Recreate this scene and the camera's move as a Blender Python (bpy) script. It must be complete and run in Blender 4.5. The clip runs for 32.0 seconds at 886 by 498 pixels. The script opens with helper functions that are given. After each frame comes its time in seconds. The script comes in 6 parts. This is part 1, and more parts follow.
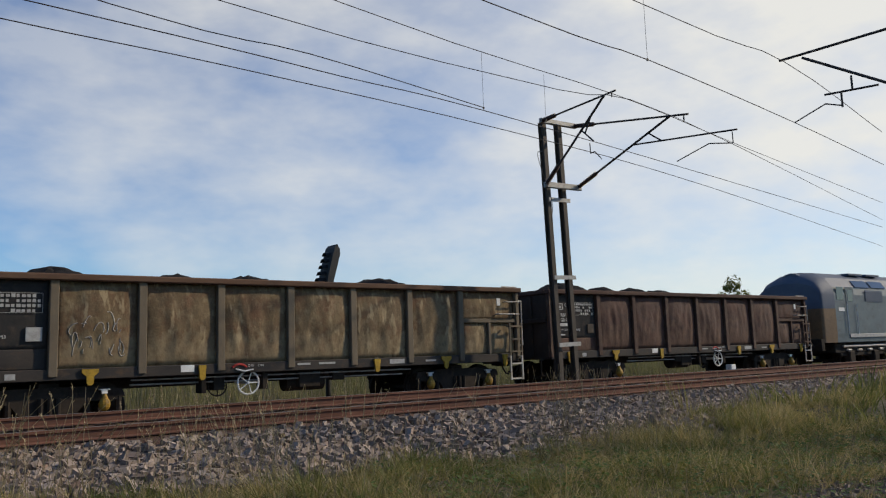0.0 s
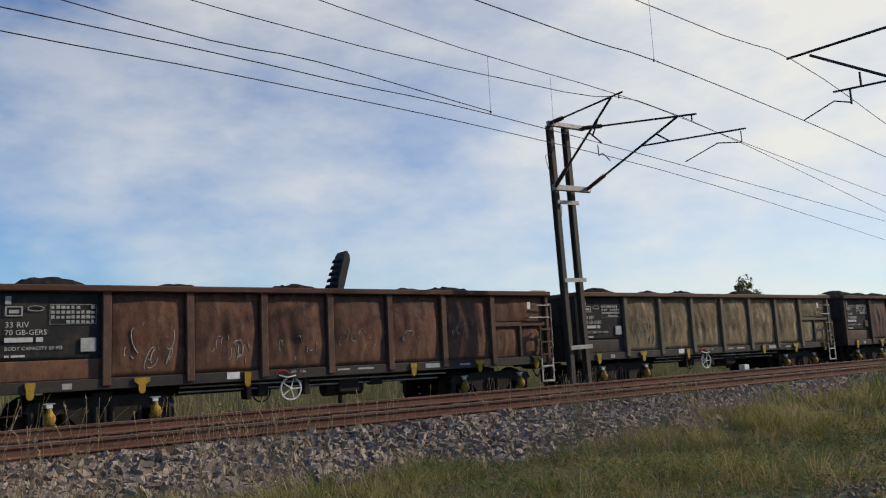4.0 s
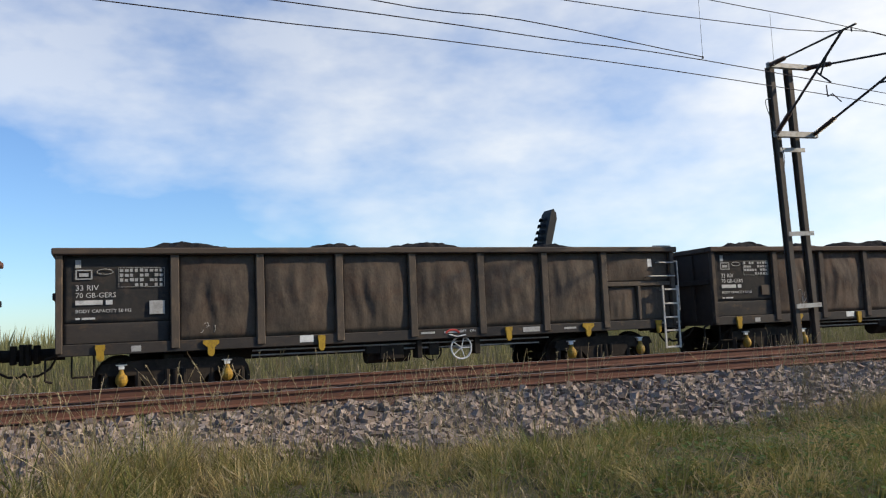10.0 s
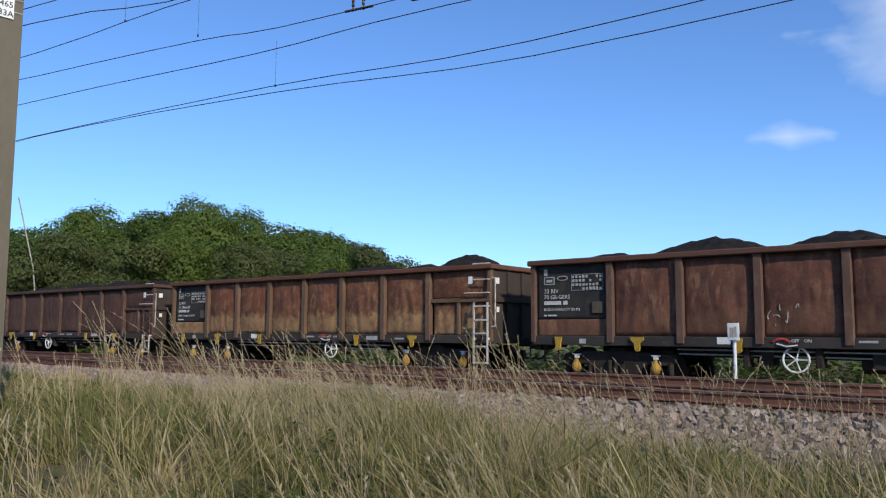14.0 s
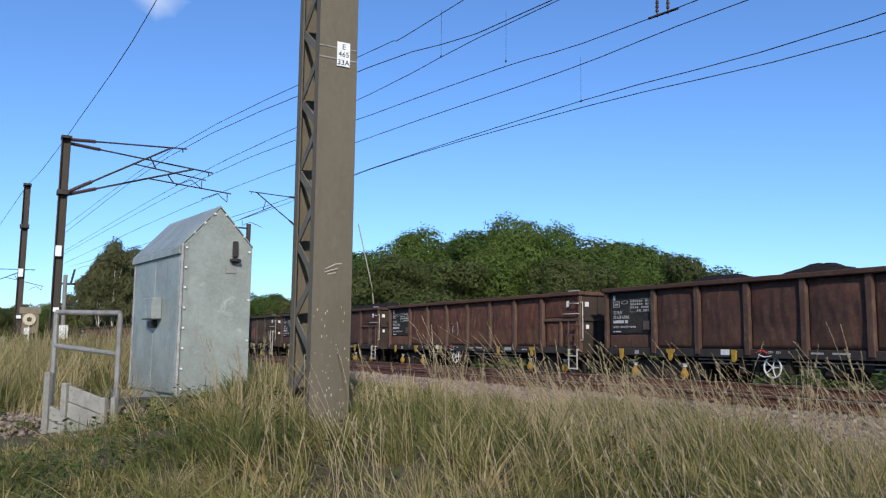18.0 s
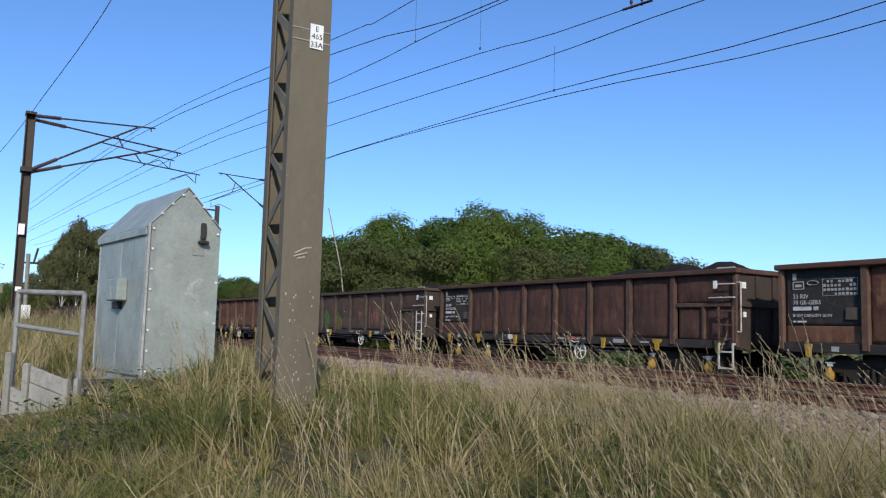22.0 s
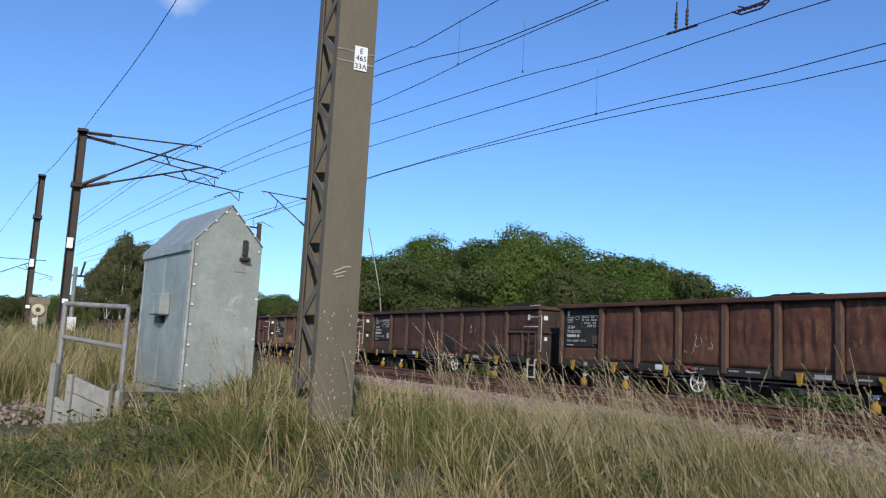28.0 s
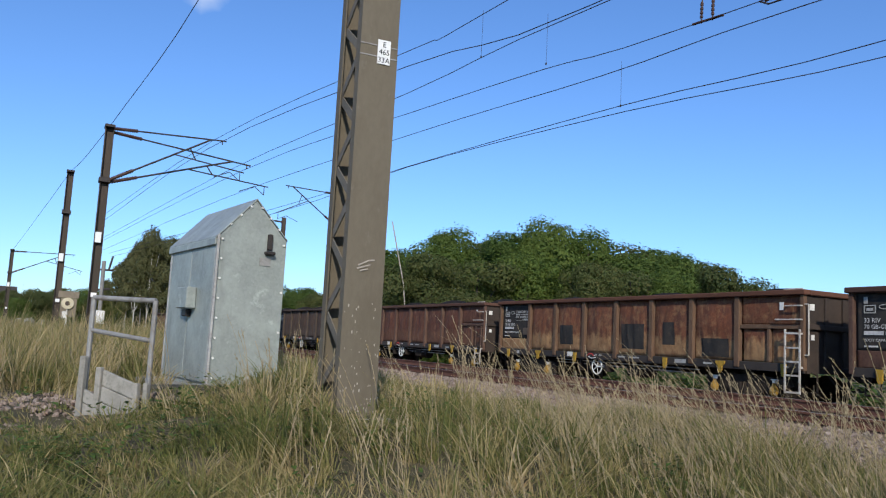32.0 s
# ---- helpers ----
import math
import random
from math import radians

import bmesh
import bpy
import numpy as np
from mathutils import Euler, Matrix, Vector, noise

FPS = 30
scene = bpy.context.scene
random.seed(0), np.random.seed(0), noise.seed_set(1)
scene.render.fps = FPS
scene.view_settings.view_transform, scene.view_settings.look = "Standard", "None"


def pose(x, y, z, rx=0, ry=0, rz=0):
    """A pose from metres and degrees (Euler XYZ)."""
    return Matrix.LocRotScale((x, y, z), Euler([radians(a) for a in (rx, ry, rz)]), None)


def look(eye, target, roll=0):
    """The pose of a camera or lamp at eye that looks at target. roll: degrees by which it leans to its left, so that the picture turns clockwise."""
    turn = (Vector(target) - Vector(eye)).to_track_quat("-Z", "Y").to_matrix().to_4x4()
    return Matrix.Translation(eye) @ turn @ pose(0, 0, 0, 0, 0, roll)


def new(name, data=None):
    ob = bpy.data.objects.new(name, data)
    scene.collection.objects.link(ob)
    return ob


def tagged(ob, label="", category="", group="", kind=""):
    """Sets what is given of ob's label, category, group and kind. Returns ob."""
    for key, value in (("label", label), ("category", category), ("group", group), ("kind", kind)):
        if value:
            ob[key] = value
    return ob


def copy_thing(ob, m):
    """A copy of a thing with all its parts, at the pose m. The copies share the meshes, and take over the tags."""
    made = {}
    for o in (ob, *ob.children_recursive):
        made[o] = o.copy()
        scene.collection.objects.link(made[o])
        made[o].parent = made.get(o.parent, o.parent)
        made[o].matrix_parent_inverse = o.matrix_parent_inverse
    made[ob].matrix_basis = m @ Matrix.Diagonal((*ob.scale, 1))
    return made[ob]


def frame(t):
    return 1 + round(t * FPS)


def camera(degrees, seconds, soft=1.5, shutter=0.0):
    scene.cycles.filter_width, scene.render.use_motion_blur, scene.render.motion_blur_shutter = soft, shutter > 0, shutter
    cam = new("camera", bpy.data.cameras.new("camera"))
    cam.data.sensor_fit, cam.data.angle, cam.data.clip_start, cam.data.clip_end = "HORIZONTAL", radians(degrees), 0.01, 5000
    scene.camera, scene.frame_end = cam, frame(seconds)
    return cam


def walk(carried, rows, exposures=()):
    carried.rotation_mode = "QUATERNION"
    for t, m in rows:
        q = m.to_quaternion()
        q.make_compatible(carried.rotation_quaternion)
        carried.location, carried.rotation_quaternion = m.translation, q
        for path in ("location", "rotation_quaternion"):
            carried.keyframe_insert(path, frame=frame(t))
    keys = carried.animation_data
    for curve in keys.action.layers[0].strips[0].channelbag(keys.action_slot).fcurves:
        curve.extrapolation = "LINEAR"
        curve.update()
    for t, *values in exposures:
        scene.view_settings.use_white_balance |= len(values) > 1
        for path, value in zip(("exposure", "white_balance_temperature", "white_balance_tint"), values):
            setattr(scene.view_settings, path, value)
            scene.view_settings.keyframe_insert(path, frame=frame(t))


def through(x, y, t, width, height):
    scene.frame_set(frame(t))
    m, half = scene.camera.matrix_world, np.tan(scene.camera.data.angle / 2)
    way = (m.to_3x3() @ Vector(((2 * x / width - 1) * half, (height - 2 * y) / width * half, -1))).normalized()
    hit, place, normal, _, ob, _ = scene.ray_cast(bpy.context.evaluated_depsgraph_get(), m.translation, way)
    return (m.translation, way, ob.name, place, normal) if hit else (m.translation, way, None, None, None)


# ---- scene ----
ZE = 1.22  # eye above the rails that carry the train
cam = camera(57.47, 32.0, soft=1.18)
PATH = [  # seconds, heading left of +y, tilt, roll in degrees
    (0.0, -38.44, 7.39, -1.92), (0.5, -38.16, 7.29, -1.88), (1.0, -37.99, 7.68, -1.75), (1.5, -37.81, 8.18, -1.99),
    (2.0, -37.85, 8.38, -2.58), (2.5, -37.98, 8.24, -2.89), (4.5, -37.44, 7.43, -2.88), (5.0, -36.05, 7.24, -2.48),
    (5.5, -34.5, 7.09, -1.69), (6.0, -33.47, 6.83, -1.4), (6.5, -32.86, 6.34, -1.68), (7.0, -32.2, 6.04, -2.49),
    (7.5, -30.83, 6.14, -2.73), (8.0, -29.05, 6.08, -2.2), (8.5, -27.08, 5.98, -2.62), (9.0, -25.76, 5.65, -2.65),
    (9.5, -24.64, 5.57, -3.93), (10.0, -22.96, 5.49, -2.45), (10.5, -21.87, 5.39, -2.4), (11.0, -21.2, 5.01, -1.27),
    (11.5, -20.71, 3.92, -1.43), (12.0, -20.36, 3.98, -1.71), (12.5, -18.57, 4.49, -1.62), (12.9, -9.52, 5.97, -1.55),
    (13.0, -6.19, 6.44, -1.69), (13.2, 4.41, 6.35, -1.4), (13.4, 15.04, 6.27, -1.11), (13.6, 24.06, 6.23, -0.75),
    (13.8, 32.25, 6.29, -0.4), (14.0, 39.59, 5.95, 0.3), (14.2, 45.91, 5.62, 0.6), (14.5, 52.81, 5.33, 0.4),
    (15.0, 55.69, 4.91, 0.75), (15.5, 56.83, 5.15, 1.21), (17.5, 62.16, 6.37, 0.87), (18.0, 61.54, 6.72, 0.62),
    (18.5, 61.53, 6.86, 1.43), (19.0, 61.54, 6.43, 1.72), (19.5, 61.59, 5.92, 1.98), (20.0, 61.61, 5.91, 1.4),
    (20.5, 61.21, 6.15, 3.07), (21.0, 60.15, 6.0, 2.78), (21.5, 59.55, 5.93, 2.74), (22.0, 59.4, 5.8, 1.53),
    (22.5, 59.67, 6.09, 1.61), (23.0, 60.0, 6.33, 1.43), (23.5, 60.2, 6.41, 1.34), (24.0, 60.67, 6.42, 1.47),
    (24.5, 61.06, 6.6, 1.86), (25.0, 61.33, 6.9, 2.49), (25.5, 61.39, 7.12, 3.04), (26.0, 61.62, 7.15, 2.77),
    (26.5, 62.0, 6.98, 2.49), (28.5, 62.2, 7.23, 3.13), (29.0, 62.14, 7.0, 3.15), (29.5, 62.26, 6.65, 3.3),
    (30.0, 62.38, 6.26, 3.64), (30.5, 62.9, 6.2, 4.88), (31.0, 63.35, 6.47, 4.26), (31.5, 63.86, 6.74, 3.93),
    (32.0, 63.88, 6.65, 3.05),
]
EYE = (0.0, 0.0, ZE)
walk(cam, [(t, pose(*EYE, 0, 0, a) @ pose(0, 0, 0, 90 + e) @ pose(0, 0, 0, 0, 0, r)) for t, a, e, r in PATH],
     exposures=[(0, -0.1, 7700, 10), (7, 0.05, 7700, 10), (9, 0.25, 7700, 10), (12, 0.45, 7700, 10), (13, 0.4, 7300, 10), (14.2, 0.2, 6500, 10), (15.2, 0.28, 6500, 10), (17.6, 0.17, 6500, 10), (32, 0.15, 6500, 10)])

# ---- light ----
SUN_AZ, SUN_EL = -114.0, 30.0  # left of +y, above the horizon
to_sun = Vector((-math.sin(radians(SUN_AZ)) * math.cos(radians(SUN_EL)), math.cos(radians(SUN_AZ)) * math.cos(radians(SUN_EL)), math.sin(radians(SUN_EL))))
world = bpy.data.worlds.new("world")
scene.world = world
world.use_nodes = True
wn = world.node_tree
sky = wn.nodes.new("ShaderNodeTexSky")
sky.sky_type, sky.sun_disc = "NISHITA", False
sky.sun_elevation, sky.sun_rotation = radians(SUN_EL), radians(-SUN_AZ)
sky.air_density, sky.dust_density, sky.ozone_density = 1.0, 0.3, 3.0
blue = wn.nodes.new("ShaderNodeMix")  # the clear blue of a dry northern sky
blue.data_type, blue.blend_type = "RGBA", "MULTIPLY"
blue.inputs[0].default_value, blue.inputs[7].default_value = 1.0, (0.72, 1.0, 1.38, 1)
wn.links.new(sky.outputs[0], blue.inputs[6])
wn.links.new(blue.outputs[2], wn.nodes["Background"].inputs[0])
wn.nodes["Background"].inputs[1].default_value = 0.115
sun_data = bpy.data.lights.new("sun", "SUN")
sun_data.energy, sun_data.angle, sun_data.color = 3.6, radians(1.2), (1.0, 0.93, 0.82)
sun = new("sun", sun_data)
sun.matrix_world = look(to_sun * 100, (0, 0, 0))

# ---- materials ----
def shader(name, rough=0.8, metal=0.0, spec=0.4):
    m = bpy.data.materials.new(name)
    m.use_nodes = True
    b = m.node_tree.nodes["Principled BSDF"]
    b.inputs["Roughness"].default_value, b.inputs["Metallic"].default_value = rough, metal
    b.inputs["Specular IOR Level"].default_value = spec
    return m, m.node_tree, b


def coords(nt, stretch=(1, 1, 1), jitter=True):
    """Object coordinates in metres, moved by the object's random number so that repeats differ."""
    tc = nt.nodes.new("ShaderNodeTexCoord")
    mp = nt.nodes.new("ShaderNodeMapping")
    mp.inputs["Scale"].default_value = stretch
    nt.links.new(tc.outputs["Object"], mp.inputs["Vector"])
    if jitter:
        oi = nt.nodes.new("ShaderNodeObjectInfo")
        mu = nt.nodes.new("ShaderNodeMath")
        mu.operation = "MULTIPLY"
        mu.inputs[1].default_value = 57.0
        cx = nt.nodes.new("ShaderNodeCombineXYZ")
        nt.links.new(oi.outputs["Random"], mu.inputs[0])
        for i in range(3):
            nt.links.new(mu.outputs[0], cx.inputs[i])
        nt.links.new(cx.outputs[0], mp.inputs["Location"])
    return mp.outputs[0]


def noise_fac(nt, vec, scale, lo=0.35, hi=0.65, detail=4, rough=0.6):
    n = nt.nodes.new("ShaderNodeTexNoise")
    n.inputs["Scale"].default_value, n.inputs["Detail"].default_value, n.inputs["Roughness"].default_value = scale, detail, rough
    r = nt.nodes.new("ShaderNodeMapRange")
    r.inputs[1].default_value, r.inputs[2].default_value = lo, hi
    nt.links.new(vec, n.inputs["Vector"])
    nt.links.new(n.outputs[0], r.inputs[0])
    return r.outputs[0]


def mix(nt, fac, a, b):
    m = nt.nodes.new("ShaderNodeMix")
    m.data_type = "RGBA"
    for k, v in ((0, fac), (6, a), (7, b)):
        if isinstance(v, (tuple, list)):
            m.inputs[k].default_value = (*v[:3], 1)
        elif isinstance(v, (int, float)):
            m.inputs[k].default_value = v
        else:
            nt.links.new(v, m.inputs[k])
    return m.outputs[2]


def bump(nt, b, height, strength, dist):
    n = nt.nodes.new("ShaderNodeBump")
    n.inputs["Strength"].default_value, n.inputs["Distance"].default_value = strength, dist
    nt.links.new(height, n.inputs["Height"])
    nt.links.new(n.outputs[0], b.inputs["Normal"])


def rough_mat(name, c1, c2, c3=None, rough=0.85, metal=0.0, big=1.5, fine=18.0, stretch=(1, 1, 1), relief=0.004, lo=0.4, hi=0.6, lo3=0.5, hi3=0.7, spec=0.3):
    """Two colours in patches at one scale, a third in finer flecks, fine relief."""
    m, nt, b = shader(name, rough, metal, spec)
    v = coords(nt, stretch)
    col = mix(nt, noise_fac(nt, v, big, lo, hi), c1, c2)
    if c3:
        col = mix(nt, noise_fac(nt, v, fine * 0.35, lo3, hi3, 6, 0.7), col, c3)
    f = noise_fac(nt, v, fine, 0.2, 0.8, 5, 0.7)
    dark = mix(nt, f, tuple(0.75 * x for x in c1), tuple(1.2 * x for x in c2))
    col = mix(nt, 0.35, col, dark)
    nt.links.new(col, b.inputs["Base Color"])
    bump(nt, b, f, 0.6, relief)
    return m


RUST_RAIL = rough_mat("rail_rust", (0.11, 0.048, 0.032), (0.17, 0.075, 0.048), (0.05, 0.035, 0.028), 0.9, 0, 2.0, 25, (0.3, 1, 1))
RAIL_TOP = rough_mat("rail_head_steel", (0.30, 0.27, 0.25), (0.40, 0.37, 0.34), None, 0.45, 0.6, 3.0, 30, (0.2, 1, 1), 0.001)
CONCRETE = rough_mat("weathered_concrete", (0.22, 0.21, 0.18), (0.33, 0.31, 0.27), (0.13, 0.13, 0.10), 0.9, 0, 3, 40)
SOIL = rough_mat("grassy_soil", (0.062, 0.056, 0.028), (0.105, 0.086, 0.050), (0.038, 0.040, 0.020), 1.0, 0, 0.6, 9, relief=0.03)
BLACK = rough_mat("sooty_black_steel", (0.022, 0.018, 0.015), (0.045, 0.035, 0.027), (0.075, 0.050, 0.033), 0.9, 0.0, 2, 20, lo3=0.55, hi3=0.75, spec=0.12)
COAL = rough_mat("coal", (0.010, 0.009, 0.009), (0.024, 0.021, 0.019), None, 0.95, 0, 6, 30, relief=0.02, spec=0.1)
YELLOW = rough_mat("grimy_yellow_paint", (0.36, 0.215, 0.028), (0.44, 0.265, 0.035), (0.10, 0.07, 0.03), 0.7, 0, 6, 40, lo3=0.50, hi3=0.68, spec=0.2)
# a darker yellow than the brackets, for the axle boxes
YELLOW_D = rough_mat("darker_yellow_paint", (0.30, 0.165, 0.022), (0.38, 0.215, 0.028), (0.07, 0.05, 0.025), 0.6, 0, 6, 30, lo3=0.48, hi3=0.66)
WHITE = rough_mat("grubby_white_paint", (0.60, 0.58, 0.54), (0.75, 0.74, 0.70), (0.25, 0.22, 0.19), 0.6, 0, 8, 40, lo3=0.62, hi3=0.75)
RED = rough_mat("faded_red_paint", (0.35, 0.03, 0.025), (0.45, 0.05, 0.04), None, 0.6, 0, 8, 40)


def part(name, bm, material, parent, label=""):
    me = bpy.data.meshes.new(name)
    bm.to_mesh(me)
    bm.free()
    me.materials.append(material)
    ob = new(name, me)
    ob.parent = parent
    if label:
        tagged(ob, label)
    return ob


def thing(name, label, category, group="", kind="", at=None):
    ob = tagged(new(name), label, category, group, kind)
    if at is not None:
        ob.matrix_basis = at
    return ob


def box(bm, x0, x1, y0, y1, z0, z1, c=0.0):
    """A box; c: its edges are broken by that much."""
    m = Matrix.LocRotScale(((x0 + x1) / 2, (y0 + y1) / 2, (z0 + z1) / 2), None, (x1 - x0, y1 - y0, z1 - z0))
    vs = bmesh.ops.create_cube(bm, size=1, matrix=m)["verts"]
    if c:
        bmesh.ops.bevel(bm, geom=list({e for v in vs for e in v.link_edges}), offset=c, segments=1, affect="EDGES")
    return bm


def B(*boxes, c=0.0):
    bm = bmesh.new()
    for b in boxes:
        box(bm, *b, c=c)
    return bm


def tube(bm, p, q, r, n=8, r2=None):
    p, q = Vector(p), Vector(q)
    m = Matrix.Translation((p + q) / 2) @ (q - p).to_track_quat("Z", "Y").to_matrix().to_4x4()
    bmesh.ops.create_cone(bm, cap_ends=True, segments=n, radius1=r, radius2=r if r2 is None else r2, depth=(q - p).length, matrix=m)
    return bm


def T(*runs, r=0.02, n=8):
    """Round bars through lists of points."""
    bm = bmesh.new()
    for pts in runs:
        for p, q in zip(pts, pts[1:]):
            tube(bm, p, q, r, n)
    return bm


def prism(outline, y0, y1):
    """An outline in x, z drawn out from y0 to y1."""
    bm = bmesh.new()
    a = [bm.verts.new((x, y0, z)) for x, z in outline]
    b = [bm.verts.new((x, y1, z)) for x, z in outline]
    bm.faces.new(a)
    bm.faces.new(b[::-1])
    n = len(a)
    for i in range(n):
        bm.faces.new((a[i], b[i], b[(i + 1) % n], a[(i + 1) % n]))
    bmesh.ops.recalc_face_normals(bm, faces=bm.faces)
    return bm


def ring(bm, c, r, w, n=24, axis="Y"):
    """A round hoop of wire radius w about c, lying across the axis."""
    pts = []
    for i in range(n + 1):
        a = 2 * math.pi * i / n
        u, v = r * math.cos(a), r * math.sin(a)
        pts.append(Vector(c) + Vector((u, 0, v) if axis == "Y" else (0, u, v)))
    for p, q in zip(pts, pts[1:]):
        tube(bm, p, q, w, 6)
    return bm


def stuff_mesh(name, verts, faces, material):
    me = bpy.data.meshes.new(name)
    me.from_pydata(verts, [], faces)
    me.materials.append(material)
    return me

# ---- plan of the line ----
YT, RC = 16.45, 1198.0      # middle of the train's track, its radius about a centre on the camera's side
YN = 11.75                  # middle of the nearer track
def on_line(s, off=0.0, z=0.0):
    """The pose at s metres along the train's track, off metres to its far side."""
    a = s / RC
    return Matrix.Translation(((RC + off) * math.sin(a), YT - RC + (RC + off) * math.cos(a), z)) @ Matrix.Rotation(-a, 4, "Z")


def smooth(a, b, v):
    t = min(1, max(0, (v - a) / (b - a)))
    return t * t * (3 - 2 * t)


def ground_z(x, y):
    """Height of the earth: verge, bed of the two tracks, and the rough field behind."""
    yy = y + x * x / (2 * RC)
    verge = 0.02 + 0.50 * smooth(-3.0, -8.0, x) * (1 - .75 * smooth(3.6, 6.2, y)) + 0.30 * smooth(7, 20, x)
    verge -= 0.35 * smooth(3.0, 0.5, math.hypot(x, y)) 
    verge += 0.10 * math.sin(x * 0.7 + 1.3) * math.sin(y * 0.9)
    z = verge
    verge -= 0.18 * smooth(1.3, 0.3, y) * smooth(-5.5, -8.0, x) * smooth(-22, -14, x)
    verge -= 0.17 * smooth(1.15, .45, math.hypot(x + 8.25, y - .45))
    z = verge
    z += (0.07 - verge) * smooth(7.6, 10.0, yy)
    z += (-0.32 - 0.07) * smooth(13.4, 14.6, yy)
    z += (0.55 + 0.32) * smooth(18.6, 26, yy)
    return z

# ---- ground ----
def spread(lo, hi, near0, near1, step, grow=1.22):
    vals = list(np.arange(near0, near1 + 1e-6, step))
    d = step
    while vals[-1] < hi:
        d *= grow
        vals.append(vals[-1] + d)
    d = step
    while vals[0] > lo:
        d *= grow
        vals.insert(0, vals[0] - d)
    return vals


gx, gy = spread(-2500, 2500, -32, 32, 0.5), spread(-2500, 2500, -4, 28, 0.4)
gv = [(x, y, ground_z(x, y)) for y in gy for x in gx]
nx = len(gx)
gf = [(j * nx + i, j * nx + i + 1, (j + 1) * nx + i + 1, (j + 1) * nx + i) for j in range(len(gy) - 1) for i in range(nx - 1)]
ground = new("ground", stuff_mesh("ground", gv, gf, SOIL))
tagged(ground, "grassy earth verge, track bed and rough field", "ground", kind="structure")

# ---- tracks ----
def rail_bars(off, top, s0=-420, s1=420):
    """A flat-bottomed rail swept along the line."""
    prof = [(-0.036, 0), (0.036, 0), (0.036, -0.035), (0.010, -0.048), (0.010, -0.130), (0.070, -0.148), (0.070, -0.159), (-0.070, -0.159), (-0.070, -0.148), (-0.010, -0.130), (-0.010, -0.048), (-0.036, -0.035)]
    verts, faces = [], []
    ss = list(np.arange(s0, s1 + 1, 6.0))
    for s in ss:
        m = on_line(s, off)
        for o, h in prof:
            verts.append(m @ Vector((0, o, top + h)))
    n = len(prof)
    for k in range(len(ss) - 1):
        for i in range(n):
            j = (i + 1) % n
            faces.append((k * n + i, k * n + j, (k + 1) * n + j, (k + 1) * n + i))
    return verts, faces


def track(name, mid, tops, label):
    t = thing(name, label, "railway track", kind="structure")
    for off, top in zip((mid - 0.75, mid + 0.75), tops):
        v, f = rail_bars(off, top)
        me = stuff_mesh("rail", v, f, RUST_RAIL)
        me.materials.append(RAIL_TOP)
        for i, p in enumerate(me.polygons):
            if i % 12 == 0:
                p.material_index = 1
        r = new("rail", me)
        r.parent = t
    return t


far_track = track("track_far", 0.0, (0.0, 0.0), "rusty rails of the track that carries the train")
near_track = track("track_near", YN - YT, (0.45, 0.55), "rusty empty track with shining rail heads on grey ballast")

# ---- wagons ----
LB, PITCH = 12.9, 14.0
ZT, ZB = 2.83, 0.98
POSTS = [1.93 + 1.51 * i for i in range(7)]


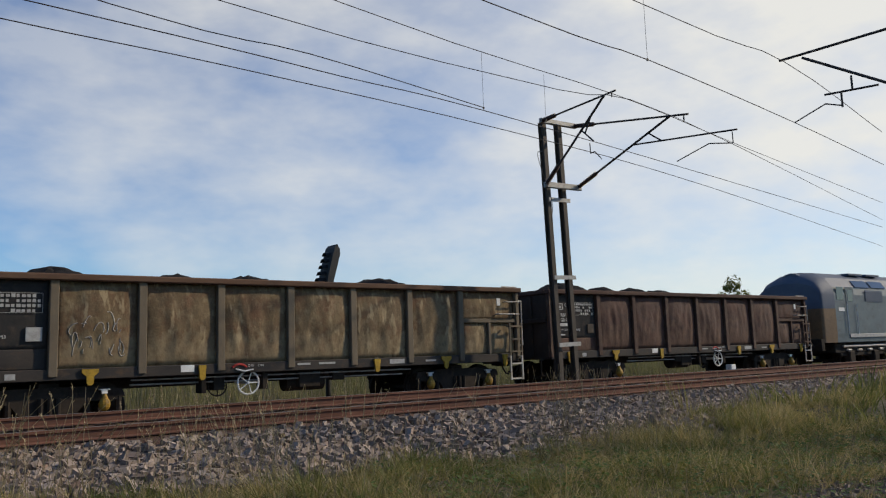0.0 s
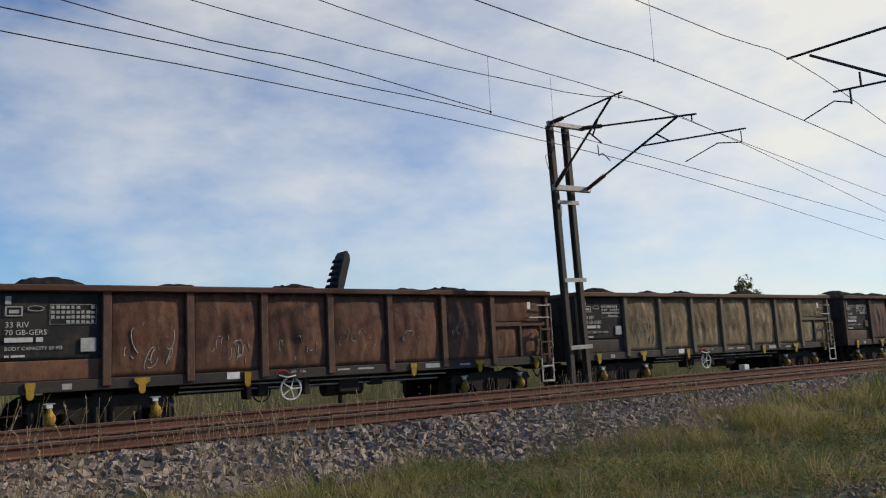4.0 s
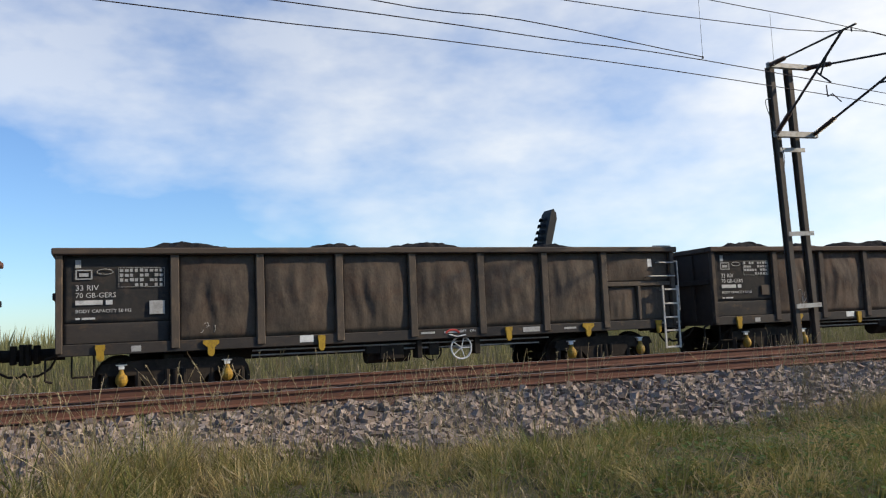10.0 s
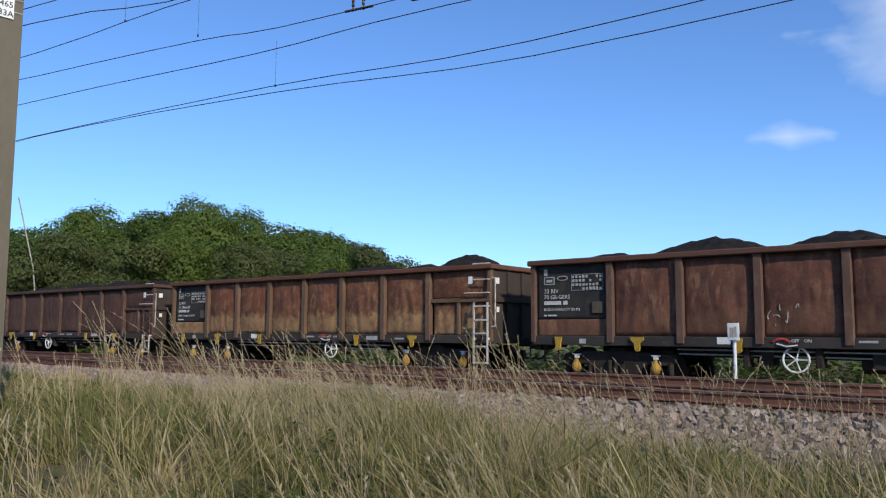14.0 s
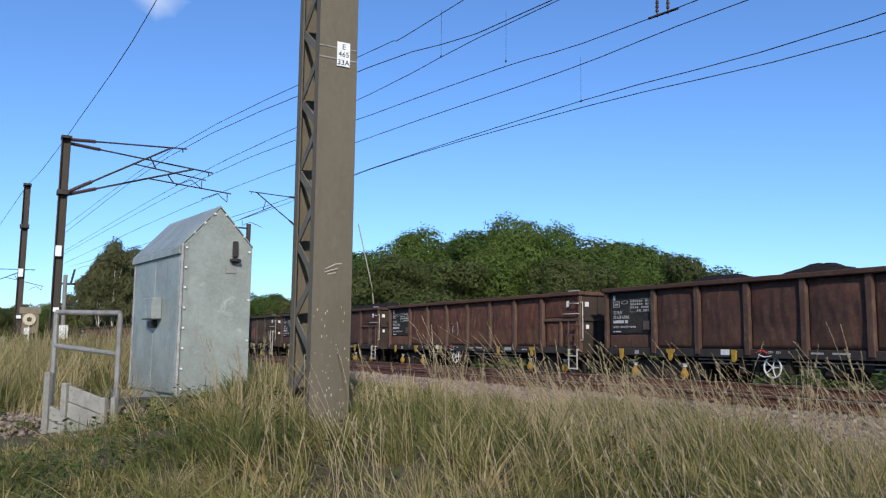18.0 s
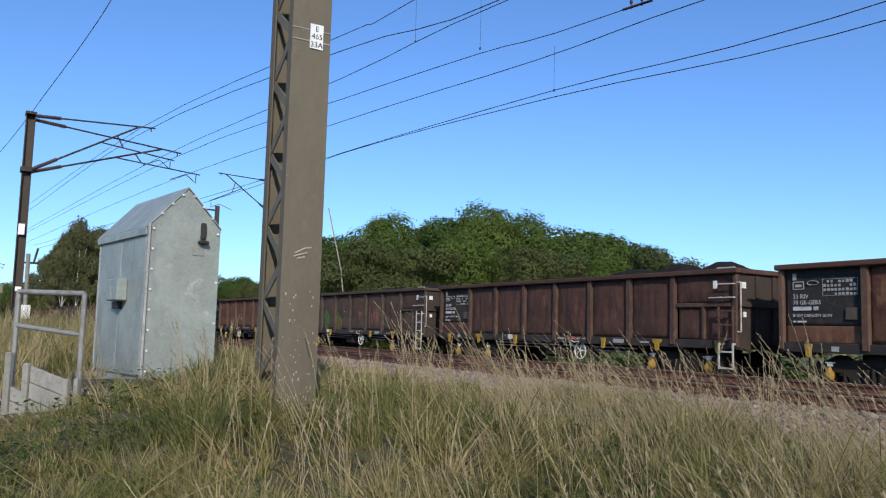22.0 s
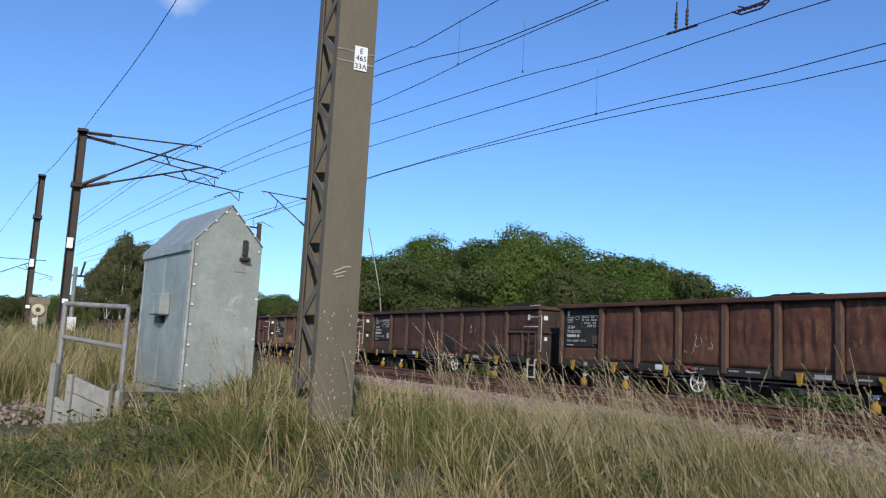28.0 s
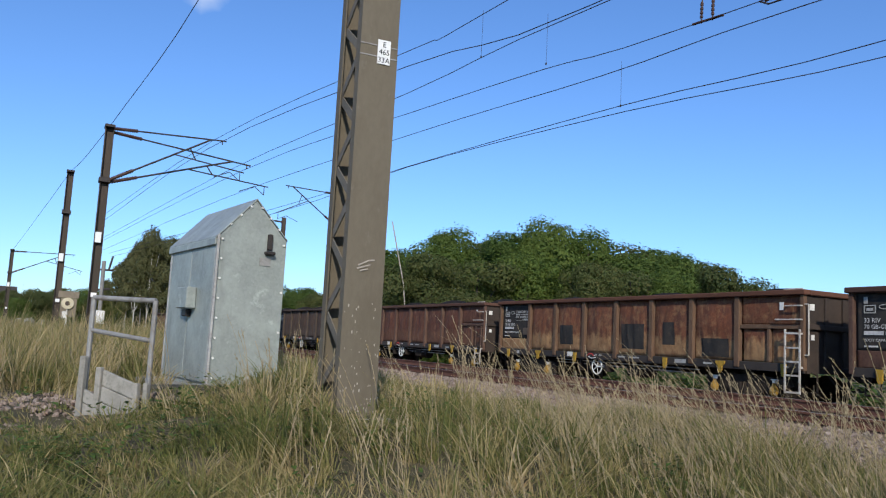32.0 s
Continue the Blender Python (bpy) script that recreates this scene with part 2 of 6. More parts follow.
def plate_paint(name, c_hi, c_lo, c_rust, pale, rough=0.8, low=0.5, scratch=0.3):
    """Old wagon paint: mottled sheets that differ one from another, rust bloom, chalky runs, and a paler worn band low down."""
    m, nt, b = shader(name, rough, 0.0, 0.35)
    v = coords(nt)
    vs = coords(nt, (1.25, 1.25, 0.8))
    oi = nt.nodes.new("ShaderNodeObjectInfo")
    def math2(op, p, q):
        n = nt.nodes.new("ShaderNodeMath")
        n.operation, n.use_clamp = op, True
        for i, val in enumerate((p, q)):
            if isinstance(val, float):
                n.inputs[i].default_value = val
            else:
                nt.links.new(val, n.inputs[i])
        return n.outputs[0]
    col = mix(nt, noise_fac(nt, v, 1.1, 0.34, 0.66, 8, 0.66), c_hi, c_lo)
    col = mix(nt, math2("MULTIPLY", oi.outputs["Random"], .22), col, tuple(.5 * (x + y) for x, y in zip(c_hi, pale)))
    col = mix(nt, noise_fac(nt, v, 1.9, 0.45, 0.66, 8, 0.72), col, c_rust)
    sep = nt.nodes.new("ShaderNodeSeparateXYZ")
    tc = nt.nodes.new("ShaderNodeTexCoord")
    nt.links.new(tc.outputs["Object"], sep.inputs[0])
    wob = nt.nodes.new("ShaderNodeMath")
    wob.operation = "MULTIPLY_ADD"
    wob.inputs[1].default_value = .5
    nt.links.new(noise_fac(nt, vs, 5.0, .2, .8, 6, .7), wob.inputs[0])
    nt.links.new(sep.outputs[2], wob.inputs[2])
    band = nt.nodes.new("ShaderNodeMapRange")
    band.inputs[1].default_value, band.inputs[2].default_value = 2.05, 1.88
    nt.links.new(wob.outputs[0], band.inputs[0])
    worn_fac = math2("MULTIPLY", band.outputs[0], noise_fac(nt, vs, 3.0, 0.28, 0.56, 8, 0.72))
    col = mix(nt, math2("MULTIPLY", worn_fac, low), col, pale)
    col = mix(nt, math2("MULTIPLY", noise_fac(nt, v, 4.2, 0.50, 0.64, 8, 0.75), .38), col, pale)
    col = mix(nt, math2("MULTIPLY", noise_fac(nt, vs, 5.5, 0.52, 0.66, 8, 0.75), .5), col, tuple(.45 * x for x in c_lo))
    # thin chalky runs and dark grime down the sheet
    runs = coords(nt, (3.2, 3.2, 0.8))
    col = mix(nt, math2("MULTIPLY", noise_fac(nt, runs, 1.6, 0.58, 0.74, 4, 0.6), .22), col, pale)
    col = mix(nt, math2("MULTIPLY", noise_fac(nt, vs, 2.4, 0.55, 0.75, 7, 0.7), .6), col, tuple(.4 * x for x in c_lo))
    # upright scratches where grabs have rubbed the plate, in patches
    rub = math2("MULTIPLY", noise_fac(nt, coords(nt, (3.6, 3.6, 1.1)), 2.2, 0.53, 0.62, 3, 0.55), noise_fac(nt, v, 1.3, 0.46, 0.60, 3, 0.6))
    col = mix(nt, math2("MULTIPLY", rub, scratch), col, tuple(min(1, 1.25 * x) for x in pale))
    fine = noise_fac(nt, v, 26, 0.25, 0.75, 6, 0.75)
    col = mix(nt, 0.28, col, mix(nt, fine, tuple(0.35 * x for x in c_lo), tuple(1.5 * x for x in c_hi)))
    nt.links.new(col, b.inputs["Base Color"])
    bump(nt, b, noise_fac(nt, vs, 2.6, 0.2, 0.8, 4, .5), 0.4, 0.04)
    return m


PAINTS = {
    "A": (plate_paint("dusty_khaki_plate", (0.160, 0.108, 0.052), (0.080, 0.049, 0.026), (0.13, 0.050, 0.023), (0.37, 0.285, 0.165), .8, .55, .7), "mud-stained khaki brown"),
    "B": (plate_paint("dark_brown_plate", (0.076, 0.047, 0.030), (0.039, 0.026, 0.019), (0.092, 0.040, 0.019), (0.123, 0.088, 0.062), .8, .5), "dark brown soot-stained"),
    "C": (plate_paint("orange_rust_plate", (0.165, 0.050, 0.022), (0.085, 0.031, 0.017), (0.065, 0.032, 0.022), (0.40, 0.25, 0.115), .8, .9), "orange-rusted scuffed"),
    "D": (plate_paint("red_brown_plate", (0.135, 0.047, 0.025), (0.065, 0.025, 0.017), (0.050, 0.027, 0.021), (0.216, 0.117, 0.063), .8, .45, .6), "rusty red-brown"),
    "F": (plate_paint("dull_maroon_plate", (0.088, 0.034, 0.022), (0.046, 0.022, 0.016), (0.038, 0.023, 0.018), (0.143, 0.080, 0.049), .8, .4, .4), "dull maroon grimy"),
    "E": (plate_paint("grey_brown_plate", (0.074, 0.054, 0.038), (0.042, 0.031, 0.024), (0.080, 0.043, 0.025), (0.122, 0.090, 0.062), .8, .5), "grey-brown grimy"),
}
# soot, and the shade of the wagon ends put into the dark colour
END_DARK = rough_mat("sooty_shaded_end_plate", (0.034, 0.026, 0.021), (0.054, 0.038, 0.029), (0.07, 0.04, 0.025), 0.85, 0, 1.5, 16, lo3=0.58, hi3=0.78)
SOLE_DARK = rough_mat("black_sole_bar", (0.028, 0.025, 0.023), (0.05, 0.04, 0.033), (0.11, 0.065, 0.035), 0.8, 0, 1.5, 16, (0.6, 1, 1), lo3=0.55, hi3=0.72)
POSTMAT = {k: rough_mat("post_" + k, tuple(1.1 * x for x in c), tuple(0.8 * x for x in c), (0.20, 0.14, 0.085), 0.85, 0, 2, 20, (1, 1, 0.5), lo3=0.5, hi3=0.75)
           for k, c in (("A", (0.16, 0.125, 0.085)), ("B", (0.068, 0.050, 0.039)), ("C", (0.13, 0.075, 0.045)), ("D", (0.11, 0.06, 0.042)), ("F", (0.085, 0.047, 0.034)), ("E", (0.092, 0.070, 0.053)))}
RIM = {k: rough_mat("rim_" + k, c, tuple(0.7 * x for x in c), (0.16, 0.10, 0.06), 0.85, 0, 1.2, 16, (0.5, 1, 1), lo3=0.55, hi3=0.8)
       for k, c in (("A", (0.14, 0.075, 0.045)), ("B", (0.085, 0.055, 0.040)), ("C", (0.13, 0.055, 0.033)), ("D", (0.11, 0.052, 0.034)), ("F", (0.085, 0.043, 0.031)), ("E", (0.095, 0.070, 0.052)))}
PANEL_DARK = rough_mat("black_data_panel", (0.026, 0.026, 0.026), (0.046, 0.041, 0.036), (0.085, 0.06, 0.045), 0.9, 0, 1.5, 14, lo3=0.52, hi3=0.70, spec=0.15)
PALE_PLATE = rough_mat("pale_plate", (0.30, 0.29, 0.27), (0.42, 0.41, 0.38), (0.2, 0.18, 0.16), 0.6, 0, 8, 30)
LADDER = rough_mat("ladder_paint", (0.42, 0.38, 0.32), (0.55, 0.51, 0.45), (0.16, 0.10, 0.07), 0.7, 0, 4, 25, lo3=0.5, hi3=0.65)
STEEL_BAR = rough_mat("worn_grey_bar", (0.30, 0.28, 0.26), (0.40, 0.38, 0.35), (0.14, 0.09, 0.06), 0.6, 0.3, 5, 30)
GREEN_D = rough_mat("dull_green_patch", (0.035, 0.055, 0.028), (0.05, 0.072, 0.036), (0.07, 0.06, 0.04), 0.8, 0, 5, 25)
DARK_P = rough_mat("dark_scrawl", (0.03, 0.03, 0.028), (0.05, 0.045, 0.04), None, 0.8, 0, 6, 25)
RED_P = rough_mat("faded_red_scrawl", (0.26, 0.085, 0.07), (0.20, 0.07, 0.055), None, 0.8, 0, 6, 25)
GREEN_P = rough_mat("green_spray", (0.085, 0.16, 0.04), (0.06, 0.11, 0.03), None, 0.6, 0, 5, 25)
YEL_P = rough_mat("yellow_spray", (0.17, 0.15, 0.04), (0.12, 0.10, 0.03), None, 0.6, 0, 5, 25)
PALE_P = rough_mat("pale_spray", (0.42, 0.38, 0.32), (0.26, 0.22, 0.18), None, 0.7, 0, 6, 25)

LETTER = rough_mat("worn_white_lettering", (0.48, 0.46, 0.43), (0.60, 0.58, 0.54), (0.14, 0.12, 0.11), 0.7, 0, 5, 30, lo3=.52, hi3=.68)

text_cache = {}
def writing(text, size):
    """A mesh of letters that stand in x, z and face -y."""
    key = (text, size)
    if key not in text_cache:
        cu = bpy.data.curves.new("letters", "FONT")
        cu.body, cu.size, cu.extrude, cu.resolution_u = text, size, 0.0015, 2
        ob = bpy.data.objects.new("letters", cu)
        scene.collection.objects.link(ob)
        me = bpy.data.meshes.new_from_object(ob.evaluated_get(bpy.context.evaluated_depsgraph_get()))
        bpy.data.objects.remove(ob)
        me.transform(Matrix.Rotation(radians(90), 4, "X"))
        me.materials.clear()
        text_cache[key] = me
    return text_cache[key]


def letters(name, text, size, x, y, z, parent, material):
    me = writing(text, size).copy()
    me.materials.append(material)
    ob = new(name, me)
    ob.parent = parent
    ob.matrix_basis = Matrix.Translation((x, y, z))
    return tagged(ob, kind="stuff")


plates = []   # the plates of the wagon now being built
PLATES = {}   # the plates of each wagon
def on_plate(w, x, z):
    """Where the dented side of the wagon stands at x, z."""
    for x0, x1, z0, z1, nx, nz, plate in PLATES[w.name]:
        if x0 <= x <= x1 and z0 <= z <= z1:
            u, v = (x - x0) / (x1 - x0) * nx, (z - z0) / (z1 - z0) * nz
            i, j = min(int(u), nx - 1), min(int(v), nz - 1)
            u, v = u - i, v - j
            return (plate[i, j] * (1 - u) + plate[i + 1, j] * u) * (1 - v) + (plate[i, j + 1] * (1 - u) + plate[i + 1, j + 1] * u) * v
    return -1.235


def dented(x0, x1, y, z0, z1, rng, depth=0.022, nx=26, nz=14):
    """A thin plate bulged out by its load, with upright folds, its face towards -y."""
    bm = bmesh.new()
    g, plate = {}, {}
    ph = rng.uniform(0, 50)
    for j in range(nz + 1):
        for i in range(nx + 1):
            u, w = i / nx, j / nz
            x, z = x0 + (x1 - x0) * u, z0 + (z1 - z0) * w
            slant = .5 * noise.noise((x * .8, z * 1.6, ph))
            fold = 1 - 2 * abs(noise.noise((x * 3.4 + ph + slant, z * 1.0, 3)))
            d = depth * (1.25 + .8 * noise.noise((x * 1.3 + ph, z * 1.2, ph)) + .85 * fold + .4 * (1 - 2 * abs(noise.noise((x * 6.5 + z * 1.7 + ph, z * 2.2, 7))))) * math.sin(math.pi * u) ** .6 * math.sin(math.pi * w) ** .7
            plate[i, j] = y - d
            g[i, j] = bm.verts.new((x, y - d, z))
    for j in range(nz):
        for i in range(nx):
            bm.faces.new((g[i, j], g[i + 1, j], g[i + 1, j + 1], g[i, j + 1]))
    for f in bm.faces:
        f.smooth = True
    plates.append((x0, x1, z0, z1, nx, nz, plate))
    r = bmesh.ops.extrude_face_region(bm, geom=list(bm.faces), use_keep_orig=True)
    for v in r["geom"]:
        if isinstance(v, bmesh.types.BMVert):
            v.co.y = y + 0.03
    bmesh.ops.recalc_face_normals(bm, faces=bm.faces)
    for f in bm.faces:
        f.smooth = f.normal.y < -.7
    return bm


def wheelset_bm():
    bm = bmesh.new()
    for s in (-1, 1):
        prof = [(0.10, 0.72), (0.12, 0.80), (0.36, 0.785), (0.40, 0.815), (0.46, 0.815), (0.46, 0.725), (0.485, 0.715), (0.485, 0.69), (0.40, 0.69), (0.36, 0.735), (0.12, 0.72)]
        rings = []
        n = 20
        for i in range(n):
            a = 2 * math.pi * i / n
            rings.append([bm.verts.new((r * math.cos(a), s * o, r * math.sin(a))) for r, o in prof])
        for i in range(n):
            p, q = rings[i], rings[(i + 1) % n]
            for k in range(len(prof) - 1):
                bm.faces.new((p[k], p[k + 1], q[k + 1], q[k]))
    tube(bm, (0, -0.98, 0), (0, 0.98, 0), 0.075, 10)
    for s in (-1, 1):
        for a in range(0, 360, 90):
            c, d = math.cos(radians(a)), math.sin(radians(a))
            box(bm, 0.24 * c - .03, 0.24 * c + .03, s * 0.815 - .01, s * 0.815 + .01, 0.24 * d - .03, 0.24 * d + .03)
    bmesh.ops.recalc_face_normals(bm, faces=bm.faces)
    return bm


wheelsets = []
WHEEL_ME = None
def bogie(x, w):
    """A three-piece bogie about x: two side frames, four axle boxes with yellow covers, springs, two wheelsets."""
    global WHEEL_ME
    b = new("bogie")
    b.parent = w
    b.matrix_basis = Matrix.Translation((x, 0, 0))
    for s in (-1, 1):
        y = 1.0 * s
        out = [(-1.28, 0.66), (-1.22, 0.80), (-0.55, 0.86), (0.55, 0.86), (1.22, 0.80), (1.28, 0.66), (1.10, 0.60), (0.62, 0.60), (0.38, 0.30), (-0.38, 0.30), (-0.62, 0.60), (-1.10, 0.60)]
        part("side_frame", prism(out, y - 0.07, y + 0.07), BLACK, b)
        part("spring_nest", T(*[[(dx, y + 0.09 * s, 0.36), (dx, y + 0.09 * s, 0.68)] for dx in (-0.14, 0.0, 0.14)], r=0.05, n=8), BLACK, b)
        for dx in (-0.9, 0.9):
            for o in (-0.27, 0.27):
                part("spring", T([(dx + o, y + .02 * s, 0.40), (dx + o, y + .02 * s, 0.66)], r=0.06, n=8), BLACK, b)
            bm = bmesh.new()
            bmesh.ops.create_uvsphere(bm, u_segments=12, v_segments=8, radius=1, matrix=Matrix.LocRotScale((dx, y + .15 * s, .53), None, (.105, .10, .125)))
            tube(bm, (dx, y + .15 * s, .62), (dx, y + .15 * s, .71), .06, 10, .035)
            part("axle_box", bm, YELLOW_D, b, "yellow axle box cover")
            part("damper_cap", B((dx - .05, dx + .05, y + .12 * s - .03, y + .12 * s + .03, 0.715, 0.78), (dx - .09, dx + .09, y + .12 * s - .04, y + .12 * s + .04, 0.78, 0.80), c=.004), WHITE, b, "white damper cap")
    part("bolster", B((-0.18, 0.18, -1.0, 1.0, 0.60, 0.95), c=0.02), BLACK, b)
    for dx in (-0.9, 0.9):
        if WHEEL_ME is None:
            ws = part("wheelset", wheelset_bm(), BLACK, b)
            WHEEL_ME = ws.data
        else:
            ws = new("wheelset", WHEEL_ME)
            ws.parent = b
        ws.matrix_basis = Matrix.Translation((dx, 0, 0.46))


def coal_load(rng, heaps=()):
    """Heaped coal: a lumpy surface with separate mounds. heaps: where, how far over the rim, half length."""
    nx_, ny_ = 120, 14
    mounds = [(x, rng.uniform(-.12, .12), .38 + .85 * h, 1.15 * r) for x, h, r in heaps]
    x, broad = rng.uniform(0.8, 1.8), rng.choice((1.1, 1.4, 1.8, 2.4))
    while not heaps and x < LB - 0.6:
        mounds.append((x, rng.uniform(-0.3, 0.3), rng.uniform(0.36, 0.58), broad * rng.uniform(0.6, 1.0)))
        x += broad * rng.uniform(1.2, 2.3)
    verts, faces = [], []
    ph = rng.uniform(0, 90)
    for j in range(ny_ + 1):
        for i in range(nx_ + 1):
            px, py = 0.12 + (LB - 0.24) * i / nx_, -1.2 + 2.4 * j / ny_
            z = 2.58 + max([h * math.exp(-abs((px - mx) / r) ** 2.2 - ((py - my) / 0.95) ** 2) for mx, my, h, r in mounds] + [0])
            z -= 0.22 * max(0, abs(py) - 0.75)
            z += 0.04 * noise.noise((px * 5, py * 5, ph)) + 0.045 * noise.noise((px * 12, py * 12, ph))
            verts.append((px, py, z))
    for j in range(ny_):
        for i in range(nx_):
            a = j * (nx_ + 1) + i
            faces.append((a, a + 1, a + nx_ + 2, a + nx_ + 1))
    return stuff_mesh("coal", verts, faces, COAL)


def wagon(style, seed, gear=5.55):
    """One wagon with its x from its rear end, 0, to 12.9. gear: where the handwheel sits."""
    rng = random.Random(seed)
    plates.clear()
    paint, word = PAINTS[style]
    post_m, rim_m = POSTMAT[style], RIM[style]
    w = thing("coal_wagon", f"{word} steel open bogie wagon heaped with coal", "wagon", "coal train")
    edges = [0.0] + POSTS + [LB]
    # near side: a plate in each bay, the first one black
    for i in range(8):
        x0, x1 = edges[i] + (0.07 if i else 0.12), edges[i + 1] - (0.07 if i < 7 else 0.12)
        z0 = ZB + 0.20
        if i == 7:
            part("side_panel", dented(x0, x1, -1.23, 2.05, ZT - 0.12, rng, 0.022), paint, w)
            part("side_panel", dented(x0 + .06, 11.86, -1.22, z0, 1.95, rng, 0.024), paint, w)
            part("side_panel", dented(11.96, x1, -1.22, z0, 1.95, rng, 0.012), paint, w)
        elif i == 0:
            part("side_panel", dented(x0, x1, -1.23, z0, 1.53, rng, 0.006), SOLE_DARK if style in "ABE" else paint, w)
            part("data_panel", dented(x0, x1, -1.23, 1.531, ZT - 0.12, rng, 0.007), PANEL_DARK, w, "black painted data panel")
        else:
            part("side_panel", dented(x0, x1, -1.23, z0, ZT - 0.12, rng, 0.038), paint, w)
    part("side_wall", B((0.05, LB - 0.05, 1.20, 1.26, ZB + .05, ZT - .1)), paint, w)
    for i, x in enumerate(POSTS):
        part("post", B((x - 0.075, x + 0.075, -1.335, -1.20, ZB + 0.06, ZT - 0.11), c=0.012), post_m, w)
        part("post", B((x - 0.075, x + 0.075, 1.261, 1.335, ZB + 0.06, ZT - 0.11), c=0.012), post_m, w)
    for x in (0.0, LB - 0.11):
        for y0 in (-1.33, 1.22):
            part("corner_post", B((x, x + 0.11, y0, y0 + 0.11, ZB + .05, ZT - .11), c=0.012), post_m, w)
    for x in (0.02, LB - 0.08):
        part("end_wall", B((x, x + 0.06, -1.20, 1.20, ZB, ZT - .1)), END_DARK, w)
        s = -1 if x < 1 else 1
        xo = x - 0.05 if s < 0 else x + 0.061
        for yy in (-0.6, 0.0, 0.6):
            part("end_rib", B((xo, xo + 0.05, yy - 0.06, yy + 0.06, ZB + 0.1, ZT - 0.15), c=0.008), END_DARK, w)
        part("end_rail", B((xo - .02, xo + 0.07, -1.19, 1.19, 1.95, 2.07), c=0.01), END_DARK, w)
    part("rail_low", B((POSTS[6] + .08, LB - .12, -1.30, -1.20, 1.95, 2.05), c=0.01), post_m, w)
    part("stile", B((11.87, 11.95, -1.30, -1.20, ZB + .21, 1.949), c=0.01), post_m, w)
    part("end_plate", B((LB - .02, LB - .004, -1.12, -.98, 2.38, 2.52)), WHITE, w, "small white plate on the end wall")
    part("end_plate", B((LB - .02, LB - .004, -1.08, -.98, 1.72, 1.84)), WHITE, w)
    # top rim, sole bars, floor
    part("top_rim", B((-0.06, LB + 0.06, -1.39, -1.19, ZT - 0.12, ZT), c=0.02), rim_m, w)
    part("top_rim", B((-0.06, LB + 0.06, 1.19, 1.39, ZT - 0.12, ZT), c=0.02), rim_m, w)
    for x in (-0.06, LB - 0.14):
        part("top_rim", B((x + .001, x + 0.199, -1.189, 1.189, ZT - 0.12, ZT - .002), c=0.02), rim_m, w)
    for y0 in (-1.30, 1.22):
        part("sole_bar", B((0.03, LB - 0.03, y0, y0 + 0.08, ZB, ZB + 0.20), c=0.012), SOLE_DARK, w)
    part("floor", B((0.1, LB - 0.1, -1.2, 1.2, ZB + 0.05, ZB + 0.15)), BLACK, w)
    load = new("coal_load", coal_load(rng))
    load.parent = w
    # writing and plates on the black bay
    y = -1.262
    for text, size, x, z in (("33 RIV", 0.135, 0.31, 2.10), ("70 GB-GERS", 0.125, 0.31, 1.975), ("BODY CAPACITY 50 M3", 0.085, 0.31, 1.715)):
        letters("lettering", text, size, x, y, z, w, LETTER)
    part("number_bar", B((0.31, 0.74, y, y + .003, 1.85, 1.93), (0.79, 0.90, y, y + .003, 1.85, 1.93)), LETTER, w)
    part("small_print", B((0.31, 0.38, y, y + .003, 1.60, 1.635), (0.41, 0.62, y, y + .003, 1.60, 1.635)), LETTER, w)
    grid = [(1.02 + .082 * i, 1.02 + .082 * i + rng.uniform(.045, .066), y, y + .003, z, z + rng.uniform(.045, .06)) for i in range(9) for z in (2.16, 2.245, 2.33, 2.415) if rng.random() < 0.85 and (z > 2.2 or i > 2)]
    grid += [(1.0, 1.76, y, y + .003, 2.147, 2.153), (1.0, 1.76, y, y + .003, 2.485, 2.492), (1.0, 1.007, y, y + .003, 2.15, 2.49), (1.753, 1.76, y, y + .003, 2.15, 2.49)]
    tagged(part("load_table", B(*grid), PALE_PLATE, w), kind="stuff")
    part("marking", B((0.31, 0.335, y, y + .003, 2.29, 2.46), (0.555, 0.58, y, y + .003, 2.29, 2.46), (0.31, 0.58, y, y + .003, 2.29, 2.31), (0.31, 0.58, y, y + .003, 2.44, 2.46), (0.37, 0.52, y, y + .003, 2.34, 2.40), (0.31, 0.40, y, y + .003, 2.49, 2.63)), PALE_PLATE, w)
    bm = bmesh.new()
    for i in range(14):
        a, b2 = 2 * math.pi * i / 14, 2 * math.pi * (i + 1) / 14
        tube(bm, (0.78 + .13 * math.cos(a), y, 2.42 + .045 * math.sin(a)), (0.78 + .13 * math.cos(b2), y, 2.42 + .045 * math.sin(b2)), 0.008, 4)
    part("marking", bm, PALE_PLATE, w)
    part("plate", B((1.50, 1.76, -1.275, -1.25, 1.66, 1.90), c=.004), POSTMAT["E"] if rng.random() < .6 else PALE_PLATE, w)
    part("plate", B((1.20, 1.36, -1.306, -1.301, 1.02, 1.12)), PALE_PLATE, w)
    part("plate", B((4.16, 4.42, -1.306, -1.301, 1.04, 1.17)), WHITE, w)
    part("plate", B((12.20, 12.31, -1.275, -1.25, 2.38, 2.56)), WHITE, w)
    tagged(part("stencil", B((9.9, 10.2, -1.306, -1.301, 1.06, 1.10), (7.1, 7.5, -1.306, -1.301, 1.09, 1.13), (6.6, 6.9, -1.306, -1.301, 1.09, 1.13), (8.9, 9.3, -1.306, -1.301, 1.04, 1.14)), PALE_PLATE, w), kind="stuff")
    PLATES[w.name] = list(plates)
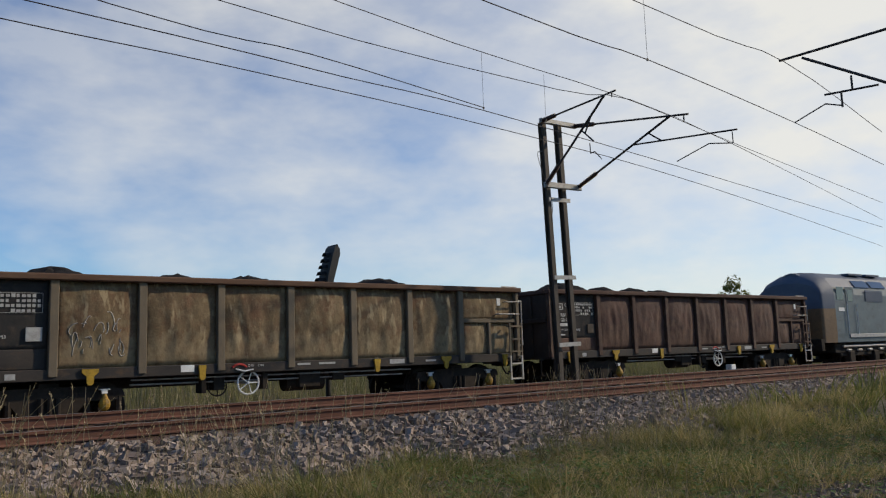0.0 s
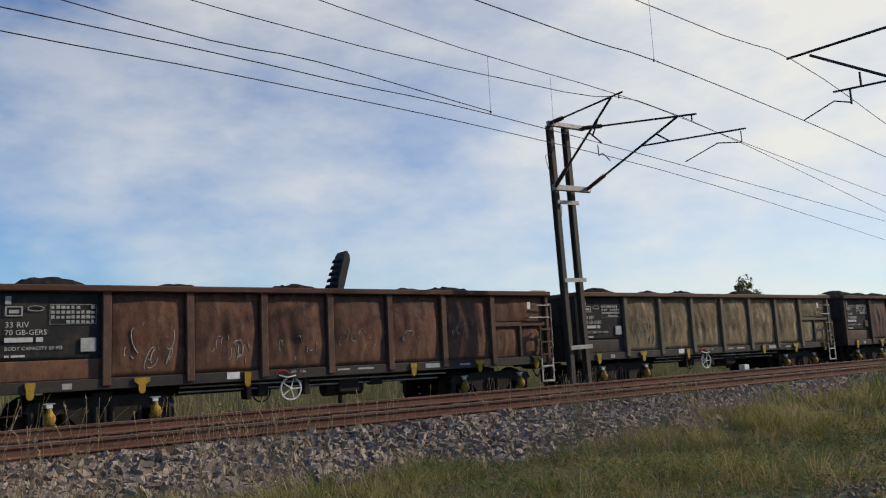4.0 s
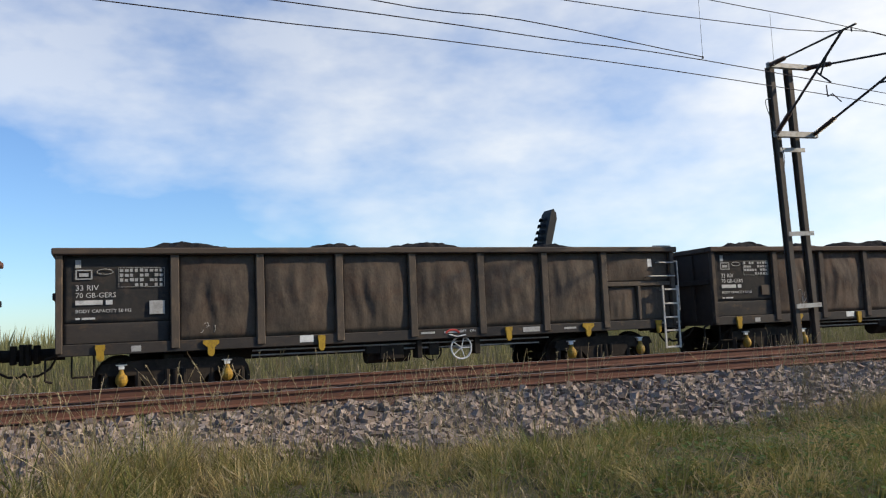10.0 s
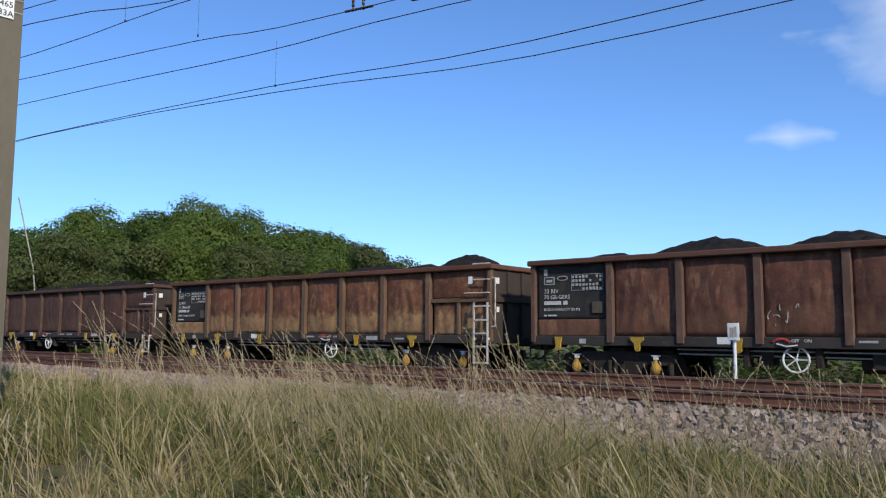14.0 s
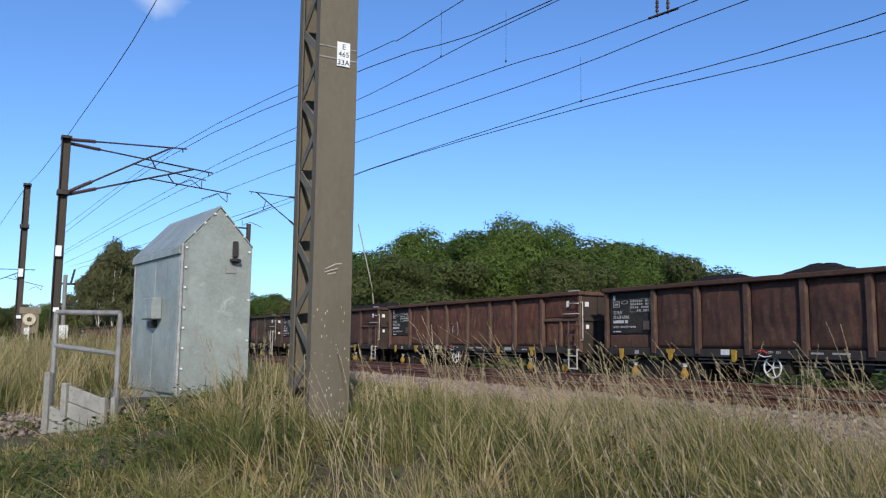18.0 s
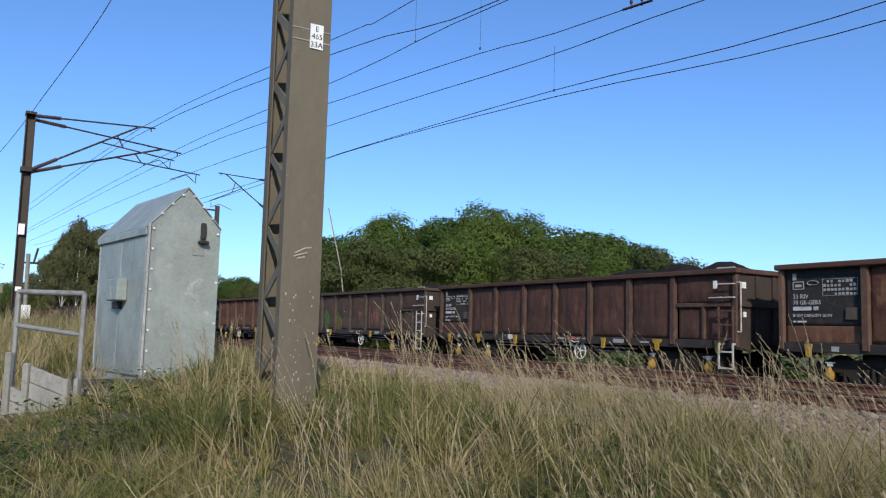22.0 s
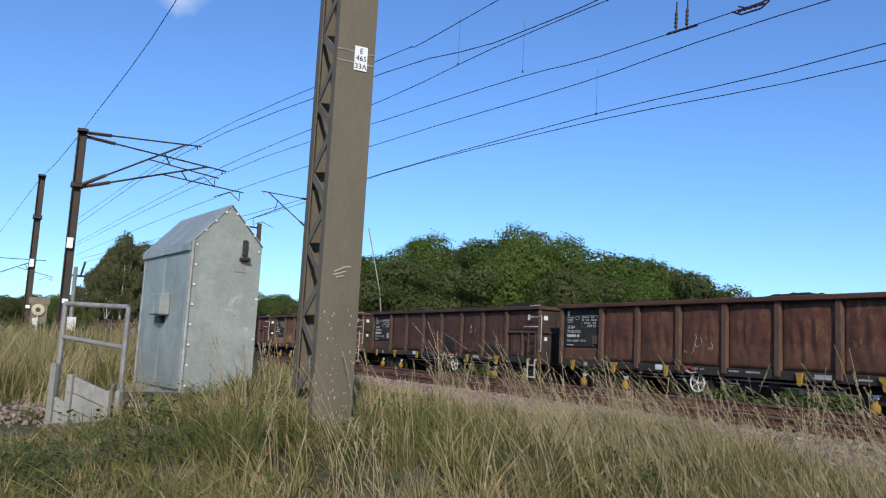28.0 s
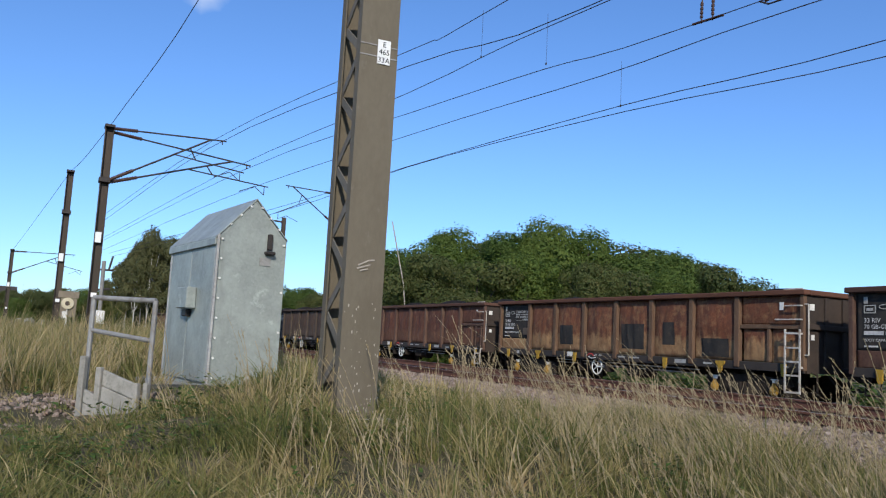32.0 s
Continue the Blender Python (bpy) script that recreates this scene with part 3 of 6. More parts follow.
    # yellow lifting brackets
    for x, wide in ((0.70, 0.08), (2.54, 0.14), (4.57, 0.07), (8.55, 0.08), (10.49, 0.14), (12.36, 0.07)):
        out = [(x - wide, 1.16), (x + wide, 1.16), (x + wide, 1.10), (x + 0.06, 1.03), (x + 0.06, 0.93), (x + 0.02, 0.88), (x - 0.03, 0.88), (x - 0.06, 0.93), (x - 0.06, 1.03), (x - wide, 1.10)]
        bm = prism(out, -1.345, -1.305)
        ring(bm, (x, -1.325, 0.93), 0.045, 0.018, 10)
        part("lifting_bracket", bm, YELLOW, w, "yellow lifting bracket")
    # brake gear
    bm = bmesh.new()
    ring(bm, (gear, -1.22, 0.78), 0.225, 0.019, 24)
    for a in range(0, 360, 72):
        tube(bm, (gear, -1.22, 0.78), (gear + .22 * math.cos(radians(a)), -1.22, 0.78 + .22 * math.sin(radians(a))), 0.012, 6)
    tube(bm, (gear, -1.24, 0.78), (gear, -0.6, 0.78), 0.025, 8)
    part("handwheel", bm, WHITE, w, "white brake handwheel")
    bm = bmesh.new()
    ring(bm, (gear - .55, -1.0, 0.74), 0.19, 0.016, 20)
    for a in range(0, 360, 90):
        tube(bm, (gear - .55, -1.0, 0.74), (gear - .55 + .18 * math.cos(radians(a)), -1.0, 0.74 + .18 * math.sin(radians(a))), 0.012, 6)
    part("far_handwheel", bm, BLACK, w)
    for q in ((gear - .95, gear - .85, -1.2, -.9, .62, .98), (gear + .32, gear + .44, -1.2, -.9, .64, .98), (gear - .66, gear - .44, -1.1, -.7, .66, .98)):
        part("brake_bracket", B(q, c=.01), BLACK, w)
    part("load_lever", T([(gear - .3, -1.31, 1.06), (gear - .12, -1.33, 1.01), (gear + .06, -1.33, 1.04)], r=.014, n=6), WHITE, w, "white changeover lever")
    bm = bmesh.new()
    for a in range(30, 150, 20):
        p, q = radians(a), radians(a + 20)
        tube(bm, (gear - .22 + .17 * math.cos(p), -1.305, 1.03 + .12 * math.sin(p)), (gear - .22 + .17 * math.cos(q), -1.305, 1.03 + .12 * math.sin(q)), .022, 6)
    tagged(part("changeover_arc", bm, RED, w), "red changeover marking", kind="stuff")
    for text, x in (("OFF", gear - .05), ("ON", gear + .17)):
        letters("lettering", text, 0.08, x, -1.307, 1.09, w, LETTER)
    part("brake_pipe", T([(3.3, -1.12, .93), (9.6, -1.12, .90)], [(3.3, -1.05, .84), (9.4, -1.05, .80)], r=.016, n=6), STEEL_BAR, w)
    side = 1 if gear < 6.4 else -1
    tx = gear + side * 1.45
    bm = bmesh.new()
    tube(bm, (tx - .45, -0.75, .74), (tx + .45, -0.75, .74), .19, 14)
    part("air_tank", bm, BLACK, w)
    part("brake_cylinder", B((tx - .25, tx + .25, -1.1, -.9, .62, .95), c=.02), BLACK, w)
    part("valve_box", B((tx + .55 * side, tx + .55 * side + .3, -1.1, -.9, .74, .96), c=.02), BLACK, w)
    part("centre_sill", B((1.2, LB - 1.2, -.25, .25, .76, .96)), BLACK, w)
    # ladder and grab rails at the leading end
    pale_to = 1.50 if style in "BCE" else 1.12
    for z_lo, z_hi, rungs, m_l, word in ((.52, pale_to, (.55, .92, 1.22), LADDER, "scuffed pale lower ladder"), (pale_to, 1.94, (1.22, 1.53, 1.85), LADDER if style in "BCE" else post_m, "")):
        bm = bmesh.new()
        for x in (12.47, 12.86):
            box(bm, x - .022, x + .022, -1.43, -1.40, z_lo, z_hi, c=.004)
        for z in rungs:
            if z_lo < z < z_hi:
                box(bm, 12.49, 12.84, -1.435, -1.395, z - .02, z + .02, c=.004)
        z = 1.85 if z_hi > 1.9 else 1.1
        for x in (12.47, 12.86):
            box(bm, x - .015, x + .015, -1.40, -1.30, z - .02, z + .02)
        part("ladder", bm, m_l, w, word)
    part("grab_rail", T([(12.44, -1.24, 2.47), (12.44, -1.38, 2.47), (12.86, -1.38, 2.47), (12.86, -1.24, 2.47)], r=.016, n=6), LADDER, w)
    part("grab_rail", T([(12.16, -1.24, 2.16), (12.16, -1.38, 2.16), (12.86, -1.38, 2.16), (12.86, -1.24, 2.16)], r=.016, n=6), LADDER, w)
    part("grab_rail", T([(12.85, -1.30, 2.5), (13.0, -1.30, 2.5), (13.0, -1.30, 1.38), (12.85, -1.30, 1.38)], r=.016, n=6), LADDER, w)
    part("rim_rail", T([(12.35, -1.30, ZT + .02), (12.85, -1.30, ZT + .02)], r=.018, n=6), LADDER, w)
    part("step", T([(.25, -1.15, .98), (.25, -1.15, .62), (.6, -1.15, .62), (.6, -1.15, .98)], r=.018, n=6), BLACK, w)
    # couplings: a bar, knuckle and hose at each end
    for x, s in ((0.0, -1), (LB, 1)):
        bm = bmesh.new()
        tube(bm, (x - .1 * s, 0, 1.02), (x + .52 * s, 0, 1.02), .11, 12)
        box(bm, x + .36 * s - .05, x + .36 * s + .05, -.19, .19, .86, 1.20, c=.02)
        box(bm, x + .50 * s - .045, x + .50 * s + .045, -.22, .22, .84, 1.22, c=.02)
        part("coupler", bm, BLACK, w)
        pts = [(x + s * .02, -.55, .95), (x + s * .12, -.5, .78), (x + s * .30, -.4, .66), (x + s * .48, -.3, .64), (x + s * .55, -.25, .70)]
        part("brake_hose", T(pts, r=.022, n=6), BLACK, w)
        part("uncoupling_lever", T([(x, -1.1, 1.0), (x + .16 * s, -1.1, .95), (x + .16 * s, -1.1, .58), (x + .05 * s, -1.1, .55)], r=.02, n=6), BLACK, w)
    bogie(1.94, w)
    bogie(11.05, w)
    PLATES[w.name] = list(plates)
    return w


def scribble(x, z, wd, h, w, seed, material=PALE_P, r=.007):
    """Sprayed strokes, hooks and loops side by side on the dented plate."""
    rng = random.Random(seed)
    runs, n = [], max(3, int(wd / .17))
    for i in range(n):
        cx, cz = x + wd * (i + .5) / n, z + h * rng.uniform(.4, .6)
        for _ in range(rng.choice((1, 1, 2, 3))):
            a, turn = rng.uniform(0, 6.28), rng.uniform(.4, 3.2) * rng.choice((-1, 1))
            rx, rz = rng.uniform(.015, .10), h * rng.uniform(.12, .6)
            lean, ox, oz = rng.uniform(-.25, .35), rng.uniform(-.07, .07), h * rng.uniform(-.18, .18)
            arc = [(math.cos(a + turn * q / 9), math.sin(a + turn * q / 9)) for q in range(10)]
            pts = [(cx + ox + rx * u + lean * rz * v, cz + oz + rz * v) for u, v in arc]
            runs.append([(px, on_plate(w, px, pz) - .002, pz) for px, pz in pts])
    tagged(part("scrawl", T(*runs, r=r, n=4), material, w), "faded sprayed scrawl", kind="stuff")


def laid_on(name, w, material, label, spot):
    """Paint on the dented plate: spot(u, v) gives x, z for u and v from 0 to 1."""
    bm = bmesh.new()
    nu, nv = 24, 8
    g = {}
    for i in range(nu + 1):
        for j in range(nv + 1):
            px, pz = spot(i / nu, j / nv)
            g[i, j] = bm.verts.new((px, on_plate(w, px, pz) - .005, pz))
    for i in range(nu):
        for j in range(nv):
            bm.faces.new((g[i, j], g[i + 1, j], g[i + 1, j + 1], g[i, j + 1]))
    bmesh.ops.remove_doubles(bm, verts=bm.verts, dist=1e-5)
    return part(name, bm, material, w, label)


def blob(name, x, z, rx, rz, w, material, hole=0.0, label=""):
    def spot(u, v):
        a, k = 2 * math.pi * u, hole + (1 - hole) * v
        wob = 1 + .06 * math.sin(5 * a) * v + .04 * math.sin(3 * a + 1)
        return x + rx * k * wob * math.cos(a), z + rz * k * wob * math.sin(a)
    laid_on(name, w, material, label, spot)


def patch(w, x0, x1, z0, z1, material, label):
    laid_on("patch", w, material, label, lambda u, v: (x0 + (x1 - x0) * u, z0 + (z1 - z0) * v))


STYLES = {-1: "F", 0: "A", 1: "D", 2: "B", 3: "E", 4: "C", 5: "D", 6: "C", 7: "F", 8: "D", 9: "F", 10: "B", 11: "D", 12: "F", 13: "C", 14: "D", 15: "B", 16: "D", 17: "C", 18: "D"}
GEAR = {-1: 7.5, 2: 7.5, 3: 7.5, 6: 7.5, 9: 7.5, 10: 7.5, 12: 7.5}
HEAPS = {  # per wagon: along it, height over the rim, half length
    -1: ((1.7, .22, .9), (3.5, .14, .6), (4.9, .12, .6), (6.2, .10, .6)),
    0: ((2.2, .16, .8), (4.5, .08, .7), (6.1, .09, .8), (9.45, .14, .9)),
    1: ((1.2, .16, 1.0), (3.6, .07, .8), (6.2, .09, .9), (9.3, .06, .6), (10.5, .10, .9)),
    2: ((2.1, .14, 1.1), (3.9, .09, .7), (5.6, .14, .8), (6.9, .19, .9), (7.9, .13, .6), (8.9, .09, .5), (10.3, .15, .8)),
    3: ((2.2, .12, 1.2), (5.2, .10, 1.0), (7.2, .12, 1.4), (10.3, .10, .8)),
    4: ((2.4, .10, 1.1), (4.5, .07, .7), (7.3, .27, 1.9), (9.0, .24, 1.6), (10.6, .07, 1.0)),
    5: ((1.4, .07, .8), (3.6, .30, 1.4), (6.2, .22, 1.2), (8.6, .10, 1.0), (11.0, .24, 1.2)),
    6: ((1.6, .04, .8), (6.1, .10, .7), (8.0, .14, 1.6), (9.9, .10, .8), (11.4, .28, .9)),
    7: ((3.2, .16, 1.3), (6.0, .22, 1.1), (8.6, .24, 1.2), (11.2, .12, .9)),
    8: ((2.0, .03, 1.2), (6.0, .04, 1.6), (10.4, .03, 1.2)),
    9: ((2.4, .05, 1.0), (6.0, .08, .8), (8.6, .16, 1.0), (10.2, .22, .9), (11.6, .20, .7)),
    10: ((3.0, .04, 1.4), (8.0, .05, 1.6), (11.4, .12, .8)),
    11: ((2.6, .03, 1.5), (7.6, .04, 2.0), (11.0, .04, 1.0)),
    12: ((2.2, .05, 1.2), (6.2, .08, 1.4), (10.2, .17, 1.0)),
    13: ((3.0, .04, 1.4), (7.4, .05, 1.6), (11.2, .05, 1.0)),
}
wagons, protos = [], {}
for k in range(-1, 19):
    style = STYLES[k]
    key = (style, GEAR.get(k, 5.55), k % 2 if k < 14 else 0)
    if key in protos and k not in (5, 10, 11, 13):
        w = copy_thing(protos[key], Matrix())
    else:
        w = wagon(style, 11 + 7 * k, key[1])
        if k not in (0, 1, 2, 5, 8, 10, 11, 13):
            protos[key] = w
    wagons.append(w)
    if k in HEAPS:
        next(c for c in w.children if c.name.startswith("coal_load")).data = coal_load(random.Random(500 + k), HEAPS[k])
    if k == 4:
        frame_pts = [(6.66, 1.33), (7.04, 1.33), (7.04, 1.53), (6.66, 1.53), (6.66, 1.33)]
        bars = [[(px, on_plate(w, px, pz) - .004, pz) for px, pz in run] for run in (frame_pts, [(6.72, 1.47), (6.95, 1.47)], [(6.75, 1.39), (6.92, 1.39)])]
        tagged(part("stencil", T(*bars, r=.007, n=4), PALE_P, w), kind="stuff")
    if k in (0, 1, 2):
        scribble(2.2, 1.35, 0.95, 0.42, w, k, r=.010)
    if k == 0:
        scribble(2.15, 1.7, 1.0, .35, w, 51, r=.009)
    if k == 1:
        for n, (x, z, wd, h) in enumerate(((2.3, 1.7, .8, .4), (3.8, 1.4, .9, .5), (5.3, 1.35, .9, .5), (6.8, 1.7, .5, .3), (8.3, 1.6, .5, .35), (9.7, 1.65, .45, .35))):
            scribble(x, z, wd, h, w, 60 + n, r=.009)
    if k == 2:
        scribble(6.8, 1.5, .5, .3, w, 5)
    if k == 1:
        scribble(4.3, 1.5, .5, .35, w, 8, r=.012)
        scribble(6.7, 1.6, 1.0, .3, w, 9)
    if k == 4:
        patch(w, 6.60, 7.16, 1.20, 1.56, PANEL_DARK, "black painted patch")
        patch(w, 5.42, 6.22, 1.20, 1.50, GREEN_D, "dull green painted patch")
        scribble(8.25, 1.3, .8, .2, w, 41, DARK_P)
        scribble(9.7, 1.3, .9, .2, w, 42, DARK_P)
    if k == 3:
        scribble(2.3, 1.3, .4, .2, w, 43)
    if k == 5:
        scribble(5.15, 1.45, .55, .3, w, 21, r=.010)
        scribble(7.7, 1.45, 1.25, .3, w, 22, r=.010)
    if k == 8:
        scribble(5.0, 1.5, .85, .5, w, 23, r=.010)
        scribble(2.9, 1.35, .8, .2, w, 24)
    if k == 10:
        blob("spray_shape", 4.05, 1.62, .34, .44, w, GREEN_P, .0, "faded green and yellow sprayed shapes")
        blob("spray_shape", 3.95, 1.36, .22, .26, w, YEL_P)
        blob("spray_shape", 5.35, 1.45, .32, .42, w, YEL_P)
        blob("spray_shape", 5.25, 1.74, .18, .22, w, GREEN_P, .4)
        scribble(3.72, 1.25, .7, .8, w, 30, DARK_P, .009)
        scribble(5.1, 1.2, .6, .8, w, 35, DARK_P, .009)
        scribble(5.75, 1.55, .5, .5, w, 31)
        scribble(7.2, 1.55, .8, .5, w, 32, RED_P, .008)
        scribble(8.25, 1.4, 1.0, .8, w, 34, RED_P, .010)
    if k == 11:
        scribble(5.2, 1.5, .9, .45, w, 33)
    if k == 13:
        for x, wd, z0, z1 in ((3.7, .7, 1.4, 2.0), (6.7, .95, 1.35, 2.05), (8.4, .45, 1.5, 2.1), (9.8, .9, 1.25, 1.7)):
            patch(w, x, x + wd, z0, z1, PANEL_DARK, "black painted patch")
    if k == 12:
        patch(w, 6.75, 7.5, 1.2, 1.75, PANEL_DARK, "black painted patch")
        patch(w, 9.65, 10.75, 1.2, 1.52, PANEL_DARK, "black painted patch")
        scribble(8.5, 1.9, .5, .3, w, 44)



SURGE = ((0, .10), (2.5, .02), (6, -.12), (9, -.18), (12, .0), (15, .07), (19, .14), (23, -.05), (26, -.30), (30, -.06), (32, -.02))  # the slow surge of the couplings
def train_s(t):
    """Where the rear end of wagon 0 stands."""
    s = 1.37 + 3.482 * t + 0.0563 * t * t - 0.000422 * t ** 3
    for (a, p), (b, q) in zip(SURGE, SURGE[1:]):
        if a <= t <= b:
            s += p + (q - p) * smooth(a, b, t)
            break
    return s


# ---- locomotive ----
# the haze over the locomotive is put into these paler, duller colours
LOCO_BLUE = rough_mat("hazed_blue_grey_paint", (0.075, 0.105, 0.115), (0.105, 0.135, 0.145), (0.06, 0.065, 0.06), 0.55, 0, 1, 12, (0.6, 1, 1))
LOCO_ROOF = rough_mat("hazed_blue_roof", (0.055, 0.076, 0.115), (0.075, 0.098, 0.135), None, 0.65, 0, 1, 12)
LOCO_END = rough_mat("hazed_grimy_yellow_end", (0.15, 0.088, 0.045), (0.19, 0.112, 0.055), (0.10, 0.07, 0.04), 0.6, 0, 2, 16)
DARK_GLASS, dgn, dgb = shader("dark_cab_glass", 0.08, 0, 0.5)
dgb.inputs["Base Color"].default_value = (0.015, 0.018, 0.02, 1)


def loco():
    lo = thing("diesel_locomotive", "hazed blue-grey diesel locomotive with a grimy yellow end", "locomotive")
    L = 19.2
    sec = [(-1.33, 1.15), (-1.35, 1.5), (-1.35, 2.95), (-1.28, 3.25), (-1.02, 3.62), (-0.55, 3.84), (0, 3.90), (0.55, 3.84), (1.02, 3.62), (1.28, 3.25), (1.35, 2.95), (1.35, 1.5), (1.33, 1.15)]
    def hull(x0, x1, lo_z, hi_z):
        bm = bmesh.new()
        keep = [(y, min(max(z, lo_z), hi_z)) for y, z in sec]
        xs = [x0, x0 + .02] + [x0 + (x1 - x0) * i / 6 for i in range(1, 6)] + [x1 - .02, x1]
        rows_ = [[bm.verts.new((x, y, z)) for y, z in keep] for x in xs]
        for p, q in zip(rows_, rows_[1:]):
            for i in range(len(keep) - 1):
                bm.faces.new((p[i], p[i + 1], q[i + 1], q[i]))
        bm.faces.new(rows_[0])
        bm.faces.new(rows_[-1][::-1])
        bmesh.ops.recalc_face_normals(bm, faces=bm.faces)
        return bm
    def nose(x0, x1):
        """A raked and rounded cab end, its tip at x0."""
        bm = bmesh.new()
        rows_ = []
        for i, f in enumerate((0.0, 0.25, 0.6, 1.0)):
            x = x0 + (x1 - x0) * f
            k = (0.55, 0.8, 0.94, 1.0)[i]
            rows_.append([bm.verts.new((x - (0.0 if z < 2.3 else -0.0), y * (0.93 + .07 * f), 2.9 + (z - 2.9) * (k if z > 2.9 else 1))) for y, z in sec])
        for p, q in zip(rows_, rows_[1:]):
            for j in range(len(sec) - 1):
                bm.faces.new((p[j], p[j + 1], q[j + 1], q[j]))
        bm.faces.new(rows_[0])
        bmesh.ops.recalc_face_normals(bm, faces=bm.faces)
        bmesh.ops.bisect_plane(bm, geom=list(bm.verts) + list(bm.edges) + list(bm.faces), plane_co=(0, 0, 2.42), plane_no=(0, 0, 1))
        for f in bm.faces:
            f.material_index = 1 if f.calc_center_median().z > 2.42 else 0
            f.smooth = abs(f.normal.x) < .9
        return bm
    bm = hull(0.9, L - .9, 1.15, 3.9)
    for f in bm.faces:
        f.material_index = 1 if f.calc_center_median().z > 3.2 else 0
    part("body", bm, LOCO_BLUE, lo).data.materials.append(LOCO_ROOF)
    part("cab_nose", nose(0.0, 0.9), LOCO_END, lo, "grimy yellow cab end dulled by haze").data.materials.append(LOCO_ROOF)
    bm = nose(L, L - .9)
    part("cab_nose", bm, LOCO_END, lo).data.materials.append(LOCO_ROOF)
    part("roof_hood", T([(0.35, 0, 3.3), (1.5, 0, 3.36)], r=.56, n=16), LOCO_ROOF, lo, "dark blue cab roof")
    for y, s in ((-1.362, -1), (1.352, 1)):
        part("cab_window", B((1.05, 1.55, y, y + .01, 2.75, 3.25), c=.003), DARK_GLASS, lo, "dark cab side window")
        part("cab_door", B((1.72, 2.32, y - .005, y + .012, 1.5, 3.25), c=.004), LOCO_BLUE, lo)
        part("door_window", B((1.84, 2.20, y - .012, y - .006, 2.7, 3.15)), DARK_GLASS, lo)
        part("grab_rail", T([(1.66, y - .04, 1.45), (1.66, y - .04, 2.6)], r=.018, n=6), WHITE, lo)
        part("grab_rail", T([(2.38, y - .04, 1.45), (2.38, y - .04, 2.6)], r=.018, n=6), WHITE, lo)
        part("solebar", B((1.8, L - 1.8, y - .02, y + .03, 1.32, 1.46), c=.01), PALE_PLATE, lo, "pale grey footboard rail")
        part("number_bar", B((1.12, 1.55, y - .004, y, 2.32, 2.46)), WHITE, lo)
        for i in range(5):
            part("body_grille", B((3.2 + 2.2 * i, 4.6 + 2.2 * i, y - .006, y + .004, 2.7, 3.15), *[(3.22 + 2.2 * i, 4.58 + 2.2 * i, y - .02, y - .006, 2.74 + .08 * j, 2.78 + .08 * j) for j in range(5)]), LOCO_ROOF, lo)
    for x in (3.0, 4.4, 8.0, 9.4, 10.8):
        for y in (-.9, .15):
            part("roof_panel", B((x, x + 1.1, y, y + .75, 3.78, 3.86), c=.01), LOCO_ROOF, lo)
    for x in (2.6, 3.9):
        bm = prism([(x, 0), (x + 1.15, 0), (x + 1.15, .34), (x, .34)], 0, .02)
        bmesh.ops.transform(bm, matrix=Matrix.Translation((0, -1.32, 3.26)) @ Matrix.Rotation(radians(-36), 4, "X"), verts=bm.verts)
        part("roof_window", bm, DARK_GLASS, lo, "dark roof light in a pale frame")
    for x in (0.9, L - .9):
        part("windscreen", B((x - .78 if x < 2 else x + .55, x - .55 if x < 2 else x + .78, -1.0, -.06, 2.62, 3.06), (x - .78 if x < 2 else x + .55, x - .55 if x < 2 else x + .78, .06, 1.0, 2.62, 3.06)), DARK_GLASS, lo)
    part("underframe", B((1.0, L - 1.0, -1.15, 1.15, .75, 1.2), (6.9, L - 6.9, -1.25, 1.25, .35, 1.2), c=.03), BLACK, lo)
    for bx in (4.0, L - 4.0):
        b = new("bogie")
        b.parent = lo
        b.matrix_basis = Matrix.Translation((bx, 0, 0))
        for s in (-1, 1):
            part("side_frame", B((-2.6, 2.6, s * 1.05 - .08, s * 1.05 + .08, .62, .95), c=.03), BLACK, b)
            for dx in (-1.9, 0, 1.9):
                part("axle_box", B((dx - .2, dx + .2, s * 1.12 - .12, s * 1.12 + .12, .35, .80), c=.04), BLACK, b)
            part("pipe_run", T([(-2.5, s * 1.2, 1.0), (2.5, s * 1.2, 1.0)], *[[(dx, s * 1.2, .85), (dx + .25, s * 1.2, .85)] for dx in (-2.2, -1.4, -.6, .3, 1.0, 1.7)], r=.05, n=8), STEEL_BAR, b)
        for dx in (-1.9, 0, 1.9):
            ws = new("wheelset", WHEEL_ME)
            ws.parent = b
            ws.matrix_basis = Matrix.Translation((dx, 0, 0.46))
    for x, s in ((0, -1), (L, 1)):
        part("buffer_beam", B((x - .12, x + .12, -1.25, 1.25, .85, 1.3), c=.02), BLACK, lo)
        for y in (-.87, .87):
            bm = bmesh.new()
            tube(bm, (x, y, 1.05), (x + .45 * s, y, 1.05), .1, 12)
            tube(bm, (x + .45 * s, y, 1.05), (x + .5 * s, y, 1.05), .23, 16)
            part("buffer", bm, BLACK, lo)
        part("coupler", T([(x, 0, 1.0), (x + .55 * s, 0, 1.0)], r=.09, n=10), BLACK, lo)
    return lo


locomotive = loco()

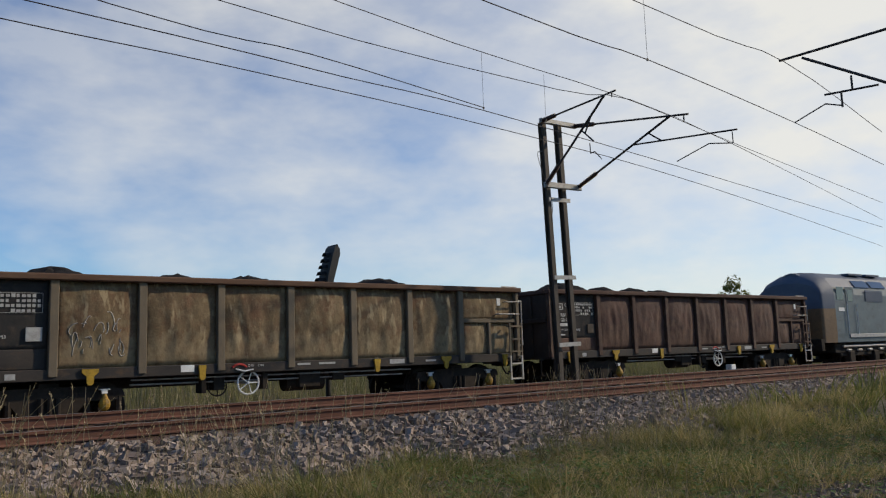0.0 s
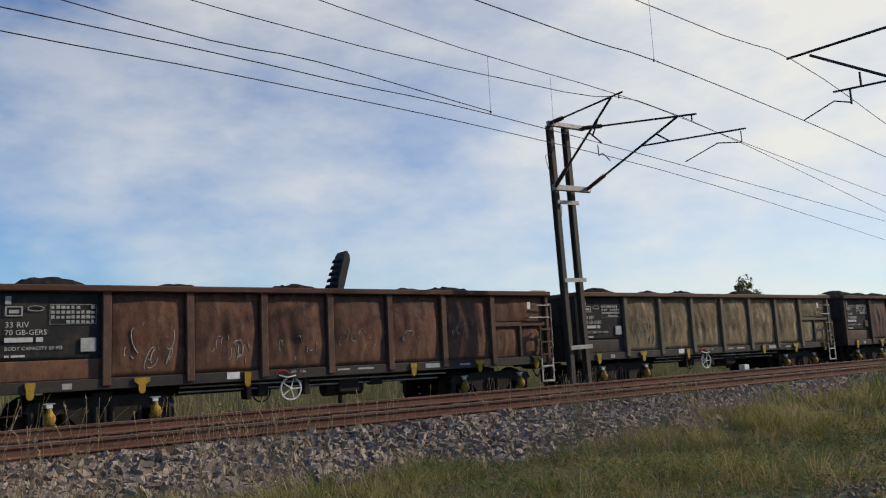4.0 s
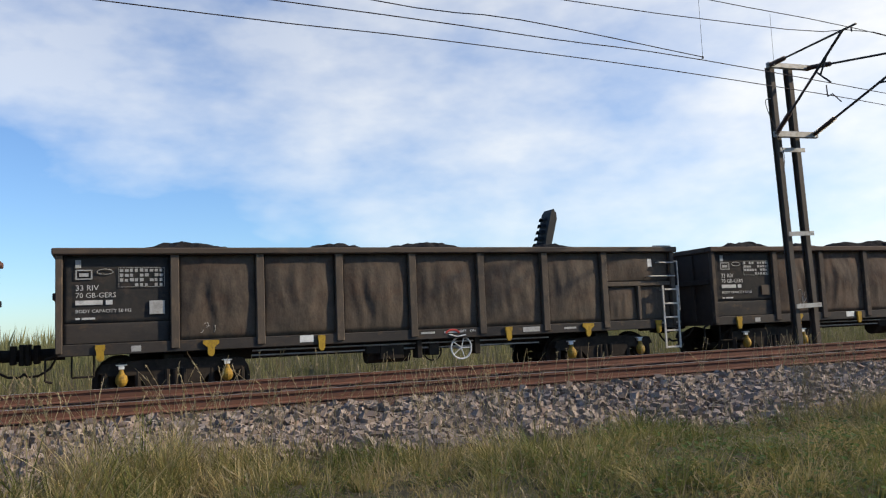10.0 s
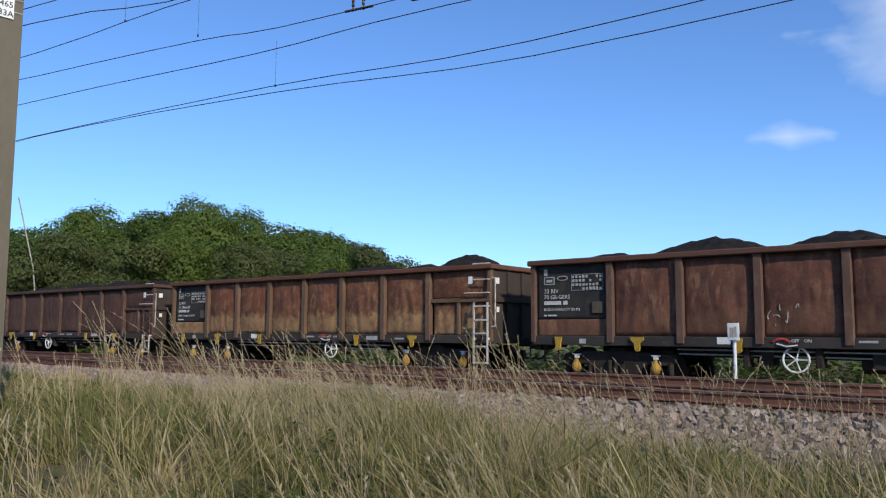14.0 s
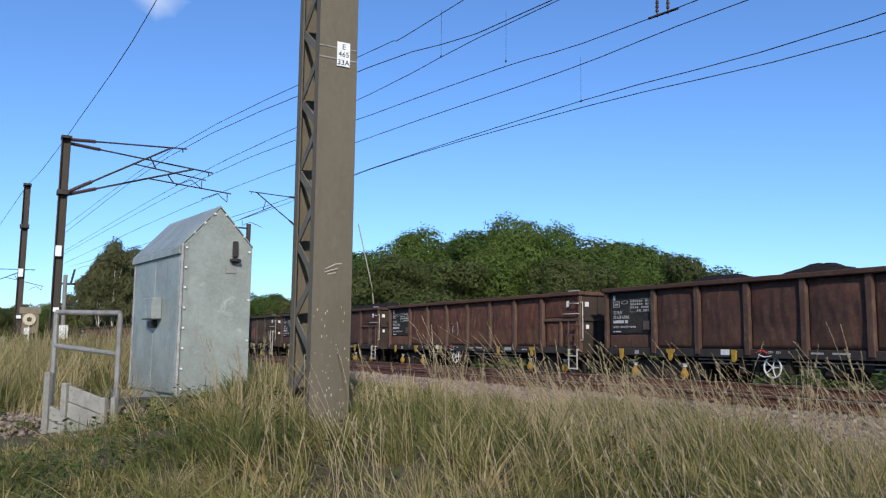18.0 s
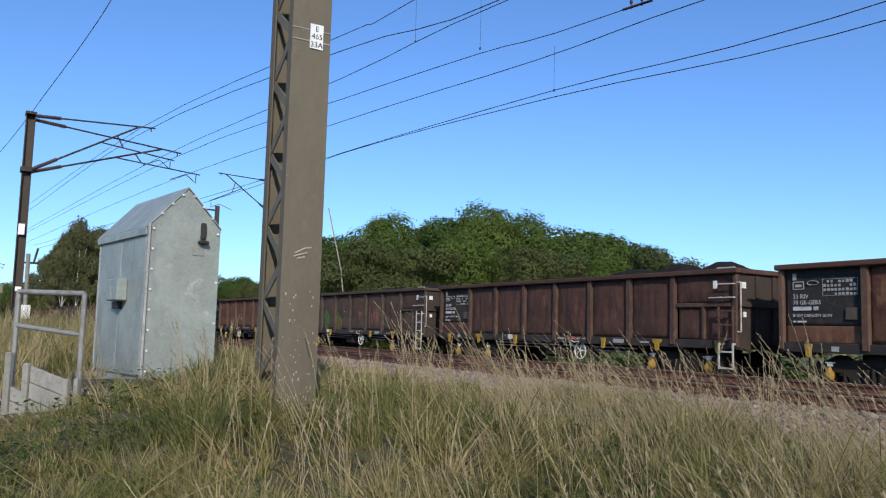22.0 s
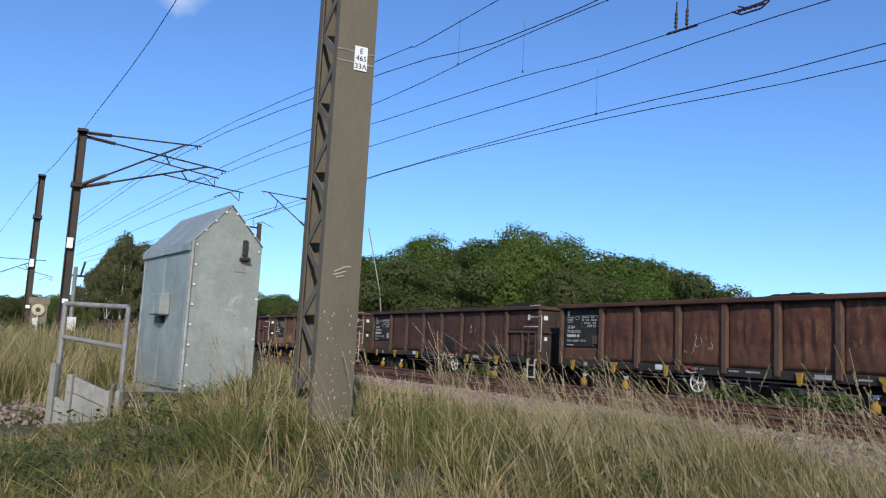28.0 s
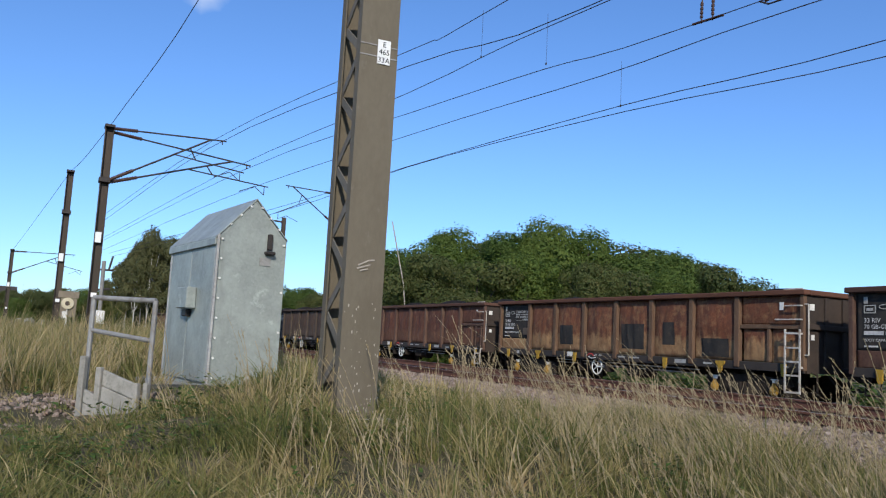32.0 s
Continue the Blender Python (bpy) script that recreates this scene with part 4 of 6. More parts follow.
# ---- ballast and sleepers ----
def stones(n, place, lo, hi, seed):
    """n rough stones, joined; place(rng) gives where each lies."""
    rng = np.random.default_rng(seed)
    base = np.array([(x, y, z) for z in (-1, 1) for y in (-1, 1) for x in (-1, 1)]) * .72
    tri = [(0, 2, 3), (0, 3, 1), (4, 5, 7), (4, 7, 6), (0, 1, 5), (0, 5, 4), (2, 6, 7), (2, 7, 3), (0, 4, 6), (0, 6, 2), (1, 3, 7), (1, 7, 5)]
    pos = np.array([place(rng) for _ in range(n)])
    size = rng.uniform(lo, hi, n)
    sq = rng.uniform(0.6, 1.25, (n, 1, 3))
    v = (base[None] * sq + rng.uniform(-.34, .34, (n, 8, 3))) * size[:, None, None]
    a, b = rng.uniform(0, 2 * np.pi, n), rng.uniform(-1.2, 1.2, n)
    ca, sa, cb, sb = np.cos(a), np.sin(a), np.cos(b), np.sin(b)
    x, y, z = v[..., 0], v[..., 1], v[..., 2]
    y, z = y * cb[:, None] - z * sb[:, None], y * sb[:, None] + z * cb[:, None]
    x, y = x * ca[:, None] - y * sa[:, None], x * sa[:, None] + y * ca[:, None]
    v = np.stack([x, y, z], -1) + pos[:, None]
    return v, np.array(tri)


def mesh_from(name, v, tri, material):
    """One mesh out of n equal pieces: v has the shape n, k, 3."""
    n, k = v.shape[:2]
    f = (tri[None] + (np.arange(n) * k)[:, None, None]).reshape(-1, tri.shape[1])
    me = bpy.data.meshes.new(name)
    me.vertices.add(n * k)
    me.vertices.foreach_set("co", v.reshape(-1))
    c = tri.shape[1]
    me.loops.add(f.size)
    me.loops.foreach_set("vertex_index", f.reshape(-1).astype(np.int32))
    me.polygons.add(len(f))
    me.polygons.foreach_set("loop_start", (np.arange(len(f)) * c).astype(np.int32))
    me.polygons.foreach_set("use_smooth", np.zeros(len(f), dtype=bool))
    me.update(calc_edges=True)
    me.materials.append(material)
    return me


def island_mat(name, cols, rough=0.9, fine=30, through=0.0, bump_d=0.004):
    """Each loose piece takes its own colour out of a row of colours."""
    m, nt, b = shader(name, rough, 0, 0.25)
    g = nt.nodes.new("ShaderNodeNewGeometry")
    r = nt.nodes.new("ShaderNodeValToRGB")
    r.color_ramp.elements[0].color, r.color_ramp.elements[1].color = (*cols[0], 1), (*cols[-1], 1)
    for i, c in enumerate(cols[1:-1]):
        e = r.color_ramp.elements.new((i + 1) / (len(cols) - 1))
        e.color = (*c, 1)
    nt.links.new(g.outputs["Random Per Island"], r.inputs[0])
    v = coords(nt, jitter=False)
    f = noise_fac(nt, v, fine, 0.3, 0.7)
    col = mix(nt, 0.3, r.outputs[0], mix(nt, f, (0.6 * cols[0][0], 0.6 * cols[0][1], 0.6 * cols[0][2]), cols[-1]))
    col = mix(nt, noise_fac(nt, v, 0.35, 0.4, 0.6), col, mix(nt, 0.75, cols[len(cols) // 2], col))
    nt.links.new(col, b.inputs["Base Color"])
    if through:
        b.inputs["Transmission Weight"].default_value = 0.0
        t = nt.nodes.new("ShaderNodeBsdfTranslucent")
        nt.links.new(col, t.inputs[0])
        s = nt.nodes.new("ShaderNodeMixShader")
        s.inputs[0].default_value = through
        nt.links.new(b.outputs[0], s.inputs[1])
        nt.links.new(t.outputs[0], s.inputs[2])
        nt.links.new(s.outputs[0], nt.nodes["Material Output"].inputs[0])
    return m


STONE = island_mat("granite_ballast", [(0.135, 0.102, 0.079), (0.218, 0.168, 0.132), (0.302, 0.240, 0.193), (0.405, 0.332, 0.272), (0.20, 0.128, 0.092)])
GRIT = rough_mat("ballast_grit", (0.12, 0.097, 0.080), (0.18, 0.148, 0.122), (0.10, 0.085, 0.072), 0.95, 0, 5, 40, relief=0.03)
BED = rough_mat("ballast_bed", (0.085, 0.044, 0.030), (0.125, 0.070, 0.047), (0.055, 0.032, 0.024), 0.95, 0, 1.2, 26, relief=0.05)


def y_at(x, y):
    return y - x * x / (2 * RC)


def edge_y(x):
    """Where the stones give way to grass."""
    return 7.35 + 0.35 * math.sin(x * 0.55 + 0.5) + 0.25 * math.sin(x * 1.7) + 1.2 * smooth(-2.5, -7, x) + .8 * smooth(-7, -13, x) + 1.0 * smooth(8, 22, x)


def shoulder(rng):
    while True:
        x = rng.uniform(-26, 34)
        y0 = edge_y(x)
        y = 10.62 - (10.62 - y0 + .3) * rng.random() ** 0.95
        if rng.random() < min(1, (y - y0 + .35) / .7):
            yy = y_at(x, y)
            return x, yy, ground_z(x, yy) + rng.uniform(-.02, 0.05) + 0.14 * smooth(9.5, 10.6, y)


apron_v, apron_f = [], []
apron_x = list(np.arange(-40, 46, 0.5))
for x in apron_x:
    for f in (0, .25, .5, .75, 1):
        y0 = edge_y(x) + .25
        y = y_at(x, y0 + (10.6 - y0) * f)
        apron_v.append((x, y, ground_z(x, y) + .012 + 0.12 * smooth(9.5, 10.6, y0 + (10.6 - y0) * f)))
for i in range(len(apron_x) - 1):
    for j in range(4):
        a = i * 5 + j
        apron_f.append((a, a + 5, a + 6, a + 1))
tagged(new("ballast_apron", stuff_mesh("ballast_apron", apron_v, apron_f, GRIT)), "grey grit under the loose ballast stones", "ballast", kind="structure")
v, tri = stones(34000, shoulder, 0.030, 0.070, 3)
ballast = tagged(new("ballast_stones", mesh_from("ballast", v, tri, STONE)), "loose grey granite ballast stones", "ballast", kind="stuff")


def between(rng):
    x, y = rng.uniform(-30, 40), rng.uniform(10.4, 19.0)
    yy = y_at(x, y)
    return x, yy, ground_z(x, yy) + rng.uniform(0.0, 0.06) + (0.06 if y < 13 else 0)


v, tri = stones(12000, between, 0.03, 0.07, 4)
ballast2 = tagged(new("ballast_stones", mesh_from("ballast", v, tri, STONE)), "rust-dusted ballast stones between the rails", "ballast", kind="stuff")

bedv, bedf = [], []
bx = list(np.arange(-420, 421, 6.0))
prof = [(-6.35, 0.0), (-6.05, 0.13), (-5.85, 0.235), (-5.45, 0.27), (-3.5, 0.385), (-3.2, 0.30), (-2.3, -0.20), (2.2, -0.20), (3.4, -0.42)]
for s in bx:
    m = on_line(s)
    bedv += [m @ Vector((0, o, z)) for o, z in prof]
for i in range(len(bx) - 1):
    for j in range(len(prof) - 1):
        a = i * len(prof) + j
        bedf.append((a, a + 1, a + 1 + len(prof), a + len(prof)))
bed = tagged(new("track_bed", stuff_mesh("track_bed", bedv, bedf, BED)), "stony brown track bed under both tracks", "track bed", kind="structure")

SLEEPER = rough_mat("rust_stained_sleeper", (0.10, 0.055, 0.036), (0.135, 0.08, 0.055), (0.06, 0.04, 0.03), 0.95, 0, 2, 20)
sl = B((-0.125, 0.125, -1.25, 1.25, -0.10, 0.0), c=0.015)
sleeper_me = bpy.data.meshes.new("sleeper")
sl.to_mesh(sleeper_me)
sl.free()
sleeper_me.materials.append(SLEEPER)
for t, mid, top, tilt in ((near_track, YN - YT, 0.325, 3.8), (far_track, 0.0, -0.155, 0.0)):
    for i in range(100):
        o = new("sleeper", sleeper_me)
        o.parent = t
        o.matrix_basis = on_line(-26 + 0.65 * i, mid, top) @ pose(0, 0, 0, tilt)

# ---- overhead line ----
MASTSTEEL = rough_mat("weathered_brown_steel", (0.050, 0.040, 0.032), (0.075, 0.058, 0.045), (0.11, 0.075, 0.05), 0.75, 0.1, 1.5, 18, (1, 1, .4), lo3=.55, hi3=.8)
OLIVE = rough_mat("olive_grey_mast_paint", (0.110, 0.090, 0.062), (0.140, 0.118, 0.084), (0.22, 0.20, 0.165), 0.75, 0.0, 1.2, 22, (1, 1, .5), lo3=.62, hi3=.76)
LACING = rough_mat("olive_lacing_paint", (0.130, 0.112, 0.086), (0.165, 0.145, 0.115), (0.10, 0.085, 0.062), 0.75, 0, 2, 18)
GREY_L = rough_mat("grey_lattice_paint", (0.20, 0.19, 0.175), (0.26, 0.25, 0.23), (0.12, 0.10, 0.08), 0.7, 0.1, 2, 18)
ARM = rough_mat("dark_tube_steel", (0.035, 0.030, 0.028), (0.06, 0.05, 0.045), None, 0.6, 0.3, 3, 20)
GALV_ARM = rough_mat("galvanised_bracket", (0.26, 0.25, 0.23), (0.34, 0.33, 0.31), (0.15, 0.11, 0.08), 0.6, 0.4, 3, 20)
INSUL = rough_mat("brown_insulator", (0.045, 0.022, 0.016), (0.07, 0.035, 0.025), None, 0.35, 0, 4, 20)
WIRE = rough_mat("dark_copper_wire", (0.035, 0.028, 0.028), (0.06, 0.045, 0.045), None, 0.6, 0.4, 2, 20)


def insulator(bm, p, q, r=0.058, n=11):
    p, q = Vector(p), Vector(q)
    for i in range(n):
        a, b2 = p.lerp(q, (i + .08) / n), p.lerp(q, (i + .55) / n)
        tube(bm, a, b2, r, 10)
    tube(bm, p, q, r * .72, 8)
    return bm


def h_post(bm, x, y, z0, z1, w=0.2, d=0.2, t=0.018):
    """An upright H-section."""
    e, g, h = w / 2, d / 2, t / 2
    out = [(-e, -g), (e, -g), (e, -g + t), (h, -g + t), (h, g - t), (e, g - t), (e, g), (-e, g), (-e, g - t), (-h, g - t), (-h, -g + t), (-e, -g + t)]
    lo_ = [bm.verts.new((x + u, y + v, z0)) for u, v in out]
    hi_ = [bm.verts.new((x + u, y + v, z1)) for u, v in out]
    fs = [bm.faces.new(lo_[::-1]), bm.faces.new(hi_)]
    for i in range(12):
        j = (i + 1) % 12
        fs.append(bm.faces.new((lo_[i], lo_[j], hi_[j], hi_[i])))
    bmesh.ops.recalc_face_normals(bm, faces=fs)
    return bm


WIRES = {  # way of each overhead wire, past the mast between the tracks to the far masts
    "L1": [(37.9, 15.97, 5.35), (18.4, 11.98, 5.35), (10.2, 10.69, 5.30), (4.5, 10.25, 5.28), (1.2, 10.19, 5.28), (-6.5, 9.99, 5.40), (-11.3, 8.96, 5.50), (-18.5, 7.94, 5.60), (-28.6, 7.31, 5.60), (-55.5, 3.71, 5.60)],
    "L2": [(31.3, 13.14, 5.35), (17.2, 11.15, 5.35), (8.9, 9.96, 5.30), (6.0, 9.76, 5.28), (3.4, 9.59, 5.28), (-6.2, 9.44, 5.40), (-11.0, 8.70, 5.50), (-18.5, 7.91, 5.60), (-27.5, 7.01, 5.60), (-53.0, 3.38, 5.60)],
    "L3": [(8.8, 9.84, 5.30), (5.4, 9.62, 5.45), (2.8, 9.84, 5.60), (-7.1, 8.62, 5.90), (-11.1, 8.35, 6.00), (-17.4, 7.42, 6.10), (-30.2, 5.62, 6.10), (-57.3, 3.21, 6.10)],
    "L4": [(33.3, 13.94, 5.90), (15.1, 10.48, 6.30), (11.4, 10.57, 6.30), (4.5, 10.45, 6.30), (-9.0, 8.58, 6.30), (-12.2, 7.89, 6.35), (-16.6, 7.08, 6.40), (-25.9, 5.36, 6.40), (-54.0, 2.98, 6.40)],
    "L5": [(31.0, 12.91, 6.20), (18.7, 11.22, 6.35), (13.5, 10.77, 6.60), (6.2, 10.11, 6.60), (-9.7, 7.27, 6.55), (-15.5, 6.57, 6.50), (-27.0, 5.04, 6.50), (-52.9, 2.96, 6.50)],
    "L6": [(19.8, 8.14, 5.30), (14.2, 7.38, 5.30), (9.3, 6.85, 5.30), (6.2, 6.78, 5.35), (-8.6, 6.30, 5.90), (-12.9, 5.43, 6.10), (-22.1, 3.60, 6.10), (-40.5, 2.25, 6.10)],
    "L7": [(21.1, 8.63, 6.40), (14.1, 7.34, 6.40), (9.8, 7.36, 6.50), (-11.2, 6.31, 6.85), (-14.2, 5.97, 6.90), (-24.4, 4.13, 6.90), (-44.3, 2.48, 6.90)],
}


def glide(pts, n=5):
    """A smooth run through points (Catmull-Rom)."""
    p = [Vector(q) for q in pts]
    p = [2 * p[0] - p[1]] + p + [2 * p[-1] - p[-2]]
    out = []
    for i in range(1, len(p) - 2):
        a, b2, c, d = p[i - 1:i + 3]
        for k in range(n):
            t = k / n
            out.append(0.5 * ((2 * b2) + (c - a) * t + (2 * a - 5 * b2 + 4 * c - d) * t * t + (3 * b2 - a - 3 * c + d) * t ** 3))
    out.append(p[-2])
    return out


for key, pts in WIRES.items():
    kind = "contact" if key in ("L1", "L2", "L6") else "catenary"
    bm = bmesh.new()
    run = glide(pts, 4)
    for p, q in zip(run, run[1:]):
        tube(bm, p, q, 0.0078, 5)
    w = thing(f"{kind}_wire", f"thin dark {kind} wire of the overhead line", "wire", "overhead wires")
    part("strand", bm, WIRE, w)
for i, (x, y, z0, z1) in enumerate(((8.80, 9.86, 5.30, 6.28), (9.29, 6.85, 5.30, 6.40), (-11.01, 8.70, 5.50, 6.3), (-11.97, 7.75, 6.35, 7.3), (-12.7, 6.80, 6.50, 7.4), (10.33, 9.9, 5.33, 6.2))):
    d = thing("dropper", "thin dropper wire with a clip at its foot", "wire", "overhead droppers")
    part("strand", T([(x, y, z0), (x, y, z1)], r=.003, n=5), WIRE, d)
    part("clip", B((x - .012, x + .012, y - .01, y + .01, z0 - .02, z0 + .02)), ARM, d)

# clamps and a section insulator on the wires near the laced mast
cw = thing("wire_clamp", "dark clamp with two hangers on the overhead wire", "clamp", "wire fittings")
part("clamp_bar", T([(-9.12, 8.55, 6.30), (-8.62, 8.68, 6.31)], r=.022, n=6), INSUL, cw)
for x, y in ((-8.98, 8.59), (-8.80, 8.64)):
    part("hanger", T([(x, y, 6.28), (x + .02, y, 6.78)], r=.012, n=6), WIRE, cw)
    part("insulator", insulator(bmesh.new(), (x, y, 6.36), (x + .01, y, 6.62), .026, 4), INSUL, cw)
si = thing("section_insulator", "small dark section insulator in the overhead wire", "insulator", "wire fittings")
part("runner", T([(-8.05, 8.80, 6.34), (-7.92, 8.83, 6.26), (-7.62, 8.89, 6.26), (-7.50, 8.92, 6.34)], r=.014, n=6), WIRE, si)
part("runner", T([(-8.0, 8.86, 6.42), (-7.88, 8.89, 6.36), (-7.66, 8.93, 6.36), (-7.54, 8.96, 6.42)], r=.012, n=6), WIRE, si)
part("rod", insulator(bmesh.new(), (-7.98, 8.83, 6.33), (-7.58, 8.92, 6.33), .022, 5), INSUL, si)

# the twin-legged mast between the tracks, with two cantilevers over the nearer track
mast = thing("overhead_mast", "dark brown twin-legged steel mast carrying two cantilevers", "mast")
for x in (14.50, 15.06):
    part("leg", h_post(bmesh.new(), x, 13.95, -0.3, 6.95, 0.13, 0.16), MASTSTEEL, mast)
for z in (1.35, 3.0, 4.95):
    part("batten", B((14.4, 15.16, 13.78, 13.80, z - .05, z + .05)), GALV_ARM, mast)
part("top_bracket", B((14.2, 15.5, 13.66, 13.76, 6.85, 6.97), c=.01), GALV_ARM, mast)
part("low_bracket", B((14.2, 15.5, 13.66, 13.76, 5.22, 5.36), c=.01), GALV_ARM, mast)
part("footing", B((14.1, 15.4, 13.5, 14.4, -.6, -.02), c=.03), CONCRETE, mast)
part("earth_tail", T(glide([(11.6, 11.2, 5.32), (13.2, 12.9, 5.7), (14.4, 13.7, 4.9), (14.42, 13.78, 4.4)]), r=.008, n=5), WIRE, mast)


def cantilever(parent, x, y0, z_hi, z_lo, tip_y, tip_z, reg_y, reg_z, steady_y, steady_z):
    """Top tube, raking strut, registration tube and steady arm, reaching from y0 to tip_y."""
    s = 1 if tip_y > y0 else -1
    a, b2 = Vector((x, y0, z_hi)), Vector((x, tip_y, tip_z))
    foot = Vector((x, y0, z_lo))
    k = a.lerp(b2, 0.86)
    bm = T([a.lerp(b2, .18), b2], r=.024, n=8)
    tube(bm, b2 - Vector((0, .12 * s, 0)), b2 - Vector((0, .12 * s, .12)), .018, 6)
    part("top_tube", bm, ARM, parent)
    part("strut", T([foot.lerp(k, .2), k], r=.028, n=8), ARM, parent)
    bm = insulator(bmesh.new(), a, a.lerp(b2, .2))
    part("insulator", bm, INSUL, parent, "brown ribbed insulator")
    part("insulator", insulator(bmesh.new(), foot, foot.lerp(k, .22)), INSUL, parent)
    r0 = foot.lerp(k, .62)
    r1 = Vector((x, reg_y, reg_z))
    part("registration_tube", T([r0, r1], [foot.lerp(k, .78), r0.lerp(r1, .3)], r=.02, n=8), ARM, parent)
    e = r1 - Vector((0, .12 * s, .02))
    mid = Vector((x, steady_y + (e.y - steady_y) * .6, steady_z + .22))
    part("steady_arm", T([e, e - Vector((0, 0, .25)), mid, (x, steady_y, steady_z)], r=.013, n=6), ARM, parent)


cantilever(mast, 14.25, 13.7, 6.9, 5.3, 11.35, 7.02, 12.1, 6.02, 11.9, 5.55)
cantilever(mast, 15.40, 13.7, 6.9, 5.3, 10.3, 6.35, 9.15, 5.72, 10.7, 5.35)
mast.matrix_basis = Matrix.Translation((14.91, 13.9, -.3)) @ Matrix.Rotation(radians(-1.7), 4, "Y") @ Matrix.Translation((-14.8, -13.9, .3))  # it leans a little along the line

# cantilever reaching in from a mast on the camera's side
m2 = thing("overhead_mast", "brown steel mast on the verge with one cantilever", "mast")
part("leg", h_post(bmesh.new(), 14.6, 2.6, -.2, 7.4, 0.22, 0.26), MASTSTEEL, m2)
part("footing", B((14.2, 15.0, 2.2, 3.0, -.4, .45), c=.03), CONCRETE, m2)
part("top_tube", T([(14.5, 2.75, 6.5), (14.5, 7.65, 6.60)], r=.026, n=8), ARM, m2)
part("strut", T([(14.5, 2.75, 4.6), (14.5, 5.5, 5.45), (14.5, 7.2, 6.52)], r=.026, n=8), ARM, m2)
part("registration_tube", T([(14.5, 5.9, 5.62), (14.5, 6.85, 5.70)], [(14.5, 6.35, 5.92), (14.5, 6.35, 5.68)], [(14.5, 6.55, 5.68), (14.5, 6.55, 5.39)], r=.02, n=8), ARM, m2)
part("steady_arm", T([(14.5, 6.55, 5.42), (14.5, 6.85, 5.53), (14.5, 7.45, 5.33)], r=.013, n=6), ARM, m2)
part("insulator", insulator(bmesh.new(), (14.5, 2.8, 6.5), (14.5, 3.3, 6.51)), INSUL, m2)
part("insulator", insulator(bmesh.new(), (14.5, 2.8, 4.62), (14.5, 3.25, 4.75)), INSUL, m2)

# the big laced mast on the verge
big = thing("lattice_mast", "olive-brown laced steel mast with a white number plate", "mast")
X0, X1, Y0, Y1 = -7.70, -7.08, 2.48, 2.865
for x, s in ((X1, -1), (X0, 1)):
    web = [(x, Y0), (x + .11 * s, Y0), (x + .11 * s, Y0 + .014), (x + .014 * s, Y0 + .014), (x + .014 * s, Y1 - .014), (x + .11 * s, Y1 - .014), (x + .11 * s, Y1), (x, Y1)]
    bm = prism(web, .35, 9.2)
    for vv in bm.verts:
        vv.co.y, vv.co.z = vv.co.z, vv.co.y
    bmesh.ops.recalc_face_normals(bm, faces=bm.faces)
    part("channel", bm, OLIVE, big)
for y, s in ((Y0 + .022, 1), (Y1 - .03, 1)):
    z, i = 0.75, 0
    while z < 9.0:
        a, b2 = (X1 - .05, X0 + .05) if i % 2 else (X0 + .05, X1 - .05)
        p, q = Vector((a, y + .004, z)), Vector((b2, y + .004, z + .36))
        d = (q - p).normalized()
        nrm = Vector((-d.z, 0, d.x)) * .040
        bm = bmesh.new()
        vs = [bm.verts.new(c + Vector((0, o, 0))) for o in (-.006, .006) for c in (p - nrm, q - nrm, q + nrm, p + nrm)]
        for f in ((0, 1, 2, 3), (7, 6, 5, 4), (0, 4, 5, 1), (1, 5, 6, 2), (2, 6, 7, 3), (3, 7, 4, 0)):
            bm.faces.new([vs[k2] for k2 in f])
        bmesh.ops.recalc_face_normals(bm, faces=bm.faces)
        part("lacing_bar", bm, LACING, big)
        z += .36
        i += 1
part("footing", B((-7.95, -6.95, 2.35, 3.35, 0.0, .50), c=.04), CONCRETE, big)
PLATE_W = rough_mat("white_enamel_plate", (0.72, 0.72, 0.70), (0.80, 0.80, 0.78), None, 0.4, 0, 6, 20)
PLATE_B = rough_mat("black_lettering", (0.015, 0.015, 0.015), (0.02, 0.02, 0.02), None, 0.5, 0, 6, 20)
plate = part("number_plate", B((X1 + .003, X1 + .012, 2.655, 2.785, 3.86, 4.10)), PLATE_W, big, "white number plate with black figures")
for text, z in (("E", 4.03), ("465", 3.955), ("33A", 3.875)):
    me = writing(text, 0.075).copy()
    me.transform(Matrix.Rotation(radians(90), 4, "Z"))
    me.materials.append(PLATE_B)
    o = new("lettering", me)
    o.parent = plate
    wd = max(vv.co.y for vv in me.vertices)
    o.matrix_basis = Matrix.Translation((X1 + .0135, 2.72 - wd / 2, z))
for z in (3.93, 4.04):
    for ya, yb in ((Y0 - .002, 2.654), (2.786, Y1)):
        part("plate_band", B((X1 + .001, X1 + .006, ya, yb, z - .006, z + .006)), GALV_ARM, big)
part("scuff_mark", T([(X1 + .002, 2.60, 1.90), (X1 + .002, 2.70, 1.95), (X1 + .002, 2.76, 1.96)], [(X1 + .002, 2.59, 1.87), (X1 + .002, 2.72, 1.91)], [(X1 + .002, 2.62, 1.85), (X1 + .002, 2.70, 1.87)], r=.008, n=5), PALE_P, big, "pale scraped paint")

